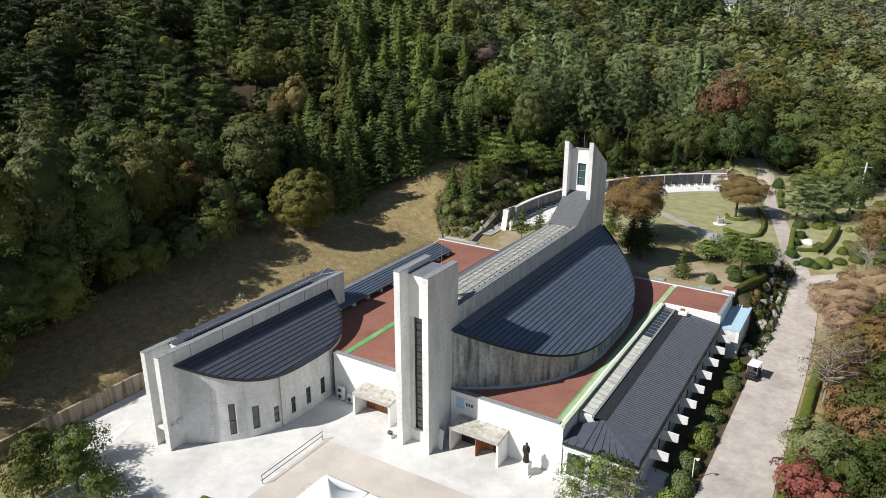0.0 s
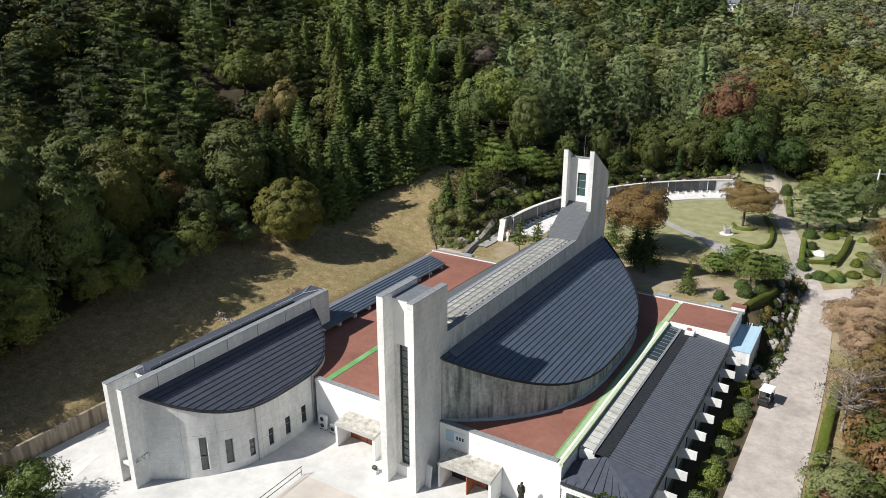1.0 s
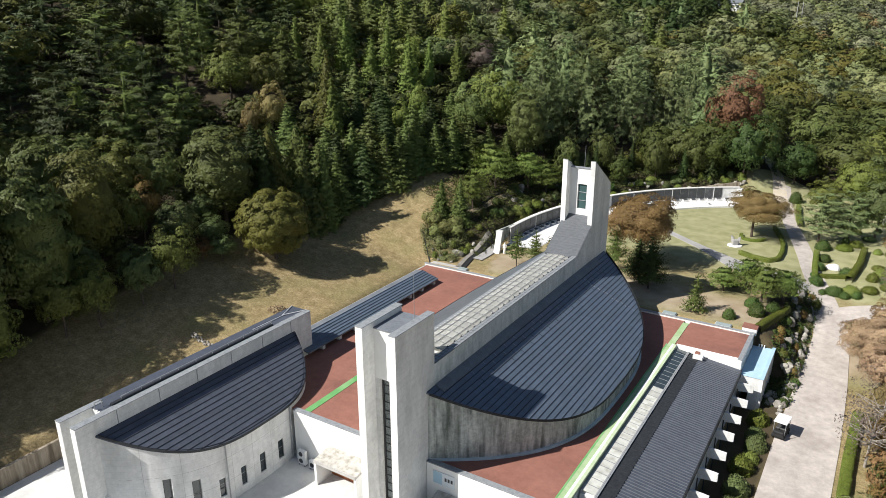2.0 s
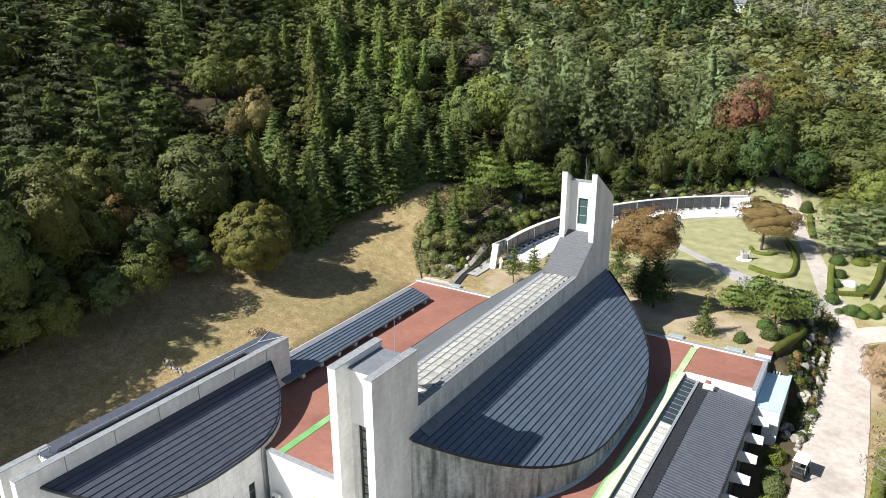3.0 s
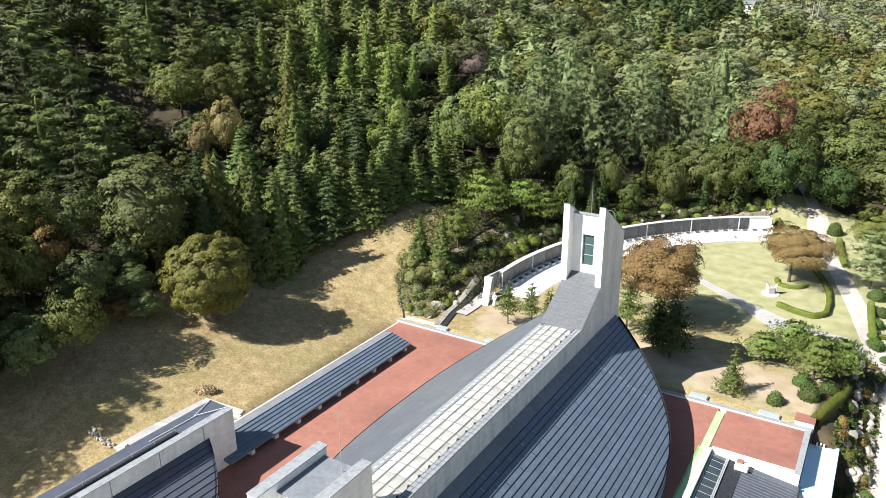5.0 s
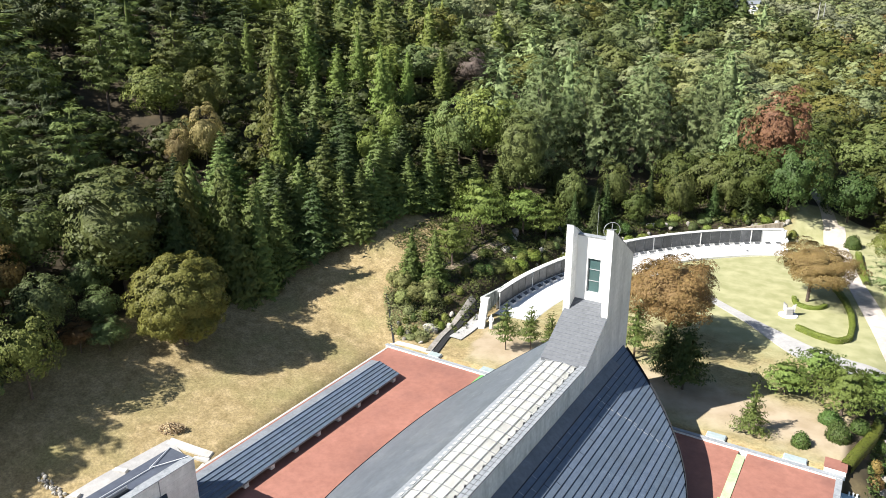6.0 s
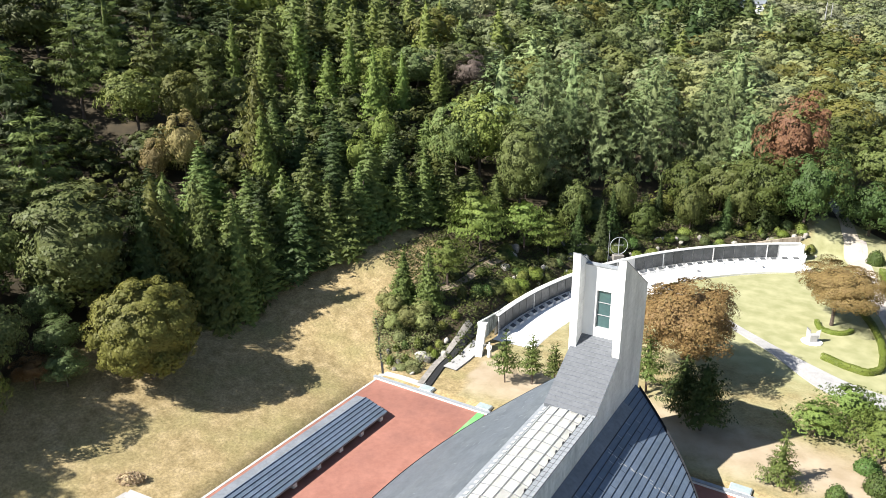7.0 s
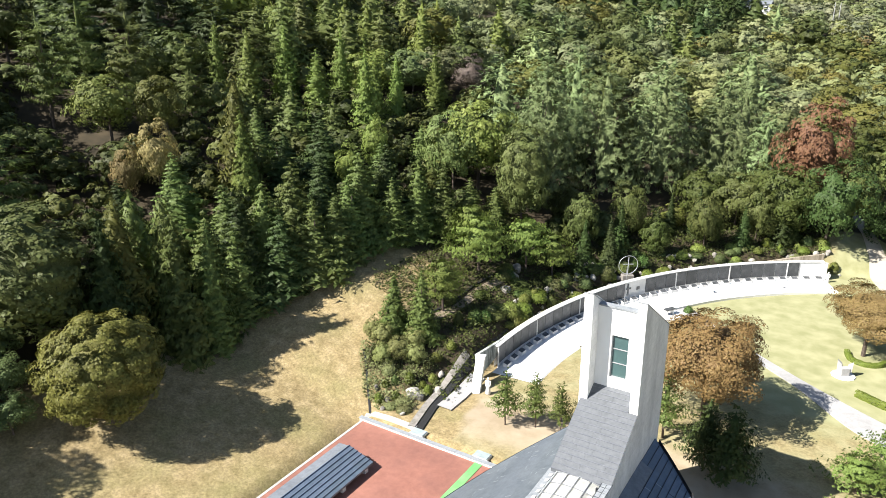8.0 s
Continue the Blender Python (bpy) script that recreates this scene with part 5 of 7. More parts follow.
for i in range(NP):
    a = A0 + (A1 - A0) * (i + 0.5) / NP
    x, y = arc(a, ARC_R - 0.75)
    t = thing("altar_stone", "low white stone with a dark slanted plaque at the wall's foot", "plaque stand", "plaques along the memorial wall")
    t.matrix_world = pose(x, y, float(garden_height(y)) + 0.09, 0, 0, a + 90)
    if i == 0:
        bm = prism([(-0.5, -0.28, 0), (-0.5, 0.28, 0), (-0.5, 0.28, 0.32), (-0.5, -0.28, 0.5)], (1.0, 0, 0))
        s0 = part("stone", bm, WHITE_STONE, t)
        bm = prism([(-0.42, -0.25, 0.5), (-0.42, 0.25, 0.34), (-0.42, 0.25, 0.37), (-0.42, -0.25, 0.53)], (0.84, 0, 0))
        s1 = part("plaque", bm, GRANITE, t, "dark granite plaque")
    else:
        link_mesh("stone", s0.data, WHITE_STONE, t)
        link_mesh("plaque", s1.data, GRANITE, t, "dark granite plaque")


def bench(x, y, yaw):
    b = thing("bench", "white stone bench on the terrace", "bench", "terrace benches")
    b.matrix_world = pose(x, y, float(garden_height(y)) + 0.1, 0, 0, yaw)
    part("seat", box(-0.8, 0.8, -0.22, 0.22, 0.36, 0.46, bevel=0.02), WHITE_STONE, b)
    for s in (-0.55, 0.55):
        part("leg", box(s - 0.1, s + 0.1, -0.18, 0.18, 0, 0.36), WHITE_STONE, b)


dais = thing("altar_dais", "rounded white stone dais with a dark altar table", "dais")
DX, DY = -41.8, 135.2
dz = float(garden_height(DY))
part("step", lathe([(0, 0.0), (1.9, 0.0), (1.9, 0.24), (1.82, 0.28), (0, 0.28)], 28, at=(DX, DY, dz)), WHITE_STONE, dais)
part("table", turned_box(pose(DX, DY, dz + 0.92, 0, 0, 60), 1.5, 0.7, 0.12, bevel=0.02), GRANITE, dais, "dark granite table slab")
for q in (-0.5, 0.5):
    part("support", turned_box(pose(DX + q * math.cos(radians(60)), DY + q * math.sin(radians(60)), dz + 0.28, 0, 0, 60), 0.2, 0.5, 0.64), WHITE_STONE, dais)
bench(-39.2, 146.0, 132)
bench(-31.3, 152.6, 124)
figure("white_statue", -52.3, 106.6, 5.55, 1.9, WHITE_STONE, "white stone statue at the end of the memorial wall")
figure("white_statue", -25.9, 158.0, 6.1, 1.6, WHITE_STONE, "white stone statue beside the wall's far end")
# ring-shaped monument
ring = thing("ring_monument", "pale metal ring sculpture on the bank behind the memorial wall", "sculpture")
bm = bmesh.new()
for i in range(20):
    a0, a1 = 2 * math.pi * i / 20, 2 * math.pi * (i + 1) / 20
    rod((-48.9 + 1.05 * math.cos(a0), 139.6 + 0.8 * math.cos(a0), 10.1 + 1.3 * math.sin(a0)), (-48.9 + 1.05 * math.cos(a1), 139.6 + 0.8 * math.cos(a1), 10.1 + 1.3 * math.sin(a1)), 0.045, sides=6, bm=bm)
part("ring", bm, STEEL, ring)
part("cross_post", rod((-48.9, 139.6, 7.8), (-48.9, 139.6, 11.2), 0.06), STEEL, ring)
part("cross_arm", rod((-49.5, 139.2, 10.2), (-48.3, 140.0, 10.2), 0.05), STEEL, ring)
part("base", turned_box(pose(-48.9, 139.6, 7.2, 0, 0, 35), 1.6, 1.0, 1.5, bevel=0.05), ROCK, ring)
# lawn sculpture of pale wings
sc = thing("lawn_sculpture", "white winged stone sculpture on the lawn", "sculpture")
sz = float(garden_height(129.5))
part("base", lathe([(0, 0), (1.2, 0), (1.15, 0.12), (0, 0.14)], 12, at=(-21.8, 129.5, sz)), WHITE_STONE, sc)
part("block", turned_box(pose(-21.8, 129.5, sz + 0.1, 0, 0, 30), 0.9, 0.7, 0.9, bevel=0.05), PATH, sc)
for s in (-1, 1):
    part("wing", prism([(-21.8 + s * 0.1, 129.5, sz + 0.5), (-21.8 + s * 0.7, 129.5, sz + 0.6), (-21.8 + s * 0.75, 129.6, sz + 1.6), (-21.8 + s * 0.3, 129.6, sz + 1.25)], (0, 0.35, 0)), PATH, sc)
# engraved boulder
st = thing("engraved_stone", "white engraved boulder among clipped shrubs", "boulder")
bm = bmesh.new()
bmesh.ops.create_icosphere(bm, subdivisions=2, radius=1)
for v in bm.verts:
    n = noise.noise(v.co * 1.4) * 0.25
    v.co = Vector((v.co.x * 1.1 * (1 + n), v.co.y * 0.5 * (1 + n), max(-0.2, v.co.z) * 0.85 * (1 + n)))
    v.co += Vector((-7.2, 127.2, float(land(-7.2, 127.2)) + 0.15))
part("stone", bm, WHITE_STONE, st)

# ---- plants ----
rng = np.random.default_rng(7)


def unit(n, r=rng):
    v = r.normal(size=(n, 3))
    return v / np.linalg.norm(v, axis=1, keepdims=True)


def tris(P, nrm, along, size, r=rng, ratio=0.6):
    """One leaf-cluster triangle at each point, facing about nrm and pointing about along."""
    t = along - nrm * (along * nrm).sum(1, keepdims=True)
    t /= np.linalg.norm(t, axis=1, keepdims=True) + 1e-9
    b = np.cross(nrm, t)
    size = np.broadcast_to(size, (len(P),))[:, None] * r.uniform(0.7, 1.35, (len(P), 1))
    V = np.stack([P - b * size * ratio - t * size * 0.4, P + b * size * ratio - t * size * 0.4, P + t * size * 0.85], 1)
    return V.reshape(-1, 3)


def ico(level=1):
    bm = bmesh.new()
    bmesh.ops.create_icosphere(bm, subdivisions=level, radius=1)
    V = np.array([v.co[:] for v in bm.verts])
    F = np.array([[v.index for v in f.verts] for f in bm.faces])
    bm.free()
    return V, F


ICO1, ICO2 = ico(1), ico(2)


def join(pieces):
    V, F, k = [], [], 0
    for v, f in pieces:
        V.append(v)
        F.append(f + k)
        k += len(v)
    return np.concatenate(V), np.concatenate(F)


def loose(V):
    return V, np.arange(len(V)).reshape(-1, 3)


def core(c, rad, r, level=1):
    v, f = ICO1 if level == 1 else ICO2
    return v * np.asarray(rad) * r.uniform(0.8, 1.12, (len(v), 1)) + np.asarray(c), f


def lumpy(seed, V, amount, freq):
    """A smooth uneven factor round 1 for each direction, so that no crown is a plain ball."""
    r = np.random.default_rng(seed)
    out = np.ones(len(V))
    for k in range(5):
        w = r.normal(size=3) * freq
        out += amount * np.sin(V @ w + r.uniform(0, 6.28)) * 0.5
    return out


def rows_unit(v):
    return v / (np.linalg.norm(v, axis=1, keepdims=True) + 1e-9)


def broadleaf(seed, H=10.0, R=4.5, clumps=62, leaves=90, size=0.23, low=0.16, heart=0.5, fringe=1.12, tuft=(0.15, 0.27), uneven=0.16, squash=0.8, depth=0.72):
    """A billowing crown: leaf clumps set on an uneven dome, each leafy above and open below, with dark gaps between. Metres."""
    r = np.random.default_rng(seed)
    c = np.array([0, 0, H * (0.5 + low * 0.55)])
    rad = np.array([R, R, H * (0.5 - low * 0.55)])
    k = np.arange(clumps) + 0.5
    z = 1 - 1.82 * k / clumps
    ph = k * 2.39996 + r.uniform(0, 6)
    flat = np.sqrt(np.clip(1 - z * z, 0, 1))
    d = rows_unit(np.stack([np.cos(ph) * flat, np.sin(ph) * flat, z], 1) + r.normal(size=(clumps, 3)) * 0.16)
    cr = R * r.uniform(tuft[0], tuft[1], clumps)
    reach = lumpy(seed + 5, d, uneven, 1.7) * r.uniform(depth, 1.0, clumps)
    C = c + d * (rad * reach[:, None] - (cr * 0.6)[:, None])
    pieces = []
    if heart:
        v, f = ICO2 if clumps > 50 else ICO1
        pieces.append((v * rad * heart * (lumpy(seed + 5, v, uneven, 1.7) * r.uniform(0.82, 1.1, len(v)))[:, None] + c, f))
    n = leaves * clumps
    idx = np.repeat(np.arange(clumps), leaves)
    q = rows_unit(unit(n, r) + d[idx] * 0.5 + np.array([0, 0, 0.55]))
    P = C[idx] + q * (cr[idx] * r.uniform(0.6, 1.0, n) ** 0.6 * fringe)[:, None] * np.array([1.1, 1.1, squash])
    nr = rows_unit(q * 0.65 + d[idx] * 0.75 + r.normal(size=(n, 3)) * 0.3)
    pieces.append(loose(tris(P, nr, unit(n, r), size, r, 0.55)))
    return join(pieces)


def plumed(seed, H=15.0, R=5.4, boughs=150, plumes=3, needles=11, size=0.62, low=0.05, power=0.78, rise=0.8, uneven=0.16, flat=0.75, heart=0.4, fan=0.45, inner=0.6, spread=0.26, blade=0.26):
    """A tall pine: spiralling boughs on an uneven tapering dome, each ending in upturned plumes of needles with dark gaps between."""
    r = np.random.default_rng(seed)
    k = np.arange(boughs)
    t = 1 - (1 - (k + 0.5) / boughs) ** 0.7
    a = k * 2.39996 + r.uniform(-0.35, 0.35, boughs)
    out = np.stack([np.cos(a), np.sin(a), np.zeros(boughs)], 1)
    L = (R * (1 - t ** 1.3) ** power * r.uniform(0.82, 1.06, boughs) + 0.25) * lumpy(seed + 3, np.concatenate([out[:, :2], t[:, None] * 3], 1), uneven, 1.6)
    z0 = H * (low + (0.97 - low) * t) + r.uniform(-0.3, 0.3, boughs)
    v, f = ICO2
    cone = v * np.array([1, 1, H * (0.46 - low * 0.4)]) + np.array([0, 0, H * (low * 0.4 + 0.44)])
    cone[:, :2] *= R * heart * np.clip(1 - (cone[:, 2:3] / H) ** 1.3, 0.01, 1) ** power
    pieces = [(cone * r.uniform(0.85, 1.1, (len(v), 1)), f)]
    n = boughs * plumes
    bi = np.repeat(k, plumes)
    u = np.tile(np.linspace(1.0, inner, plumes), boughs) + r.uniform(-0.07, 0.05, n)
    sway = r.uniform(-1, 1, n) * L[bi] * spread
    side = np.stack([-np.sin(a), np.cos(a), np.zeros(boughs)], 1)
    base = out[bi] * (L[bi] * u)[:, None] + side[bi] * sway[:, None]
    base[:, 2] = z0[bi] + (u ** 2 - 0.55) * L[bi] * 0.22 + r.uniform(-0.2, 0.2, n)
    m = n * needles
    pi = np.repeat(np.arange(n), needles)
    o = out[bi][pi]
    al = o * 0.75 + np.array([0, 0, rise]) + r.normal(size=(m, 3)) * fan
    s = size * r.uniform(0.75, 1.3, n)[pi]
    P = base[pi] + rows_unit(al) * (s * r.uniform(0.1, 1.1, m))[:, None] * np.array([1.25, 1.25, flat])
    nr = rows_unit(o * (1.15 - t[bi][pi])[:, None] + np.array([0, 0, 1.0]) * (0.2 + t[bi][pi])[:, None] + r.normal(size=(m, 3)) * 0.26)
    pieces.append(loose(tris(P, nr, al, s * 0.8, r, blade)))
    return join(pieces)


def fir(seed, H=13.0, R=3.0, boughs=240, sprays=10, size=1.0, droop=0.36, low=0.02, power=0.66, heart=0.6):
    """A dense cone of spiralling boughs that sag and lift again at the tip, each a comb of short sprays."""
    r = np.random.default_rng(seed)
    k = np.arange(boughs)
    t = 1 - (1 - (k + 0.5) / boughs) ** 0.62
    a = k * 2.39996 + r.uniform(-0.3, 0.3, boughs)
    z0 = H * (low + (0.985 - low) * t) + r.uniform(-0.2, 0.2, boughs)
    side_lean = lumpy(seed + 3, np.stack([np.cos(a), np.sin(a), t * 3], 1), 0.16, 1.5)
    L = (R * (1 - t) ** power * r.uniform(0.72, 1.14, boughs) + 0.14) * side_lean
    v, f = ICO1
    cone = v * np.array([1, 1, H * (0.46 - low * 0.5)]) + np.array([0, 0, H * (0.47 + low * 0.45)])
    cone[:, :2] *= R * heart * np.clip(1 - cone[:, 2:3] / (H * 0.97), 0.01, 1) ** power
    pieces = [(cone * r.uniform(0.92, 1.06, (len(v), 1)), f)]
    idx = np.repeat(k, sprays * 2)
    m = len(idx)
    u = np.tile(np.repeat((np.arange(sprays) + 0.5) / sprays, 2), boughs) * 0.72 + 0.28 + r.uniform(-0.04, 0.04, m)
    sgn = np.tile([-1.0, 1.0], boughs * sprays)
    out = np.stack([np.cos(a), np.sin(a), np.zeros(boughs)], 1)[idx]
    side = np.stack([-np.sin(a), np.cos(a), np.zeros(boughs)], 1)[idx]
    l = L[idx]
    w = l * 0.3 * (1.25 - u * 0.75)
    P = out * (l * u)[:, None] + side * (sgn * w * 0.45)[:, None]
    P[:, 2] = z0[idx] - droop * l * u + 0.2 * l * u ** 3 + r.normal(size=m) * 0.04 * l
    al = out * 0.75 + side * (sgn * 0.7)[:, None] + np.array([0, 0, -0.12])
    nr = rows_unit(np.array([0, 0, 0.3]) + out * 1.0 + side * (sgn * 0.2)[:, None] + r.normal(size=(m, 3)) * 0.3)
    pieces.append(loose(tris(P, nr, al, (w * 0.68 + 0.12) * size, r, 0.36)))
    return join(pieces)


def pine(seed, H=14.0, R=4.2, whorls=11, boughs=7, tufts=13, needles=4, size=0.5, low=0.12, lift=0.25, core_size=0.45, spread=0.3, dome=2.2, jitter=0.3, uneven=0.12):
    """Layered boughs carrying brushes of long upturned needles: shelves below, a feathery dome above."""
    r = np.random.default_rng(seed)
    nb = whorls * boughs
    t = (np.repeat(np.arange(whorls), boughs) + 0.5 + r.uniform(-1, 1, nb) * jitter) / whorls
    a = np.repeat(r.uniform(0, 6.28, whorls), boughs) + np.tile(np.arange(boughs), whorls) * 6.2832 / boughs + r.uniform(-0.35, 0.35, nb)
    z0 = H * (low + (0.95 - low) * t)
    env = np.clip(1 - np.clip(t, 0, 1) ** dome, 0.05, 1) ** 0.65
    L = R * env * r.uniform(0.62, 1.1, nb) * lumpy(seed + 3, np.stack([np.cos(a), np.sin(a), t * 2], 1), uneven, 1.6)
    pieces = []
    if core_size:
        v, f = ICO2
        body = v * np.array([1, 1, H * (0.86 - low) / 2]) + np.array([0, 0, H * (low + 0.86) / 2])
        tb = np.clip((body[:, 2:3] / H - low) / (0.95 - low), 0, 0.98)
        body[:, :2] *= R * core_size * (1 - tb ** dome) ** 0.65 * r.uniform(0.85, 1.1, (len(v), 1))
        pieces.append((body, f))
    idx = np.repeat(np.arange(nb), tufts)
    m = len(idx)
    u = r.uniform(0.12, 1, m) ** 0.6
    l = L[idx]
    out = np.stack([np.cos(a), np.sin(a), np.zeros(nb)], 1)[idx]
    side = np.stack([-np.sin(a), np.cos(a), np.zeros(nb)], 1)[idx]
    w = r.uniform(-1, 1, m) * l * spread * (1.2 - 0.7 * u)
    P = out * (l * u)[:, None] + side * w[:, None]
    P[:, 2] = z0[idx] + lift * l * u ** 2 - 0.06 * l * u + r.normal(size=m) * 0.03 * l - 0.22 * np.abs(w)
    j = np.repeat(np.arange(m), needles)
    n = len(j)
    al = rows_unit(out[j] * 0.7 + np.array([0, 0, 0.75]) + side[j] * (w / (l + 0.1))[j][:, None] + r.normal(size=(n, 3)) * 0.55)
    nr = rows_unit(out[j] * 0.9 + np.array([0, 0, 0.15]) + np.array([0, 0, 0.9]) * (t[idx] ** 1.5)[j][:, None] + r.normal(size=(n, 3)) * 0.33)
    pieces.append(loose(tris(P[j] + al * size * 0.3, nr, al, size, r, 0.3)))
    return join(pieces)


def trunk_mesh(seed, H, r0, limbs=5, spread=2.0):
    r = np.random.default_rng(seed)
    bm = bmesh.new()
    top = H * 0.72
    bend = r.normal(size=2) * 0.02 * H
    rod((0, 0, -0.6), (bend[0] * 0.4, bend[1] * 0.4, top * 0.5), r0, r0 * 0.75, 7, bm)
    rod((bend[0] * 0.4, bend[1] * 0.4, top * 0.5 - 0.02), (bend[0], bend[1], top), r0 * 0.75, r0 * 0.3, 7, bm)
    for i in range(limbs):
        a = i * 2.4 + r.uniform(0, 0.8)
        z = H * r.uniform(0.3, 0.55)
        f = z / top
        rod((bend[0] * f, bend[1] * f, z), (math.cos(a) * spread * 0.75, math.sin(a) * spread * 0.75, z + H * 0.16), r0 * 0.42, r0 * 0.12, 5, bm)
    me = bpy.data.meshes.new("trunk")
    bm.to_mesh(me)
    bm.free()
    return me


def variants(kind, count, H, R, r0, limbs=5, **kw):
    out = []
    for i in range(count):
        V, F = kind(100 + i * 13 + int(H * 7), H=H, R=R, **kw)
        out.append((mesh_np("crown", V, F), trunk_mesh(i + int(H), H, r0, 0 if kind is fir else limbs, R * (0.6 if limbs < 8 else 1.05)), H, R))
    return out


KINDS = {
    "broad": variants(broadleaf, 5, 10.0, 4.6, 0.22),
    "dense": variants(broadleaf, 2, 8.0, 4.2, 0.2, clumps=130, leaves=230, size=0.11, low=0.24, heart=0.6, tuft=(0.13, 0.22), uneven=0.2),
    "dome": variants(broadleaf, 1, 8.0, 4.2, 0.2, clumps=200, leaves=125, size=0.15, low=0.02, heart=0.8, tuft=(0.1, 0.16), uneven=0.05, depth=0.86),
    "tallbroad": variants(broadleaf, 3, 13.0, 4.2, 0.22, clumps=95, leaves=90, size=0.235, low=0.04, heart=0.74, tuft=(0.15, 0.26)),
    "bushy": variants(broadleaf, 3, 4.0, 2.3, 0.1, clumps=24, leaves=60, size=0.22, low=0.05, tuft=(0.2, 0.34)),
    "sparse": variants(broadleaf, 2, 6.0, 3.0, 0.12, limbs=22, clumps=44, leaves=26, size=0.13, low=0.16, heart=0),
    "fir": variants(fir, 4, 13.0, 3.3, 0.17, power=0.92),
    "larch": variants(fir, 3, 17.0, 3.8, 0.17, boughs=190, droop=0.15, power=0.75, size=0.9),
    "weeping": variants(fir, 2, 14.0, 3.6, 0.17, boughs=170, droop=1.15, power=0.5, size=0.95, low=0.12),
    "darkfir": variants(fir, 3, 8.0, 3.2, 0.16, boughs=100, sprays=14, droop=0.26, power=0.7, size=0.6, low=0.22, heart=0.35),
    "youngfir": variants(fir, 3, 5.0, 1.6, 0.08, boughs=66, sprays=14, low=0.28, droop=0.12, size=0.5, power=0.8, heart=0.25),
    "spruce": variants(fir, 1, 5.5, 2.0, 0.1, boughs=84, sprays=13, low=0.08, droop=0.16, size=0.55, power=0.9, heart=0.3),
    "broad_far": variants(broadleaf, 4, 10.0, 4.6, 0.22, clumps=50, leaves=46, size=0.36, heart=0.54),
    "lowbroad_far": variants(broadleaf, 3, 8.0, 4.4, 0.2, clumps=50, leaves=46, size=0.32, low=0.02, heart=0.56),
    "fir_far": variants(fir, 3, 13.0, 3.3, 0.17, boughs=130, sprays=6, size=1.4, power=0.92),
    "larch_far": variants(fir, 3, 17.0, 3.8, 0.17, boughs=130, sprays=6, size=1.4, droop=0.15, power=0.75),
    "pine_far": variants(plumed, 4, 15.0, 5.4, 0.24, boughs=100, plumes=2, needles=10, size=0.8),
    "hillpine_far": variants(plumed, 3, 16.0, 5.6, 0.26, boughs=42, plumes=5, needles=10, size=0.9, low=0.22, power=0.5, rise=0.25, uneven=0.34, flat=0.3, heart=0.12, fan=0.6, inner=0.3, spread=0.2),
    "lowbroad": variants(broadleaf, 3, 8.0, 4.4, 0.2, clumps=62, leaves=82, size=0.235, low=0.02),
    "pine": variants(plumed, 5, 15.0, 5.4, 0.24, boughs=170, needles=15, size=0.55, blade=0.17, heart=0.3),
    "hillpine": variants(plumed, 4, 16.0, 5.6, 0.26, boughs=46, plumes=8, needles=16, size=0.6, blade=0.18, low=0.22, power=0.5, rise=0.25, uneven=0.34, flat=0.3, heart=0.12, fan=0.6, inner=0.25, spread=0.2),
    "flatpine": variants(pine, 3, 5.0, 3.6, 0.16, whorls=5, boughs=9, tufts=34, needles=6, size=0.19, low=0.36, lift=0.12, core_size=0.4, spread=0.42, dome=2.6),
    "airy": variants(pine, 3, 5.0, 2.9, 0.1, limbs=14, whorls=5, boughs=7, tufts=26, needles=4, size=0.17, low=0.36, lift=0.12, core_size=0, spread=0.36),
}
used = {}
planted = []


def tree(kind, x, y, height, mat, label, category="tree", group="", width=1.0, bark=BARK, name="tree", z=None, yaw=None):
    vs = KINDS[kind]
    k = used.get(kind, 0)
    used[kind] = k + 1
    crown, trunk, H, R = vs[k % len(vs)]
    e = thing(name, label, category, group)
    s = height / H
    planted.append((x, y, R * s * width))
    e.matrix_world = Matrix.LocRotScale((x, y, float(land(x, y)) if z is None else z), Euler((0, 0, yaw if yaw is not None else (k * 2.4) % 6.28)), (s * width, s * width, s))
    c = new("crown", crown)
    c.parent = e
    if not crown.materials:
        crown.materials.append(None)
    c.material_slots[0].link = "OBJECT"
    c.material_slots[0].material = mat
    t = new("trunk", trunk)
    t.parent = e
    if not trunk.materials:
        trunk.materials.append(None)
    t.material_slots[0].link = "OBJECT"
    t.material_slots[0].material = bark
    return e


# single trees that stand out
tree("dome", -76.4, 80.7, 10.5, LEAF_YELLOW_OLIVE, "round olive-green tree at the meadow's edge", width=0.98)
tree("tallbroad", -87.6, 81.8, 15.4, LEAF_PALE, "large grey-green broadleaf tree at the wood's edge", width=1.26)
tree("dense", -32.4, 113.0, 11.0, LEAF_FADED, "broad rust-brown autumn tree on the memorial lawn", width=1.05)
tree("dense", -20.3, 135.6, 8.0, LEAF_GOLD, "spreading golden-brown tree ringed by a low hedge", width=1.25)
tree("darkfir", -28.5, 104.2, 8.0, NEEDLE, "broad dark conifer in front of the rust-brown tree", width=1.0)
tree("darkfir", -30.8, 106.4, 6.6, NEEDLE, "broad dark conifer in front of the rust-brown tree", width=0.95)
tree("youngfir", -34.9, 108.3, 7.0, NEEDLE_MID, "young conifer on a thin trunk", width=1.15)
for x, y, h in ((-48.2, 102.6, 6.2), (-45.6, 103.7, 6.2), (-43.2, 104.0, 5.8), (-41.4, 105.8, 5.4)):
    tree("youngfir", x, y, h, NEEDLE_FRESH, "young fir in a row behind the church", group="row of young firs", width=0.86)
tree("spruce", -21.1, 99.5, 5.6, NEEDLE_MID, "small fir on the back lawn", width=0.86)
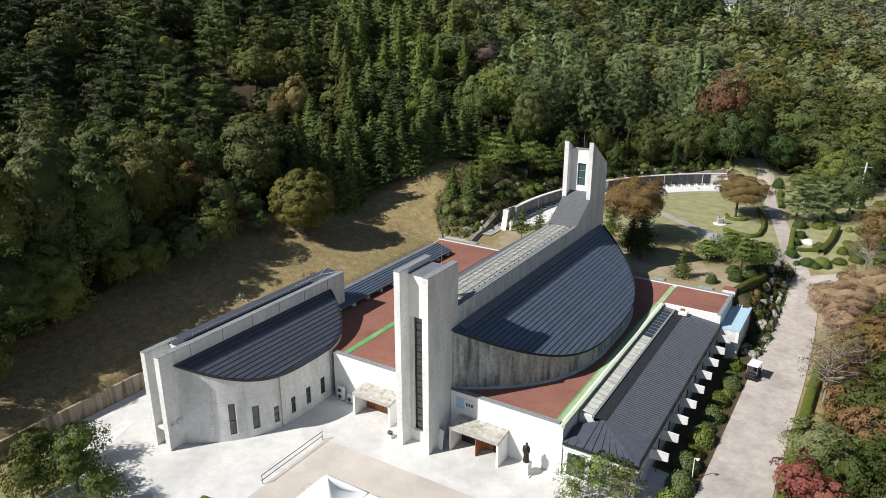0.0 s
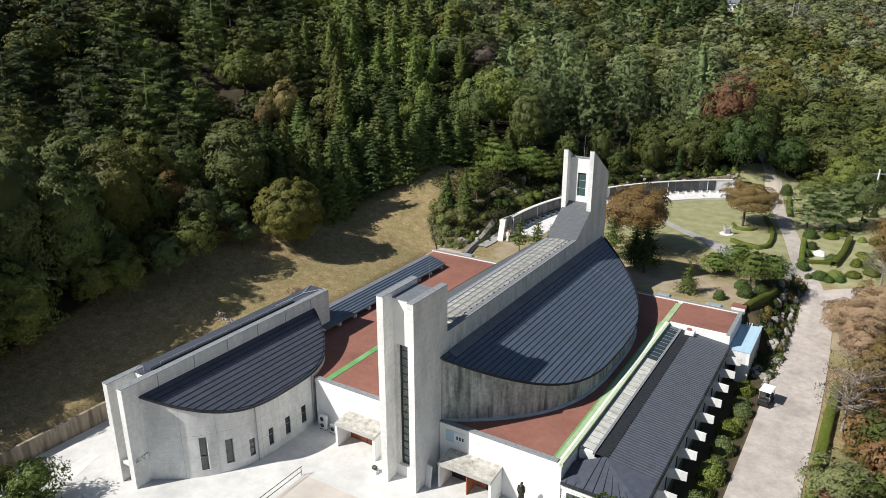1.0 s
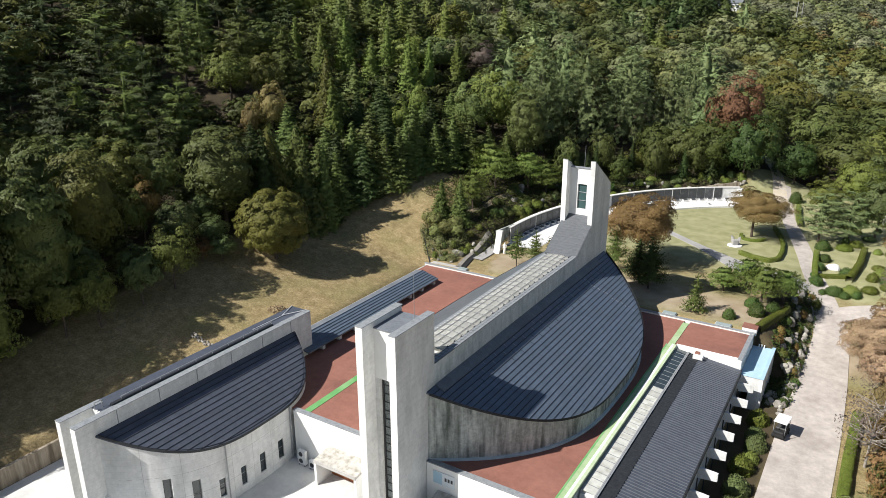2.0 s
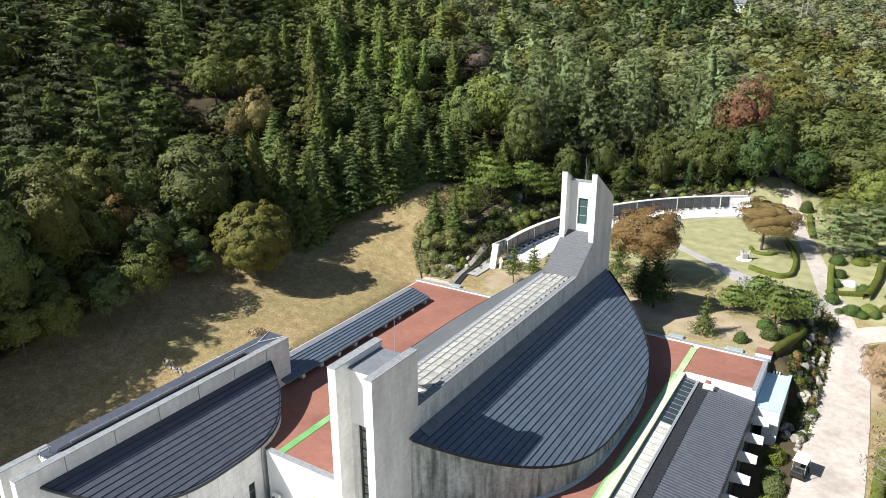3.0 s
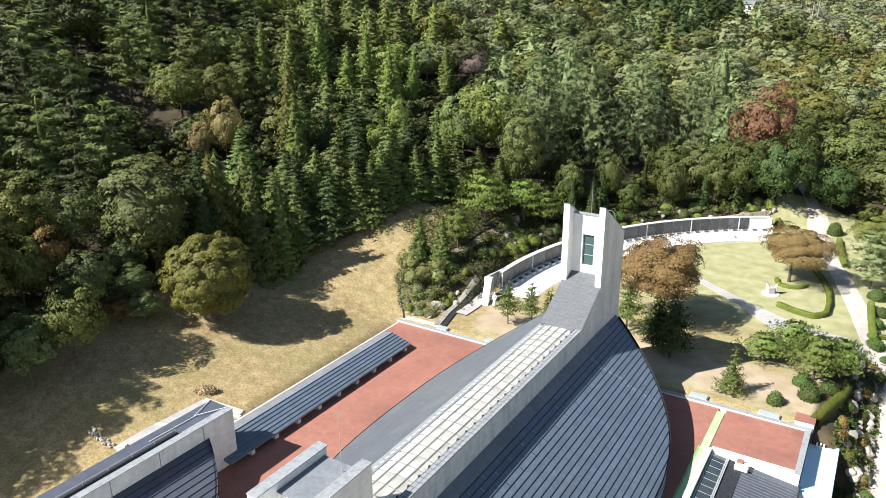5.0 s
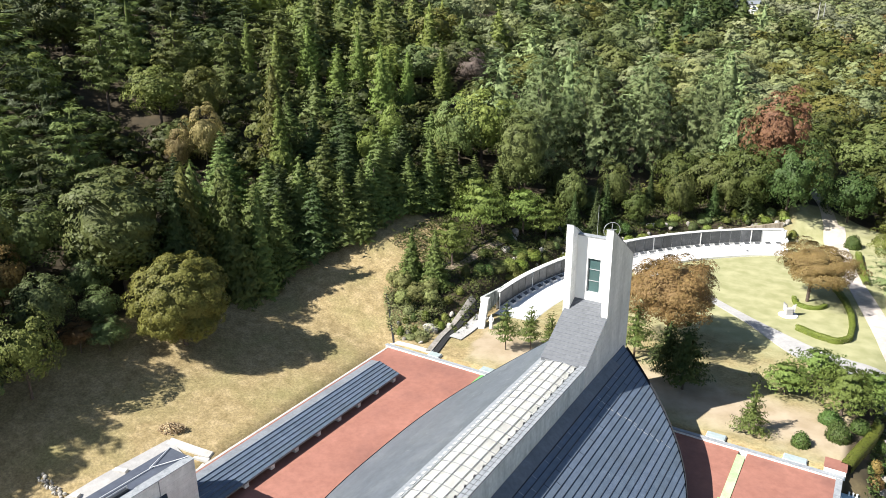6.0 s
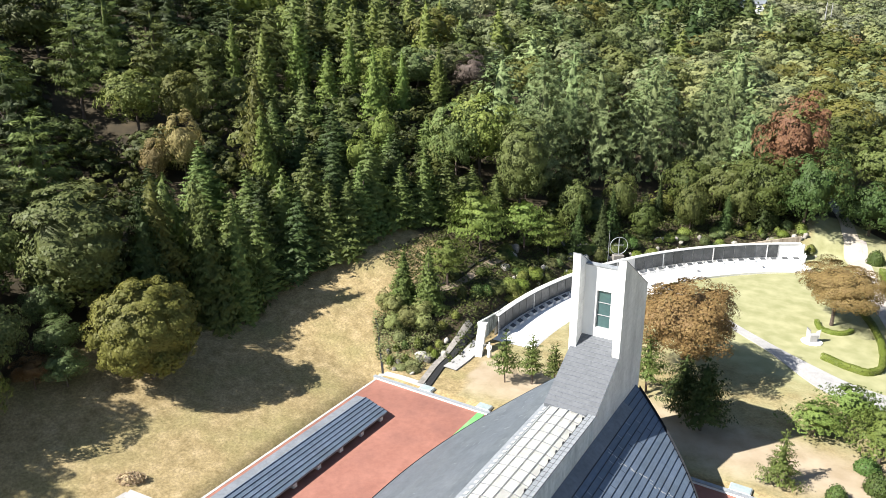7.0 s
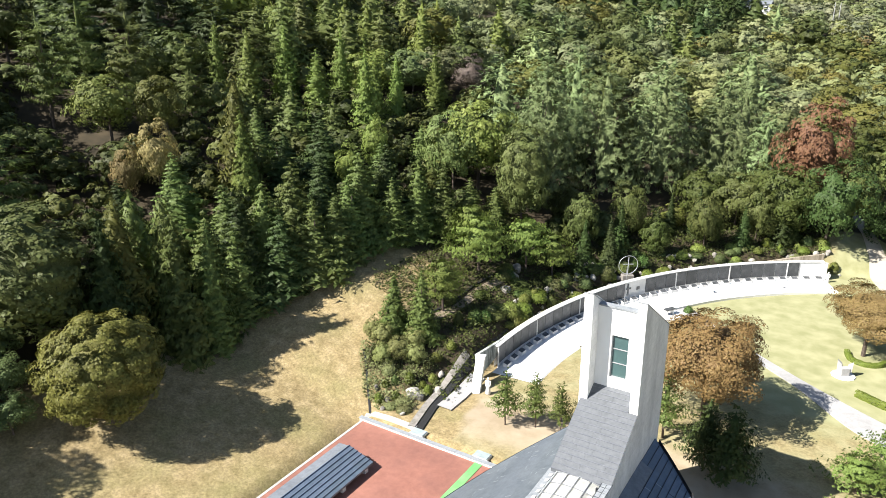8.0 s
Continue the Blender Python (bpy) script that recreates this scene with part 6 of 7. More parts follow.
for x, y, h, w in ((-19.4, 108.6, 3.4, 1.35), (-16.8, 112.2, 4.0, 1.25), (-14.2, 106.9, 5.2, 1.05), (-11.8, 109.2, 4.6, 1.0)):
    tree("flatpine", x, y, h, GARDEN_PINE, "low spreading pine above the lane", width=w)
tree("fir", -62.4, 109.6, 8.0, NEEDLE_FRESH, "full green fir beside the rockery", width=1.15)
tree("fir", -65.4, 108.6, 7.0, NEEDLE_FRESH, "full green fir beside the rockery", width=1.15)
for x, y, h, w in ((-62.7, 114.4, 6.6, 0.72), (-63.4, 124.0, 8.0, 0.85), (-66.4, 127.6, 7.0, 0.8), (-60.0, 130.8, 7.2, 0.8), (-57.0, 132.6, 6.2, 0.75)):
    tree("flatpine", x, y, h, NEEDLE_LIGHT, "bright green pine on the bank", group="bank pines", width=w)
for x, y, h in ((-65.0, 105.8, 3.0), (-62.6, 105.2, 3.0), (-66.8, 106.2, 2.4), (-63.6, 103.8, 2.4), (-60.8, 105.6, 2.6), (-61.8, 107.2, 2.6)):
    tree("lowbroad", x, y, h, LEAF_BAMBOO, "loose pale bamboo-like shrub", "shrub", width=0.85, name="shrub")
drape("bank_path", material("bare_bank_earth", [(0.20, 0.155, 0.105), (0.31, 0.25, 0.18)], 1.5, 0.95, 0.02, 6), [(-63.0, 111.0), (-61.9, 116.0), (-62.0, 121.0), (-60.8, 128.0)], 0.5, "bare pale earth path along the bank", "path", 0.1)
drape("bank_pipe", BLACK, [(-63.7, 111.0), (-62.8, 116.0), (-62.9, 121.0), (-61.5, 130.0)], 0.09, "black pipe lying along the bank path", "pipe", 0.16)
tree("broad", -31.0, 171.0, 18.5, LEAF_RED, "dark red-brown autumn tree standing out of the wood", width=0.72)
for x, y, h, w in ((-18.2, 52.2, 4.6, 0.85), (-16.2, 53.2, 5.2, 0.95), (-14.0, 53.4, 4.8, 0.9), (-17.4, 49.2, 4.0, 0.8)):
    tree("airy", x, y, h, NEEDLE_LIGHT, "thin open pine in front of the gallery", width=w, bark=PALE_BARK)
tree("bushy", -16.0, 50.4, 2.2, LEAF_RUST, "low rust-brown shrub under the pines", "shrub", name="shrub")
for x, y, h, w in ((-57.6, 28.4, 4.8, 1.2), (-53.4, 28.4, 4.2, 1.1), (-61.2, 31.2, 4.8, 1.15), (-63.8, 28.4, 4.8, 1.1), (-59.6, 25.4, 4.8, 1.1)):
    tree("flatpine", x, y, h, GARDEN_PINE, "open garden pine beside the forecourt", width=w * 0.82)
for x, y, h in ((-66.4, 30.2, 2.6), (-63.0, 26.6, 2.4)):
    tree("bushy", x, y, h, LEAF_OLIVE, "olive shrub beside the forecourt", "shrub", name="shrub")
# east side of the lane
for k, x, y, h, m, lb, w in (("lowbroad", 0.0, 68.4, 5.2, LEAF_STRAW, "olive-yellow tree beside the lane", 1.25), ("bushy", -1.0, 62.4, 4.2, LEAF_CRIMSON, "crimson maple beside the lane", 1.05),
                             ("bushy", 1.4, 61.2, 3.6, LEAF_CRIMSON, "crimson maple beside the lane", 1.0), ("dense", -0.2, 100.6, 7.4, LEAF_PINK, "faded cherry tree overhanging the lane", 1.15), ("dense", 3.0, 106.5, 7.2, LEAF_PINK, "faded cherry tree overhanging the lane", 1.15),
                             ("broad", 3.6, 94.0, 6.6, LEAF_GOLD, "yellowing tree overhanging the lane", 1.1), ("sparse", -0.3, 82.0, 7.2, LEAF_TWIG, "half-bare grey-limbed tree beside the lane", 1.0), ("sparse", 0.6, 87.4, 7.0, LEAF_TWIG, "half-bare grey-limbed tree beside the lane", 1.0),
                             ("bushy", 1.8, 79, 4.4, LEAF_RED, "brownish shrubby tree beside the lane", 1.0), ("bushy", 2.4, 75, 4.6, LEAF_RUST, "brown shrubby tree beside the lane", 0.9), ("broad", -11.2, 155.0, 6.4, LEAF_YELLOW, "rounded yellow-green tree past the bend", 1.1), ("hillpine", -10.4, 138.6, 9.4, NEEDLE_PINE, "open blue-green pine beside the lane", 1.25),
                             ("broad", -2.6, 144, 10.0, LEAF_GREEN, "light green tree past the bend", 0.9), ("hillpine", -6.2, 141.0, 9.0, NEEDLE_PINE, "open blue-green pine past the bend", 1.2), ("broad", 2.6, 123, 6.5, LEAF_RUST, "orange-brown tree beside the side lane", 0.9),
                             ("broad", 2.4, 130, 7.4, LEAF_RUST, "orange-brown tree beside the side lane", 1.1), ("sparse", 1.4, 119, 7.0, LEAF_TWIG, "grey half-bare tree beside the side lane", 1.0), ("lowbroad", -6.0, 160.5, 10.0, LEAF_YELLOW, "tall yellow-green tree past the bend", 0.85), ("lowbroad", -2.8, 167.0, 9.5, LEAF_GREEN, "light green tree past the bend", 0.85), ("lowbroad", -9.5, 148.0, 5.4, LEAF_GREEN, "light green tree past the bend", 0.9),
                             ("bushy", 0.6, 56, 4.2, LEAF_OLIVE, "olive shrub beside the lane", 1.0), ("lowbroad", 6.6, 84, 7.0, LEAF_DEEP, "dark tree beyond the lane", 0.9), ("lowbroad", 7.0, 76, 6.6, LEAF_OLIVE, "olive tree beyond the lane", 0.9), ("lowbroad", 5.6, 67, 6.0, LEAF_DEEP, "dark tree beyond the lane", 0.9), ("lowbroad", 6.4, 92, 7.0, LEAF_RUST, "brown tree beyond the lane", 0.9), ("lowbroad", 5.0, 100, 6.4, LEAF_DEEP, "dark tree beyond the lane", 0.8)):
    tree(k, x, y, h, m, lb, width=w, bark=PALE_BARK if k == "sparse" else BARK)
for x, y, h, w, mat, lb in ((0.4, 96.5, 6.4, 0.95, LEAF_PINK, "faded pinkish-brown cherry tree beside the lane"), (1.2, 103.6, 7.0, 0.95, LEAF_PINK, "faded pinkish-brown cherry tree beside the lane"), (1.4, 90.0, 5.6, 0.8, LEAF_TAN, "tan autumn tree beside the lane"),
                             (0.2, 109.5, 5.6, 0.85, LEAF_FADED, "rust-tinged tree beside the lane"), (1.0, 84.5, 4.6, 0.8, LEAF_RUST, "brown autumn tree beside the lane")):
    tree("broad", x, y, h, mat, lb, width=w)
for i in range(34):
    y = 58 + i * 1.5
    tree("bushy", 2.0 + 1.3 * math.sin(i * 2.3), y, 1.4 + 0.8 * math.sin(i * 1.7) ** 2, (LEAF_DEEP, SHRUB, LEAF_OLIVE)[i % 3], "dark bush on the strip beyond the lane", "bush", "bushes beyond the lane", name="bush")


for i in range(34):
    y = 52 + i * 2.5
    tree("lowbroad_far", 5.6 + 2.6 * math.sin(i * 2.3) + 0.05 * max(0, y - 100), y, 4.2 + 2.4 * math.sin(i * 1.7) ** 2, (LEAF_DEEP, LEAF_RUST, LEAF_MOSS, LEAF_RED, LEAF_DEEP)[i % 5], "brownish thicket tree beyond the lane", group="thicket beyond the lane", width=0.9)


# the wood's edge, tree by tree
def row_of(kind, mats, label, rows, group="trees at the wood's edge"):
    R0, H0 = KINDS[kind][0][3], KINDS[kind][0][2]
    for i, (x, y, h, r) in enumerate(rows):
        tree(kind, x, y, h, mats[i % len(mats)], label, group=group, width=(r * (1.45 if kind == "fir" else 1.0) / R0) / (h / H0))


row_of("broad", (LEAF_OLIVE, LEAF_OLIVE, LEAF_MOSS), "olive-green broadleaf tree at the meadow's edge",
       [(-89.6, 66.0, 9.6, 3.4), (-95.0, 66.4, 11.5, 4.8), (-94.0, 75.0, 10.8, 5.0), (-98.0, 50.4, 11.0, 4.6), (-96.0, 71.0, 11.4, 4.8), (-101.5, 67.4, 11.0, 4.6)])
# the last three are unseen, added to shade the meadow's south end
row_of("tallbroad", (LEAF_OLIVE, LEAF_DEEP, LEAF_MOSS), "tall olive-green tree leafy to the ground at the meadow's edge",
       [(-82.0, 41.7, 12.6, 4.4), (-80.6, 35.6, 13.0, 4.6), (-81.0, 28.0, 12.0, 4.2), (-86.0, 35.0, 12.5, 4.4), (-86.0, 24.0, 12.5, 4.4)])
row_of("broad", (LEAF_OLIVE, LEAF_GREEN, LEAF_OLIVE), "small olive-green tree at the meadow's edge",
       [(-79.7, 65.5, 8.8, 3.2), (-79.9, 60.8, 7.8, 2.7), (-80.6, 55.2, 8.4, 2.8), (-82.0, 51.6, 8.4, 3.0), (-86.4, 57.0, 8.5, 3.2), (-76.4, 31.0, 8.0, 3.0), (-74.6, 26.5, 7.0, 2.8), (-84.2, 76.0, 4.6, 2.4), (-84.8, 62.4, 6.0, 2.6)])
# added casters: heights and places chosen to throw the meadow's shade
row_of("tallbroad", (LEAF_OLIVE, LEAF_MOSS, LEAF_PALE), "tall tree added back from the meadow to shade it", [(-87.6, 60.0, 17.5, 4.8), (-85.8, 51.8, 19.5, 4.8), (-86.0, 45.0, 21.0, 5.0), (-85.4, 38.4, 21.0, 5.0), (-84.6, 31.0, 21.0, 5.0), (-92.6, 50.0, 20.0, 5.0), (-93.6, 42.0, 20.0, 5.0), (-94.6, 58.6, 18.0, 5.0), (-92.0, 34.0, 20.0, 5.0)])
row_of("broad", (LEAF_GREEN,), "bright green broadleaf tree at the meadow's edge", [(-84.8, 70.5, 8.4, 3.4), (-88.4, 77.6, 6.0, 2.6), (-80.6, 74.4, 3.8, 2.1)])
row_of("broad", (LEAF_RUST,), "small rust-tinged tree at the meadow's edge", [(-90.4, 69.4, 8.8, 2.9), (-82.2, 72.2, 3.5, 1.8)])
row_of("larch", (LEAF_OLIVE,), "tall feathery brownish-green tree in the wood", [(-104.9, 58.6, 17.9, 4.4)])
row_of("broad", (LEAF_YELLOW,), "yellow-green tree in the wood", [(-129.9, 98.2, 11, 4.2), (-121.6, 81.4, 9, 1.5), (-95.5, 114.9, 11, 1.2), (-86.9, 133.3, 9, 2.4), (-85.4, 125.5, 8, 1.9)])
row_of("broad", (LEAF_OLIVE,), "flat-topped olive tree in the wood", [(-115.2, 109.4, 10.5, 5.1), (-110.6, 114.6, 10, 3.6)])
row_of("broad", (LEAF_TAN,), "golden-brown tree in the wood", [(-101.4, 106.4, 11, 3.1), (-103.2, 103.0, 8, 2.2)])
row_of("broad", (LEAF_TWIG,), "greyish-pink half-bare tree in the wood", [(-92.3, 171.0, 9, 3.6)])
row_of("larch", (NEEDLE_LIGHT,), "tall yellow-green larch in the wood", [(-104.0, 140.6, 13.5, 3.4), (-106.0, 149.3, 15, 2.9), (-113.5, 143.1, 15, 2.9), (-97.7, 148.0, 14, 2.6), (-96.5, 152.6, 13, 2.4), (-94.1, 161.5, 14, 2.6), (-119.5, 133.2, 14, 2.2), (-112.0, 133.2, 15, 3.4), (-95.0, 142.0, 17, 3.0)])
# first three placed and sized to throw shade on the upper meadow
row_of("fir", (NEEDLE_FRESH, NEEDLE, NEEDLE_FRESH, NEEDLE_FRESH), "dark green fir with boughs down to the ground",
       [(-81.2, 92.8, 16.5, 2.5), (-83.8, 86.6, 17.0, 2.6), (-79.4, 95.4, 15.0, 2.3), (-82.3, 106.2, 12.5, 3.2), (-80.7, 109.5, 13.6, 3.4), (-79.4, 105.8, 10.5, 3.0), (-77.8, 109.6, 9.8, 2.8), (-77.0, 112.6, 9.0, 2.5), (-78.4, 119.3, 12.4, 3.2), (-77.0, 123.4, 12.6, 3.0), (-75.0, 121.6, 9.0, 2.5), (-73.6, 125.6, 11.2, 2.9), (-71.6, 128.6, 10.4, 2.7),
        (-80.4, 114.0, 10.8, 2.8), (-77.8, 116.0, 9.8, 2.6), (-83.4, 98.6, 13.0, 3.3), (-86.4, 104.0, 11.4, 3.2), (-83.2, 103.2, 12.2, 3.2), (-69.2, 131.6, 8.4, 2.5), (-66.6, 134.2, 7.4, 2.4), (-81.4, 100.6, 11.0, 2.8)])
row_of("weeping", (NEEDLE_MID, LEAF_OLIVE), "feathery conifer with long hanging boughs", [(-82.8, 93.0, 17.0, 3.4), (-85.4, 89.4, 16.4, 4.0), (-89.6, 94.0, 13.8, 3.8), (-93.6, 113.4, 17.5, 3.4)])
row_of("fir", (NEEDLE_LIGHT,), "fir overgrown with bright yellow-green climbers", [(-91.6, 112.2, 14.0, 1.9)])
row_of("hillpine", (NEEDLE_MID, NEEDLE_MID, NEEDLE_DEEP, NEEDLE_DEEP), "broad old pine with level boughs above the meadow trees",
       [(-107.0, 80.6, 16.0, 6.2), (-102.4, 86.8, 16.5, 6.0), (-111.6, 72.4, 17.0, 6.0), (-99.6, 80.4, 12.5, 5.0), (-125.2, 107.0, 17.0, 6.0), (-120.8, 118.0, 17.5, 5.6), (-130.0, 92.0, 16.0, 6.2), (-118.0, 92.5, 16.0, 5.6), (-131.5, 117.0, 18.0, 5.8), (-112.5, 121.5, 15.0, 4.6)])
row_of("broad", (LEAF_YELLOW, LEAF_PALE), "broad crown in front of the pines", [(-73.9, 142.1, 15, 6.2), (-76.1, 138.4, 13, 4.4)])
row_of("tallbroad", (LEAF_PALE,), "tall pale green tree in front of the pines", [(-64.1, 137.7, 15.5, 4.2)])
# the deep tones of this row carry the shade under the pines
row_of("lowbroad", (LEAF_MOSS, LEAF_DEEP, NEEDLE, LEAF_DEEP), "leafy tree with branches down to the bank",
       [(-25.2, 170.0, 11.5, 4.6), (-33.1, 164.4, 11.5, 5.2), (-27.4, 165.0, 12.5, 5.2), (-45.2, 163.4, 9.5, 4.6), (-40.1, 164.4, 9, 4.4), (-59.5, 143.6, 8, 3.2), (-18.3, 170.9, 9, 4.6), (-36.5, 169.4, 10, 4.6), (-29.5, 170.5, 10, 4.6)])
for k in range(22):
    a, d = radians(157 - 1.75 * k + 1.2 * math.sin(k * 5.1)), ARC_R + 4.6 + 2.3 * (k * 5 % 4) + 0.8 * math.sin(k * 3.3)
    kind, mat = (("pine_far", NEEDLE), ("fir", NEEDLE), ("lowbroad", LEAF_MOSS), ("lowbroad", LEAF_DEEP), ("fir", NEEDLE_DEEP))[k % 5]
    tree(kind, ARC_X + d * math.cos(a), ARC_Y + d * math.sin(a), 5.2 + 3.4 * (k * 7 % 5) / 4, mat, "small dark tree in the shade below the pines", group="small trees below the pines", width=(0.9, 0.9, 0.6, 0.7, 0.85)[k % 5])
row_of("pine", (NEEDLE_PINE, NEEDLE_PINE, NEEDLE_PINE), "tall blue-green pine behind the memorial wall",
       [(-67.2, 151.5, 21, 6.2), (-60.6, 160.0, 21, 6.2), (-54.0, 168.6, 21, 6.2), (-46.6, 176.6, 20, 6.2), (-45.0, 190.5, 19, 5.6), (-38.5, 174.5, 17, 4.8), (-66.5, 144.5, 16, 4.4), (-70.5, 158, 20, 5.4), (-69, 168, 20, 5.6)])



# boulders
def boulders():
    out = []
    for s in range(4):
        bm = bmesh.new()
        bmesh.ops.create_icosphere(bm, subdivisions=2, radius=1)
        for v in bm.verts:
            v.co *= 1 + 0.35 * noise.noise(v.co * 1.3 + Vector((s * 9, 0, 0))) + 0.12 * noise.noise(v.co * 3.5 + Vector((s * 5, 2, 0)))
            v.co.z *= 0.75
        me = bpy.data.meshes.new("boulder")
        bm.to_mesh(me)
        bm.free()
        out.append(me)
    return out


BOULDERS = boulders()


# brush pile, stone row, drains and roof hatches at the building's edges
pile = np.random.default_rng(41)
q = unit(900, pile)
q[:, 2] = np.abs(q[:, 2])
V, F = join([core((0, 0, 0.1), (1.0, 0.55, 0.5), pile, 2), loose(tris(q * np.array([1.25, 0.7, 0.7]) * pile.uniform(0.7, 1.1, (900, 1)), unit(900, pile), unit(900, pile), 0.16, pile, 0.25))])
ob = tagged(link_mesh("brush_pile", mesh_np("brush_pile", V, F), material("dry_cut_brush", [(0.30, 0.22, 0.13), (0.42, 0.33, 0.21)], 3, 0.9, island=0.3)), "heap of dry cut brush on the meadow", "brush pile")
ob.matrix_world = pose(-67.4, 71.4, float(land(-67.4, 71.4)), 0, 0, 35)
drape("concrete_apron", PATH, [(-66.6, 60.8), (-65.9, 65.5), (-65.3, 70.2)], 1.35, "grey concrete apron west of the chapel wing", "pavement", 0.1)
drape("apron_edge", STAINED_PALE, [(-66.4, 70.3), (-63.6, 71.0), (-60.8, 71.9)], 0.4, "pale concrete edging beside the covered walk", "pavement", 0.16)
for x, y, w, d, yaw in ((-67.3, 61.6, 0.8, 0.5, 20), (-66.6, 65.4, 1.3, 0.45, 20), (-62.4, 70.6, 1.6, 0.3, 18), (-61.6, 69.6, 0.3, 1.6, 18)):
    o = part("kerb_block", turned_box(pose(x, y, float(land(x, y)) - 0.1, 0, 0, yaw), w, d, 0.4, bevel=0.03), STAINED_PALE)
    tagged(o, "pale concrete kerb block on the apron", "kerb", "apron kerb blocks")
drape("drain_channel", BLACK, [(-66.7, 104.4), (-64.9, 102.6), (-63.7, 101.1), (-61.6, 98.8), (-60.6, 97.6)], 0.11, "narrow dark drain along the rockery", "drain", 0.05, 0.5)
drape("drain_channel", BLACK, [(-54.7, 97.5), (-55.7, 101.8), (-56.2, 106.4), (-56.35, 111.3), (-56.0, 118.6)], 0.34, "dark open drain beside the memorial wall", "drain", 0.13, 0.5)
drape("drain_edge", ROCK, [(-55.6, 97.6), (-56.5, 101.6), (-57.0, 106.2), (-57.1, 110.5)], 0.36, "grey stone edge along the open drain", "pavement", 0.16, 0.5)
drape("corner_paving", PATH, [(-54.7, 101.9), (-54.6, 105.0), (-54.9, 109.0)], 0.85, "grey paving between the drain and the memorial wall", "pavement", 0.16, 0.5)
drape("back_path", STAINED_PALE, [(-61.2, 97.4), (-58.0, 97.7), (-55.2, 97.6)], 0.4, "grey stone edging behind the back wall", "pavement", 0.07, 0.5)
for i in range(24):
    f = (i // 2) / 11
    o = link_mesh("boulder", BOULDERS[i % 4], ROCK)
    x, y = -71.3 + 3.1 * f, 60.85 + 0.32 * (i % 2) + 0.12 * math.sin(i * 2.3)
    w = 0.15 + 0.07 * math.sin(i * 1.7) ** 2
    o.matrix_world = Matrix.LocRotScale((x, y, float(land(x, y)) + 0.06), Euler((i, i * 2, i * 3)), (w, w * 0.85, w * 0.8))
    tagged(o, "small pale stone in a row on the meadow", "stone", "stone row")
for x, w in ((-54.4, 1.5), (-47.6, 1.5), (-23.6, 1.7), (-17.0, 1.9)):
    h = thing("roof_hatch", "pale blue-green glazed hatch behind the back wall", "hatch", "back wall hatches")
    part("curb", box(x - w / 2, x + w / 2, 96.5, 97.5, 5.2, 5.62, bevel=0.02), CONCRETE, h)
    part("pane", box(x - w / 2 + 0.06, x + w / 2 - 0.06, 96.56, 97.44, 5.62, 5.68), PALE_GLASS, h, "pale glazed lid")

# clipped shrubs
def dome(seed, H, R, n=650, size=0.1):
    r = np.random.default_rng(seed)
    q = unit(n, r)
    q[:, 2] = np.abs(q[:, 2]) * 1.05 - 0.05
    P = q * np.array([R, R, H]) * r.uniform(0.9, 1.06, (n, 1))
    nr = q + r.normal(size=(n, 3)) * 0.4
    nr /= np.linalg.norm(nr, axis=1, keepdims=True)
    v, f = ICO2
    return join([(v * np.array([R, R, H]) * 0.93 * np.where(v[:, 2:3] < 0, np.array([1, 1, 0.05]), 1), f), loose(tris(P, nr, unit(n, r), size, r))])


DOMES = [mesh_np("foliage", *dome(s, 1.0, 1.0)) for s in range(3)]


def shrub(x, y, w, h, mat, label="rounded dark green clipped shrub", group="clipped shrubs", name="shrub", z=None):
    e = thing(name, label, "shrub", group)
    e.matrix_world = Matrix.LocRotScale((x, y, (float(land(x, y)) if z is None else z) - 0.03), Euler((0, 0, x * 7 + y)), (w, w, h))
    me = DOMES[int(abs(x * 13 + y * 7)) % 3]
    c = new("foliage", me)
    c.parent = e
    if not me.materials:
        me.materials.append(None)
    c.material_slots[0].link = "OBJECT"
    c.material_slots[0].material = mat


for x, y, w, h in ((-16.7, 162.7, 1.3, 2.2), (-9.4, 135.3, 1.25, 1.5), (-16.9, 99.9, 0.85, 1.35), (-14.1, 102.7, 1.15, 1.7), (-12.5, 105.2, 0.95, 1.2), (-15.0, 105.4, 1.1, 1.2), (-19.2, 111.6, 1.3, 1.0), (-40.0, 137.6, 0.65, 0.9), (-8.9, 121.2, 1.1, 1.3), (-6.3, 119.6, 1.3, 1.1), (-7.8, 118.9, 0.6, 0.7), (-5.0, 119.0, 0.8, 0.8), (-9.0, 126.4, 0.9, 1.1), (-5.4, 126.0, 1.0, 1.2), (-9.4, 123.0, 0.6, 0.8), (-3.6, 119.6, 0.8, 0.9), (-8.6, 130.0, 0.9, 1.2)):
    shrub(x, y, w, h, SHRUB)
# shrubs between gallery and lane
for i, (x, y, w, h) in enumerate(((-10.4, 85.2, 1.1, 1.5), (-10.2, 82.2, 1.0, 1.1), (-9.8, 80.0, 1.1, 1.4), (-10.0, 77.6, 0.9, 1.0), (-10.4, 75.6, 1.15, 1.5), (-10.2, 72.0, 1.2, 1.6), (-10.3, 69.5, 0.9, 1.0), (-10.3, 67.0, 1.3, 1.8), (-10.4, 64.2, 1.0, 1.2), (-10.5, 61.8, 1.25, 1.7), (-10.2, 58.4, 1.3, 1.8), (-10.6, 55.4, 1.2, 1.6))):
    shrub(x, y, w * 1.08, h * 1.1, (HEDGE, LEAF_GREEN, LEAF_GREEN, LEAF_YELLOW)[i % 4], "rounded shrub between gallery and lane", "shrubs along the gallery")


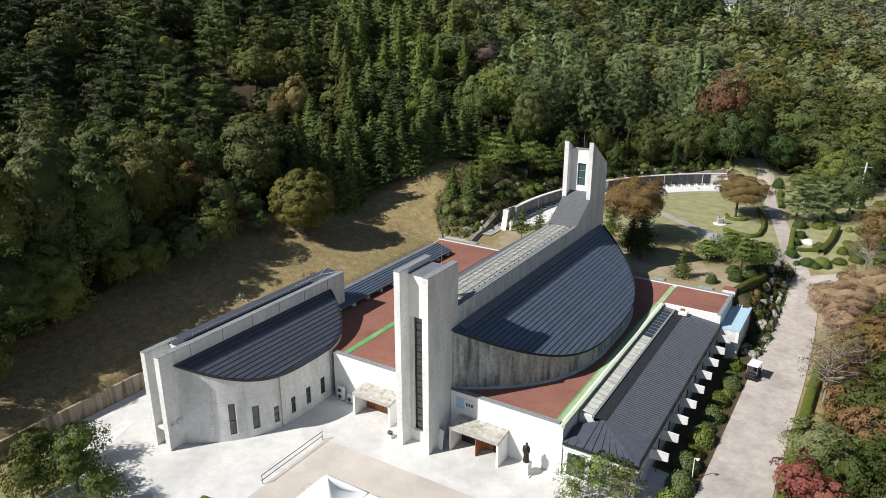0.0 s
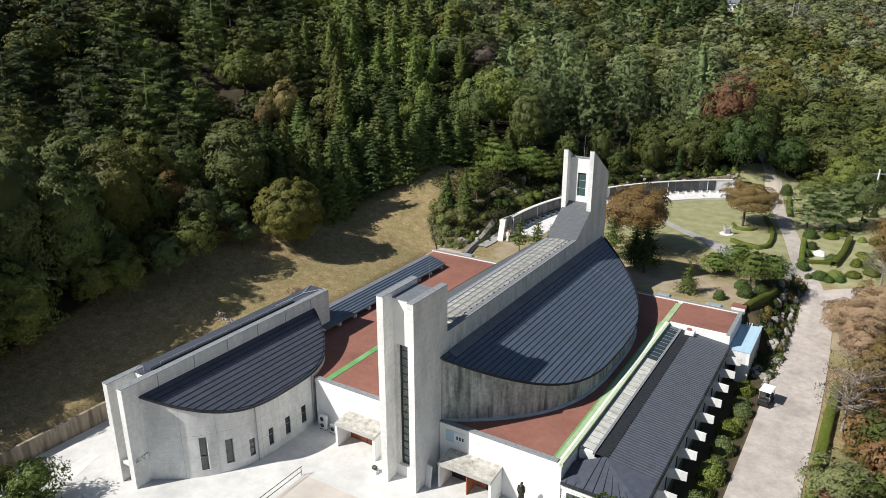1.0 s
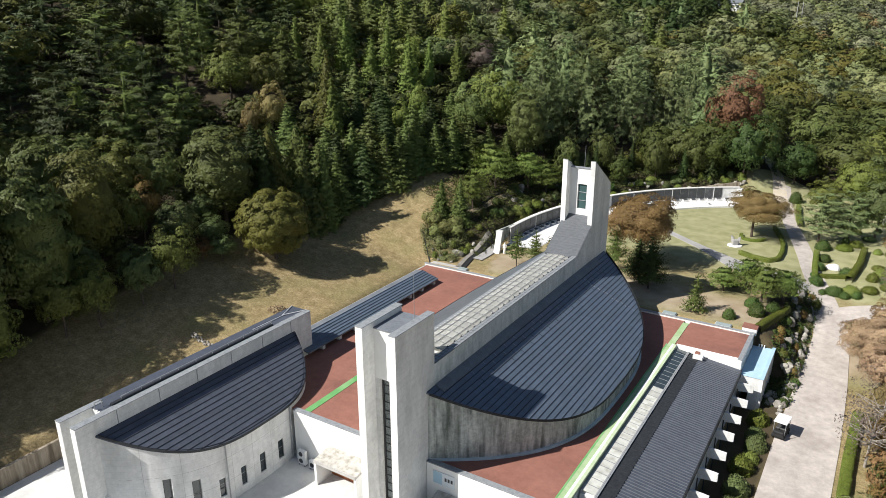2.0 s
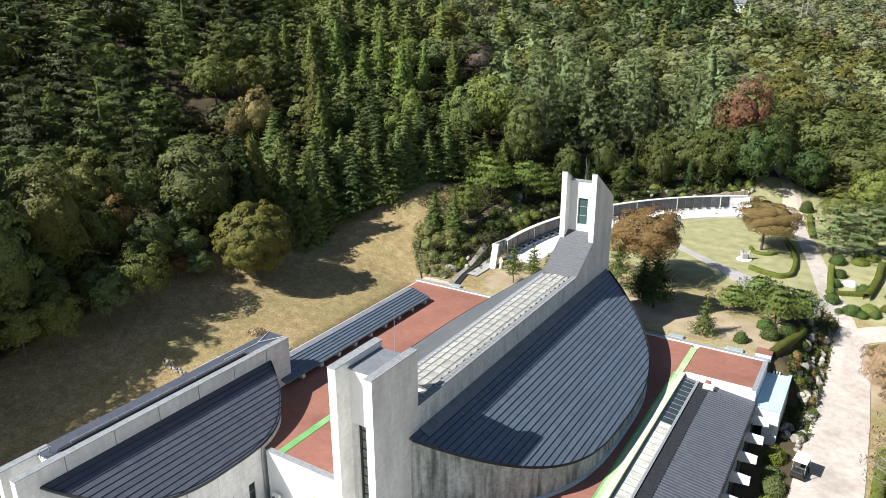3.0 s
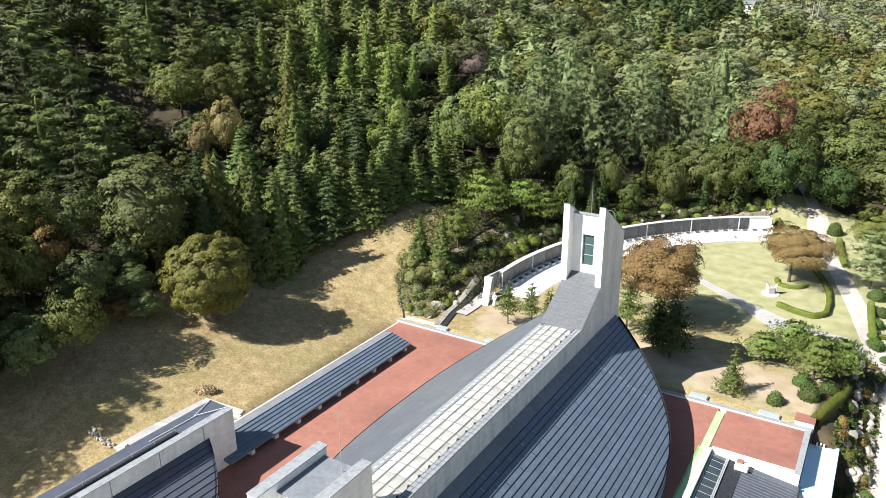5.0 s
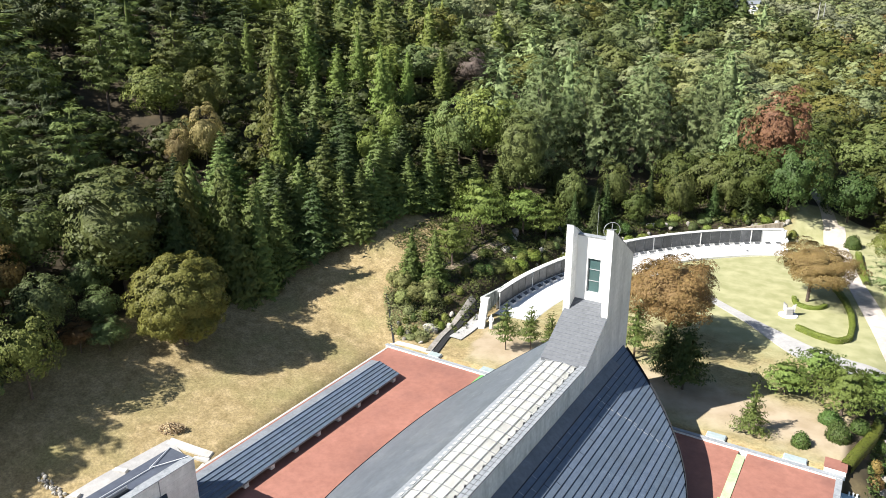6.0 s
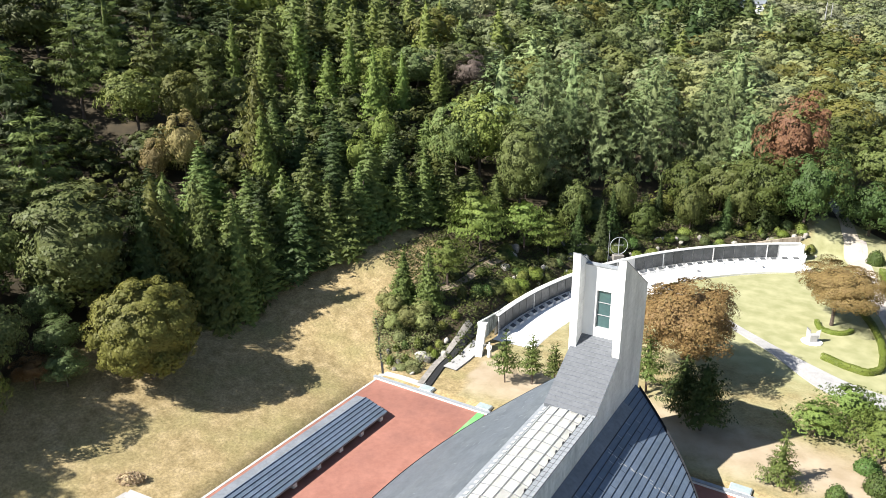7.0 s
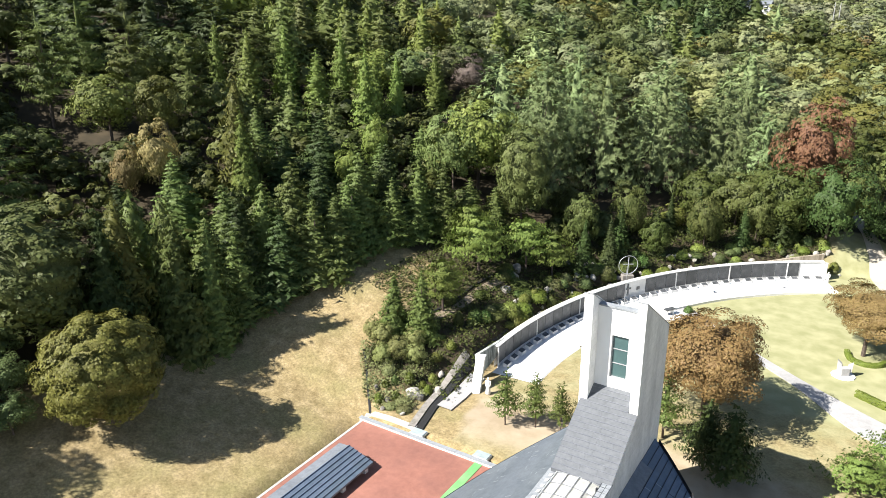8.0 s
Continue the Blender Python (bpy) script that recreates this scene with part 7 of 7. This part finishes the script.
def hedge(points, w, h, label):
    """A clipped hedge along a line, as one leafy band."""
    pts = []
    for a, b in zip(points, points[1:]):
        n = max(1, int(math.hypot(b[0] - a[0], b[1] - a[1]) / 0.3))
        pts += [(a[0] + (b[0] - a[0]) * i / n, a[1] + (b[1] - a[1]) * i / n) for i in range(n)]
    pts.append(points[-1])
    for _ in range(4):
        pts = [pts[0]] + [tuple((a[k] + 2 * b[k] + c[k]) / 4 for k in (0, 1)) for a, b, c in zip(pts, pts[1:], pts[2:])] + [pts[-1]]
    rows = []
    for i, p in enumerate(pts):
        a, b = pts[max(0, i - 1)], pts[min(len(pts) - 1, i + 1)]
        d = Vector((b[0] - a[0], b[1] - a[1])).normalized()
        z = float(land(*p))
        j = lambda: random.uniform(-0.04, 0.04)
        rows.append([(p[0] + d.y * w * s + j(), p[1] - d.x * w * s + j(), z + hh + (j() if hh > 0 else 0)) for s, hh in ((-0.5, -0.1), (-0.52, h * 0.8), (-0.4, h), (0, h * 1.03), (0.4, h), (0.52, h * 0.8), (0.5, -0.1))])
    R2 = np.array(rows)
    n, m, _ = R2.shape
    k = n * 60
    r = np.random.default_rng(n)
    i, jx = r.integers(0, n - 1, k), r.integers(0, m - 1, k)
    u, v = r.random((k, 1)), r.random((k, 1))
    P = (R2[i, jx] * (1 - u) + R2[i + 1, jx] * u) * (1 - v) + (R2[i, jx + 1] * (1 - u) + R2[i + 1, jx + 1] * u) * v
    nr = np.cross(R2[i + 1, jx] - R2[i, jx], R2[i, jx + 1] - R2[i, jx])
    nr = -nr / (np.linalg.norm(nr, axis=1, keepdims=True) + 1e-9) + r.normal(size=(k, 3)) * 0.4
    nr /= np.linalg.norm(nr, axis=1, keepdims=True)
    ids = np.arange(n * m).reshape(n, m)
    q = np.stack([ids[:-1, :-1], ids[:-1, 1:], ids[1:, 1:], ids[1:, :-1]], -1).reshape(-1, 4)
    F = np.concatenate([q[:, :3], q[:, [0, 2, 3]]])
    V, F = join([(R2.reshape(-1, 3), F), loose(tris(P, nr, unit(k, r), 0.07, r))])
    return tagged(link_mesh("hedge", mesh_np("hedge", V, F), HEDGE), label, "hedge")


hedge([(-20.4, 125.6), (-18.0, 124.3), (-15.9, 123.7), (-14.7, 125.2), (-14.6, 129), (-15.0, 133), (-16.0, 137.5), (-17.6, 142)], 0.62, 0.65, "low clipped hedge round the lawn's corner")
hedge([(-13.2, 97.6), (-12.4, 100.6), (-11.6, 103.8), (-11.0, 107.6)], 0.9, 0.8, "low clipped hedge along the bank's edge")
hedge([(-21.9, 135.6), (-21.5, 133.6), (-20.1, 132.8), (-18.6, 133.4), (-18.0, 134.8)], 0.55, 0.45, "low hedge ring round the golden-brown tree")
hedge([(-10.0, 132), (-9.6, 126), (-9.0, 120.4)], 0.8, 0.8, "low clipped hedge along the lane")
hedge([(-15.7, 159.0), (-15.0, 152.5), (-13.9, 145.5)], 0.8, 0.7, "low clipped hedge along the lane past the bend")
hedge([(-9.2, 123.3), (-7.4, 124.0), (-5.2, 124.8)], 0.6, 0.55, "low clipped hedge in front of the engraved stone")
hedge([(-3.6, 137.0), (-3.9, 130), (-4.9, 123.6)], 0.9, 0.9, "low clipped hedge behind the engraved stone")
hedge([(-1.9, 60), (-1.8, 72), (-1.7, 82), (-1.4, 91)], 1.0, 0.7, "long low hedge along the lane's far side")
hedge([(-46.5, 33.0), (-44, 33.7), (-41, 34.9)], 1.4, 0.8, "clipped hedge on the forecourt's edge")


def boulder(x, y, s, i, label, group):
    o = link_mesh("boulder", BOULDERS[i % 4], ROCK)
    o.matrix_world = Matrix.LocRotScale((x, y, float(land(x, y)) + s * 0.3), Euler((i * 0.7, i * 1.3, i * 2.1)), (s, s * 0.85, s * 0.9))
    tagged(o, label, "boulder", group)


R3 = random.Random(5)
for i in range(34):
    y = 87.5 + i * 0.72
    boulder(-8.75 - 0.02 * i + R3.uniform(-0.12, 0.12) + (max(0, y - 106) * -0.12), y, R3.uniform(0.2, 0.36), i, "pale edging stone along the lane", "lane edging stones")
for i in range(54):
    f = R3.random()
    y = 89 + 27 * f
    x = -8.2 - 0.2 * (f > 0.7) + R3.uniform(-3.0, 0.3) * (0.5 + 0.5 * R3.random())
    boulder(x, y, R3.uniform(0.3, 0.75), i, "pale boulder in the bank beside the lane", "bank boulders")
    if i % 2 == 0:
        shrub(x + R3.uniform(-0.9, 0.2), y + R3.uniform(-1, 1), R3.uniform(0.5, 0.9), R3.uniform(0.5, 1.0), (SHRUB, LEAF_RUST, SHRUB, LEAF_OLIVE)[i // 2 % 4], "shrub among the bank's boulders", "bank shrubs")
for i in range(100):
    a = 172 - 58 * R3.random()
    rr = ARC_R + 1.3 + 3.2 * R3.random() ** 1.4
    boulder(*arc(a, rr), R3.uniform(0.22, 0.6), i, "grey boulder on the bank behind the memorial wall", "rockery boulders")
for i in range(96):
    a = 176 - 62 * R3.random()
    rr = ARC_R + 1.2 + 5.0 * R3.random() ** 1.3
    shrub(*arc(a, rr), R3.uniform(0.5, 1.3), R3.uniform(0.5, 1.2), (HEDGE, LEAF_YELLOW, LEAF_YELLOW, LEAF_GREEN, LEAF_STRAW)[i % 5], "shrub on the rockery bank", "rockery shrubs")
for i, (x, y, w, h, mat) in enumerate(((-61.1, 99.7, 0.5, 1.0, HEDGE), (-61.6, 101.6, 0.45, 0.8, HEDGE), (-61.0, 102.4, 0.5, 0.9, SHRUB), (-59.9, 103.4, 0.55, 1.1, HEDGE), (-58.6, 104.0, 0.5, 1.0, HEDGE), (-57.7, 103.6, 0.5, 1.0, HEDGE), (-60.0, 101.0, 0.5, 0.7, LEAF_YELLOW),
                                      (-58.6, 100.5, 1.0, 0.7, LEAF_STRAW), (-57.9, 99.6, 0.9, 0.6, LEAF_STRAW), (-59.4, 99.4, 0.8, 0.5, LEAF_STRAW), (-62.4, 103.2, 0.8, 0.8, LEAF_STRAW), (-58.4, 105.6, 0.6, 0.9, LEAF_YELLOW), (-59.2, 107.4, 0.7, 0.8, LEAF_OLIVE), (-58.6, 109.6, 0.6, 0.8, LEAF_YELLOW))):
    shrub(x, y, w, h, mat, "small shrub in the corner rockery", "corner rockery shrubs")
for i, (x, y, w) in enumerate(((-58.9, 102.6, 0.75), (-57.9, 102.2, 0.7), (-58.5, 101.8, 0.6), (-56.9, 104.2, 0.5), (-60.4, 100.2, 0.35), (-57.6, 98.9, 0.3), (-59.8, 98.6, 0.3), (-62.2, 100.8, 0.35), (-58.0, 106.6, 0.45))):
    boulder(x, y, w, i, "pale boulder in the corner rockery", "corner rockery")
for i in range(70):
    a = 184 - 40 * R3.random()
    rr = ARC_R + 1.4 + 8.5 * R3.random()
    x, y = arc(a, rr)
    if y < 113:
        continue
    if i % 6 == 0:
        boulder(x, y, R3.uniform(0.4, 0.85), i, "grey boulder on the bank behind the memorial wall", "rockery boulders")
    else:
        shrub(x, y, R3.uniform(0.6, 1.5), R3.uniform(0.6, 1.6), (LEAF_MOSS, LEAF_DEEP, LEAF_OLIVE, SHRUB, LEAF_MOSS)[i % 5], "dark shrub on the steep bank", "bank growth")
for i in range(36):
    x, y = R3.uniform(-8.2, 5.5), R3.uniform(119, 160)
    if math.hypot(x + 7.2, y - 127.2) < 2.2 or x < -3.8 and y < 131 and i % 3:
        continue
    shrub(x, y, R3.uniform(0.6, 1.5), R3.uniform(0.6, 1.5), (LEAF_YELLOW, HEDGE, LEAF_GREEN, SHRUB, LEAF_OLIVE)[i % 5], "rounded shrub beyond the lane's bend", "shrubs beyond the bend")
# low growth along the wood's edge and on the bank
for i in range(60):
    y = R3.uniform(92, 168)
    x = float(forest_line(y)) + R3.uniform(-2.5, 1.6) * (1 if y < 163 else 1.5)
    if y < 128 and R3.random() < 0.7:
        continue
    tree("bushy", x, y + (1.5 if y > 150 else 0), R3.uniform(1.8, 3.6), (LEAF_DEEP, LEAF_OLIVE, LEAF_GREEN)[i % 3], "leafy bush at the wood's edge", "bush", "bushes at the wood's edge", name="bush")


def ground_cover(n, inside, size, mat, label, box4, seed):
    """Low leafy growth scattered on the land, as one mesh."""
    r = np.random.default_rng(seed)
    x, y = r.uniform(box4[0], box4[1], n), r.uniform(box4[2], box4[3], n)
    keep = inside(x, y)
    x, y = x[keep], y[keep]
    patch = np.sin(x * 1.1 + np.sin(y * 0.9) * 2) * np.sin(y * 1.3 + np.cos(x * 0.7) * 2)
    z = land(x, y) + r.uniform(0.0, 0.9, len(x)) * np.clip(patch + 0.5, 0.1, 1.5)
    nr = r.normal(size=(len(x), 3)) * 0.6 + np.array([0, 0, 0.8])
    nr /= np.linalg.norm(nr, axis=1, keepdims=True)
    V, F = loose(tris(np.stack([x, y, z], 1), nr, unit(len(x), r), size, r))
    tagged(link_mesh("ground_cover", mesh_np("ground_cover", V, F), mat), label, "undergrowth", kind="stuff")


def on_bank(x, y):
    r = np.hypot(x - ARC_X, y - ARC_Y) - ARC_R
    return (r > 0.9) & ((x < -27) | (y < 140)) & (x > forest_line(y) - 4) & ((x > -66) | (y > 112)) & (r < 18)


ground_cover(90000, on_bank, 0.22, LEAF_DEEP, "dark low growth covering the bank", (-72, -14, 103, 172), 3)
ground_cover(24000, on_bank, 0.2, LEAF_MOSS, "olive low growth covering the bank", (-72, -14, 103, 172), 4)
ground_cover(7000, lambda x, y: (y > 98.5 + 0.35 * np.abs(x + 60)) & (x + 67 > 0.9 * np.maximum(0, 104 - y)), 0.16, LEAF_STRAW, "dry grass over the corner rockery", (-67, -57.4, 98, 107), 6)
ground_cover(9000, lambda x, y: (np.abs(x + 10.6 - 0.01 * y) < 1.9) & (y > 89), 0.2, SHRUB, "dark creeping growth on the lane's bank", (-14, -7, 88, 117), 5)

# ---- the wood ----
LODS = {"fir": [fir(500 + i, 13, 3.2, boughs=95, sprays=4, size=1.9, power=0.9) for i in range(3)], "larch": [fir(510 + i, 17, 3.8, boughs=95, sprays=4, size=1.9, droop=0.15, power=0.75) for i in range(2)],
        "pine": [plumed(520 + i, 15, 5.4, boughs=80, plumes=2, needles=9, size=0.95) for i in range(4)],
        "hillpine": [plumed(530 + i, 16, 5.6, boughs=38, plumes=4, needles=9, size=1.05, low=0.22, power=0.5, rise=0.25, uneven=0.34, flat=0.3, heart=0.12, fan=0.6, inner=0.35, spread=0.2) for i in range(3)],
        "broad": [broadleaf(540 + i, 10, 4.6, clumps=46, leaves=32, size=0.44, heart=0.56) for i in range(4)]}
FARS = {"fir": [fir(600 + i, 13, 3.2, boughs=48, sprays=3, size=2.6) for i in range(2)], "larch": [fir(610 + i, 17, 3.8, boughs=48, sprays=3, size=2.6, droop=0.15, power=0.75) for i in range(2)],
        "pine": [plumed(620 + i, 15, 5.2, boughs=46, plumes=2, needles=6, size=1.35, heart=0.42) for i in range(3)],
        "hillpine": [plumed(630 + i, 16, 5.6, boughs=36, plumes=2, needles=7, size=1.4, low=0.22, power=0.5, rise=0.25, uneven=0.34, flat=0.35, heart=0.15, fan=0.6, inner=0.45, spread=0.2) for i in range(2)],
        "broad": [broadleaf(640 + i, 10, 4.8, clumps=26, leaves=14, size=0.78, heart=0.6) for i in range(3)]}
SIZE = {"fir": 13.0, "larch": 17.0, "pine": 15.0, "hillpine": 16.0, "broad": 10.0}


def wood_kind(x, y, r):
    """What grows where: firs above the meadow, pines behind the memorial, old wood darkened for shade up the western
    hill, broadleaf paled for haze far off.
    """
    u = r.random()
    v = min(0.999, max(0.0, 0.5 + 0.42 * math.sin(x * 0.052 + 1.7 * math.sin(y * 0.031)) * math.sin(y * 0.047 + 1.2 * math.sin(x * 0.04)) + 0.45 * (r.random() - 0.5)))
    if y < 92 and x > -104:
        # leaves darkened for shade; southern trees out of view made taller to cast it
        return ("broad", (LEAF_OLIVE, LEAF_DEEP, LEAF_DEEP, LEAF_DEEP)[int(u * 3.99)], r.uniform(8.5, 14) + (3 if y < 40 else 0))
    if 92 <= y < 142 and -104 < x < -60:
        if u < 0.9:
            return ("fir", NEEDLE if u < 0.4 else NEEDLE_FRESH, r.uniform(7, 11))
        return ("broad", LEAF_YELLOW if u < 0.94 else LEAF_OLIVE, r.uniform(8, 11))
    if x <= -100 and y < 150:
        # tones darkened for a slope that faces away from the sun
        if u < 0.7:
            return ("hillpine", NEEDLE_DEEP if u < 0.5 else NEEDLE_MID, r.uniform(13, 18))
        if u < 0.84:
            return ("fir", NEEDLE, r.uniform(13, 20))
        return ("broad", (LEAF_DEEP, LEAF_OLIVE)[int(u * 50) % 2], r.uniform(10, 14))
    if x <= -100 and y < 200:
        if u < 0.3:
            return ("larch", NEEDLE_LIGHT if u < 0.2 else NEEDLE_MID, r.uniform(12, 17))
        if u < 0.75:
            return ("pine", NEEDLE_PINE if u < 0.6 else NEEDLE_DEEP, r.uniform(13, 19))
        return ("broad", (LEAF_YELLOW, LEAF_OLIVE, LEAF_GREEN)[int(u * 50) % 3], r.uniform(10, 15))
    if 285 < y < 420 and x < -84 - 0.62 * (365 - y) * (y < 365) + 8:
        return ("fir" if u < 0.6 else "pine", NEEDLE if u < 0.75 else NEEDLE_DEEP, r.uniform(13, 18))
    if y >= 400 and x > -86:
        # crowns paled for haze at the greatest distance
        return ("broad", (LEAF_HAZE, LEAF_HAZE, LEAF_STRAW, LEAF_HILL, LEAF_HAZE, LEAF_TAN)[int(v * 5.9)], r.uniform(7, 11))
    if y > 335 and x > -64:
        # dark mix put in for a hillside in shade
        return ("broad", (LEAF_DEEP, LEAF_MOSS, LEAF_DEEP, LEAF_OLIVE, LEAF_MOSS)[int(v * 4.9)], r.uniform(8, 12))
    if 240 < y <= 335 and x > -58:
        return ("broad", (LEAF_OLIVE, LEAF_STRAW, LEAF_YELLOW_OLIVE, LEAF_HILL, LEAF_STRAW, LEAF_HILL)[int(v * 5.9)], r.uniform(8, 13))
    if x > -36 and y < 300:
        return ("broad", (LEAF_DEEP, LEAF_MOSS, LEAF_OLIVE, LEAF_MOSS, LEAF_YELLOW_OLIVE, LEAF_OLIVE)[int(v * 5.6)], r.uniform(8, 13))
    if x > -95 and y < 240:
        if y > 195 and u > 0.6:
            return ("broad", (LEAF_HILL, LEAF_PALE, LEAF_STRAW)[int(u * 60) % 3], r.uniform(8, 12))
        if u < 0.9:
            return ("pine", NEEDLE_PINE, r.uniform(14, 21))
        return ("broad", (LEAF_GREEN, LEAF_OLIVE, LEAF_MOSS)[int(u * 60) % 3], r.uniform(9, 13))
    if u < 0.24:
        return ("pine", NEEDLE_PINE, r.uniform(12, 18))
    if u < 0.34:
        return ("fir", NEEDLE if u < 0.3 else NEEDLE_MID, r.uniform(13, 18))
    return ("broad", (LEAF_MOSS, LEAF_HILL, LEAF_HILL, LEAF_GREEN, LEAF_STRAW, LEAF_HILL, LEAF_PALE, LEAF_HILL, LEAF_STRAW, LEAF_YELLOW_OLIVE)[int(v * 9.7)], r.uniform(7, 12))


def in_view(x, y):
    """Keeps to the wedge of land that the flight looks over, widened close by for unseen trees that cast shade into it.
    """
    dx, dy = x + 8, y - 18
    a = math.degrees(math.atan2(-dx, dy))
    return -7 < a < (74 if math.hypot(dx, dy) > 110 else 112)


def in_sight(x, y):
    """False on the hills' far side, where a thin cover is enough."""
    return x > np.interp(y, (0, 130, 190, 350, 540), (-170, -168, -140, -122, -84))


def in_hollow(x, y):
    """The shaded open floor under the trees beside the meadow and below the old pines."""
    return -97 < x < -82 and 45 < y < 77 or math.hypot(x + 98, y - 91) < 7


LABELS = {"fir": "conical conifer in the wood", "larch": "tall slender larch in the wood", "hillpine": "old pine with level shelves of needles in the wood", "pine": "tall layered pine in the wood", "broad": "leafy broadleaf tree in the wood"}
rw = np.random.default_rng(11)
WIDTH = {"fir": 1.9, "larch": 1.5, "pine": 1.12, "hillpine": 1.2, "broad": 1.08}
RADIUS = {"fir": 3.0 / 13, "larch": 3.2 / 17, "pine": 5.4 / 15, "hillpine": 5.6 / 16, "broad": 4.6 / 10}
CLEARINGS = ((-96.0, 156.0, 5.0), (-107.0, 160.0, 4.0))
spots = []
taken = list(planted)
y = -6.0
while y < 780:
    x = 30.0
    while x > -620:
        far = math.hypot(x + 20, y - 30)
        step = 4.2 if far < 330 else 8.6 if far < 560 else 16.0
        px, py = x + rw.uniform(-0.5, 0.5) * step, y + rw.uniform(-0.5, 0.5) * step
        x -= step
        if far > 830 or (abs(px + 84) < 10 and 392 < py < 440) or not in_view(px, py) or float(forest_mask(px + (6 if py < 92 else 0), py)) < 0.75:
            continue
        if not in_sight(px, py) and rw.random() > 0.3:
            continue
        kind, mat, h = wood_kind(px, py, rw)
        rad = RADIUS[kind] * h * WIDTH[kind]
        if far < 330:
            if any(math.hypot(px - cx, py - cy) < cr for cx, cy, cr in CLEARINGS) or in_hollow(px, py):
                continue
            near = np.array(taken)
            if np.any(np.hypot(near[:, 0] - px, near[:, 1] - py) < (0.96 if kind == "pine" else 0.74) * (near[:, 2] + rad)):
                continue
            taken.append((px, py, rad))
        spots.append((far + (300 if math.degrees(math.atan2(-px - 8, py - 18)) > 74 or not in_sight(px, py) else 0), px, py, kind, mat, h))
    y += 4.2 if y < 340 else 8.6 if y < 560 else 16.0
# small dark trees fill the gaps, their colour standing in for black shade there
for k in range(9000):
    px, py = rw.uniform(-175, -10), rw.uniform(40, 235)
    if float(forest_mask(px + (7 if py < 92 else 1.5), py)) < 0.75 or not in_view(px, py) or not in_sight(px, py):
        continue
    if in_hollow(px, py) or px > -92 and py > 146 and rw.random() < 0.85:
        continue
    h = rw.uniform(4.0, 7.5)
    rad = 0.36 * h
    near = np.array(taken)
    if np.any(np.hypot(near[:, 0] - px, near[:, 1] - py) < 0.6 * near[:, 2] + 0.9 * rad):
        continue
    taken.append((px, py, rad))
    spots.append((280.0, px, py, "broad", (LEAF_DEEP, LEAF_DEEP, LEAF_MOSS)[k % 3], h))
spots.sort(key=lambda s: s[0])
NEAR = max(0, 298 - sum(1 for o in bpy.data.objects if o.name.split(".")[0] == "tree"))
stock = {}
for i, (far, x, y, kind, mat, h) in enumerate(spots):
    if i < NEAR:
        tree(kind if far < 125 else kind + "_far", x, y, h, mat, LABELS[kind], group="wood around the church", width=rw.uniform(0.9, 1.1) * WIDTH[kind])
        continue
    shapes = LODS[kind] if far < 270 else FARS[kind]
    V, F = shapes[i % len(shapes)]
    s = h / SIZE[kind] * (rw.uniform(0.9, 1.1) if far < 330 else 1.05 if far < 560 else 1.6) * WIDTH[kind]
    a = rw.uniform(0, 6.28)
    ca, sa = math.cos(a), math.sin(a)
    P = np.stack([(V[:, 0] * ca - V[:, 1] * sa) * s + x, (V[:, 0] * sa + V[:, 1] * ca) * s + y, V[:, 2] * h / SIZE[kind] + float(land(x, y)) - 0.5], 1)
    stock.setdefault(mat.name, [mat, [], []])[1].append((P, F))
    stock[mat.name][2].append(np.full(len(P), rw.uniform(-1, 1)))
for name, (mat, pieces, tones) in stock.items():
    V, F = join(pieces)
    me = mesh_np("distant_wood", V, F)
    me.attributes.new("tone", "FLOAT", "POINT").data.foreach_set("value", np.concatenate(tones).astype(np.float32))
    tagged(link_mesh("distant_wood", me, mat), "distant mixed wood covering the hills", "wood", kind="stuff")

# street lamp post with cross arm past the bend
pole = thing("utility_pole", "pale concrete pole with a cross arm beside the wood", "pole")
pz = float(land(-1.5, 153))
part("shaft", rod((-1.5, 153, pz - 0.5), (-1.2, 153, pz + 9.0), 0.22, 0.13, 10), WHITE_STONE, pole)
part("cross_arm", rod((-2.2, 153, pz + 8.0), (-0.2, 153, pz + 8.2), 0.07), STEEL, pole)
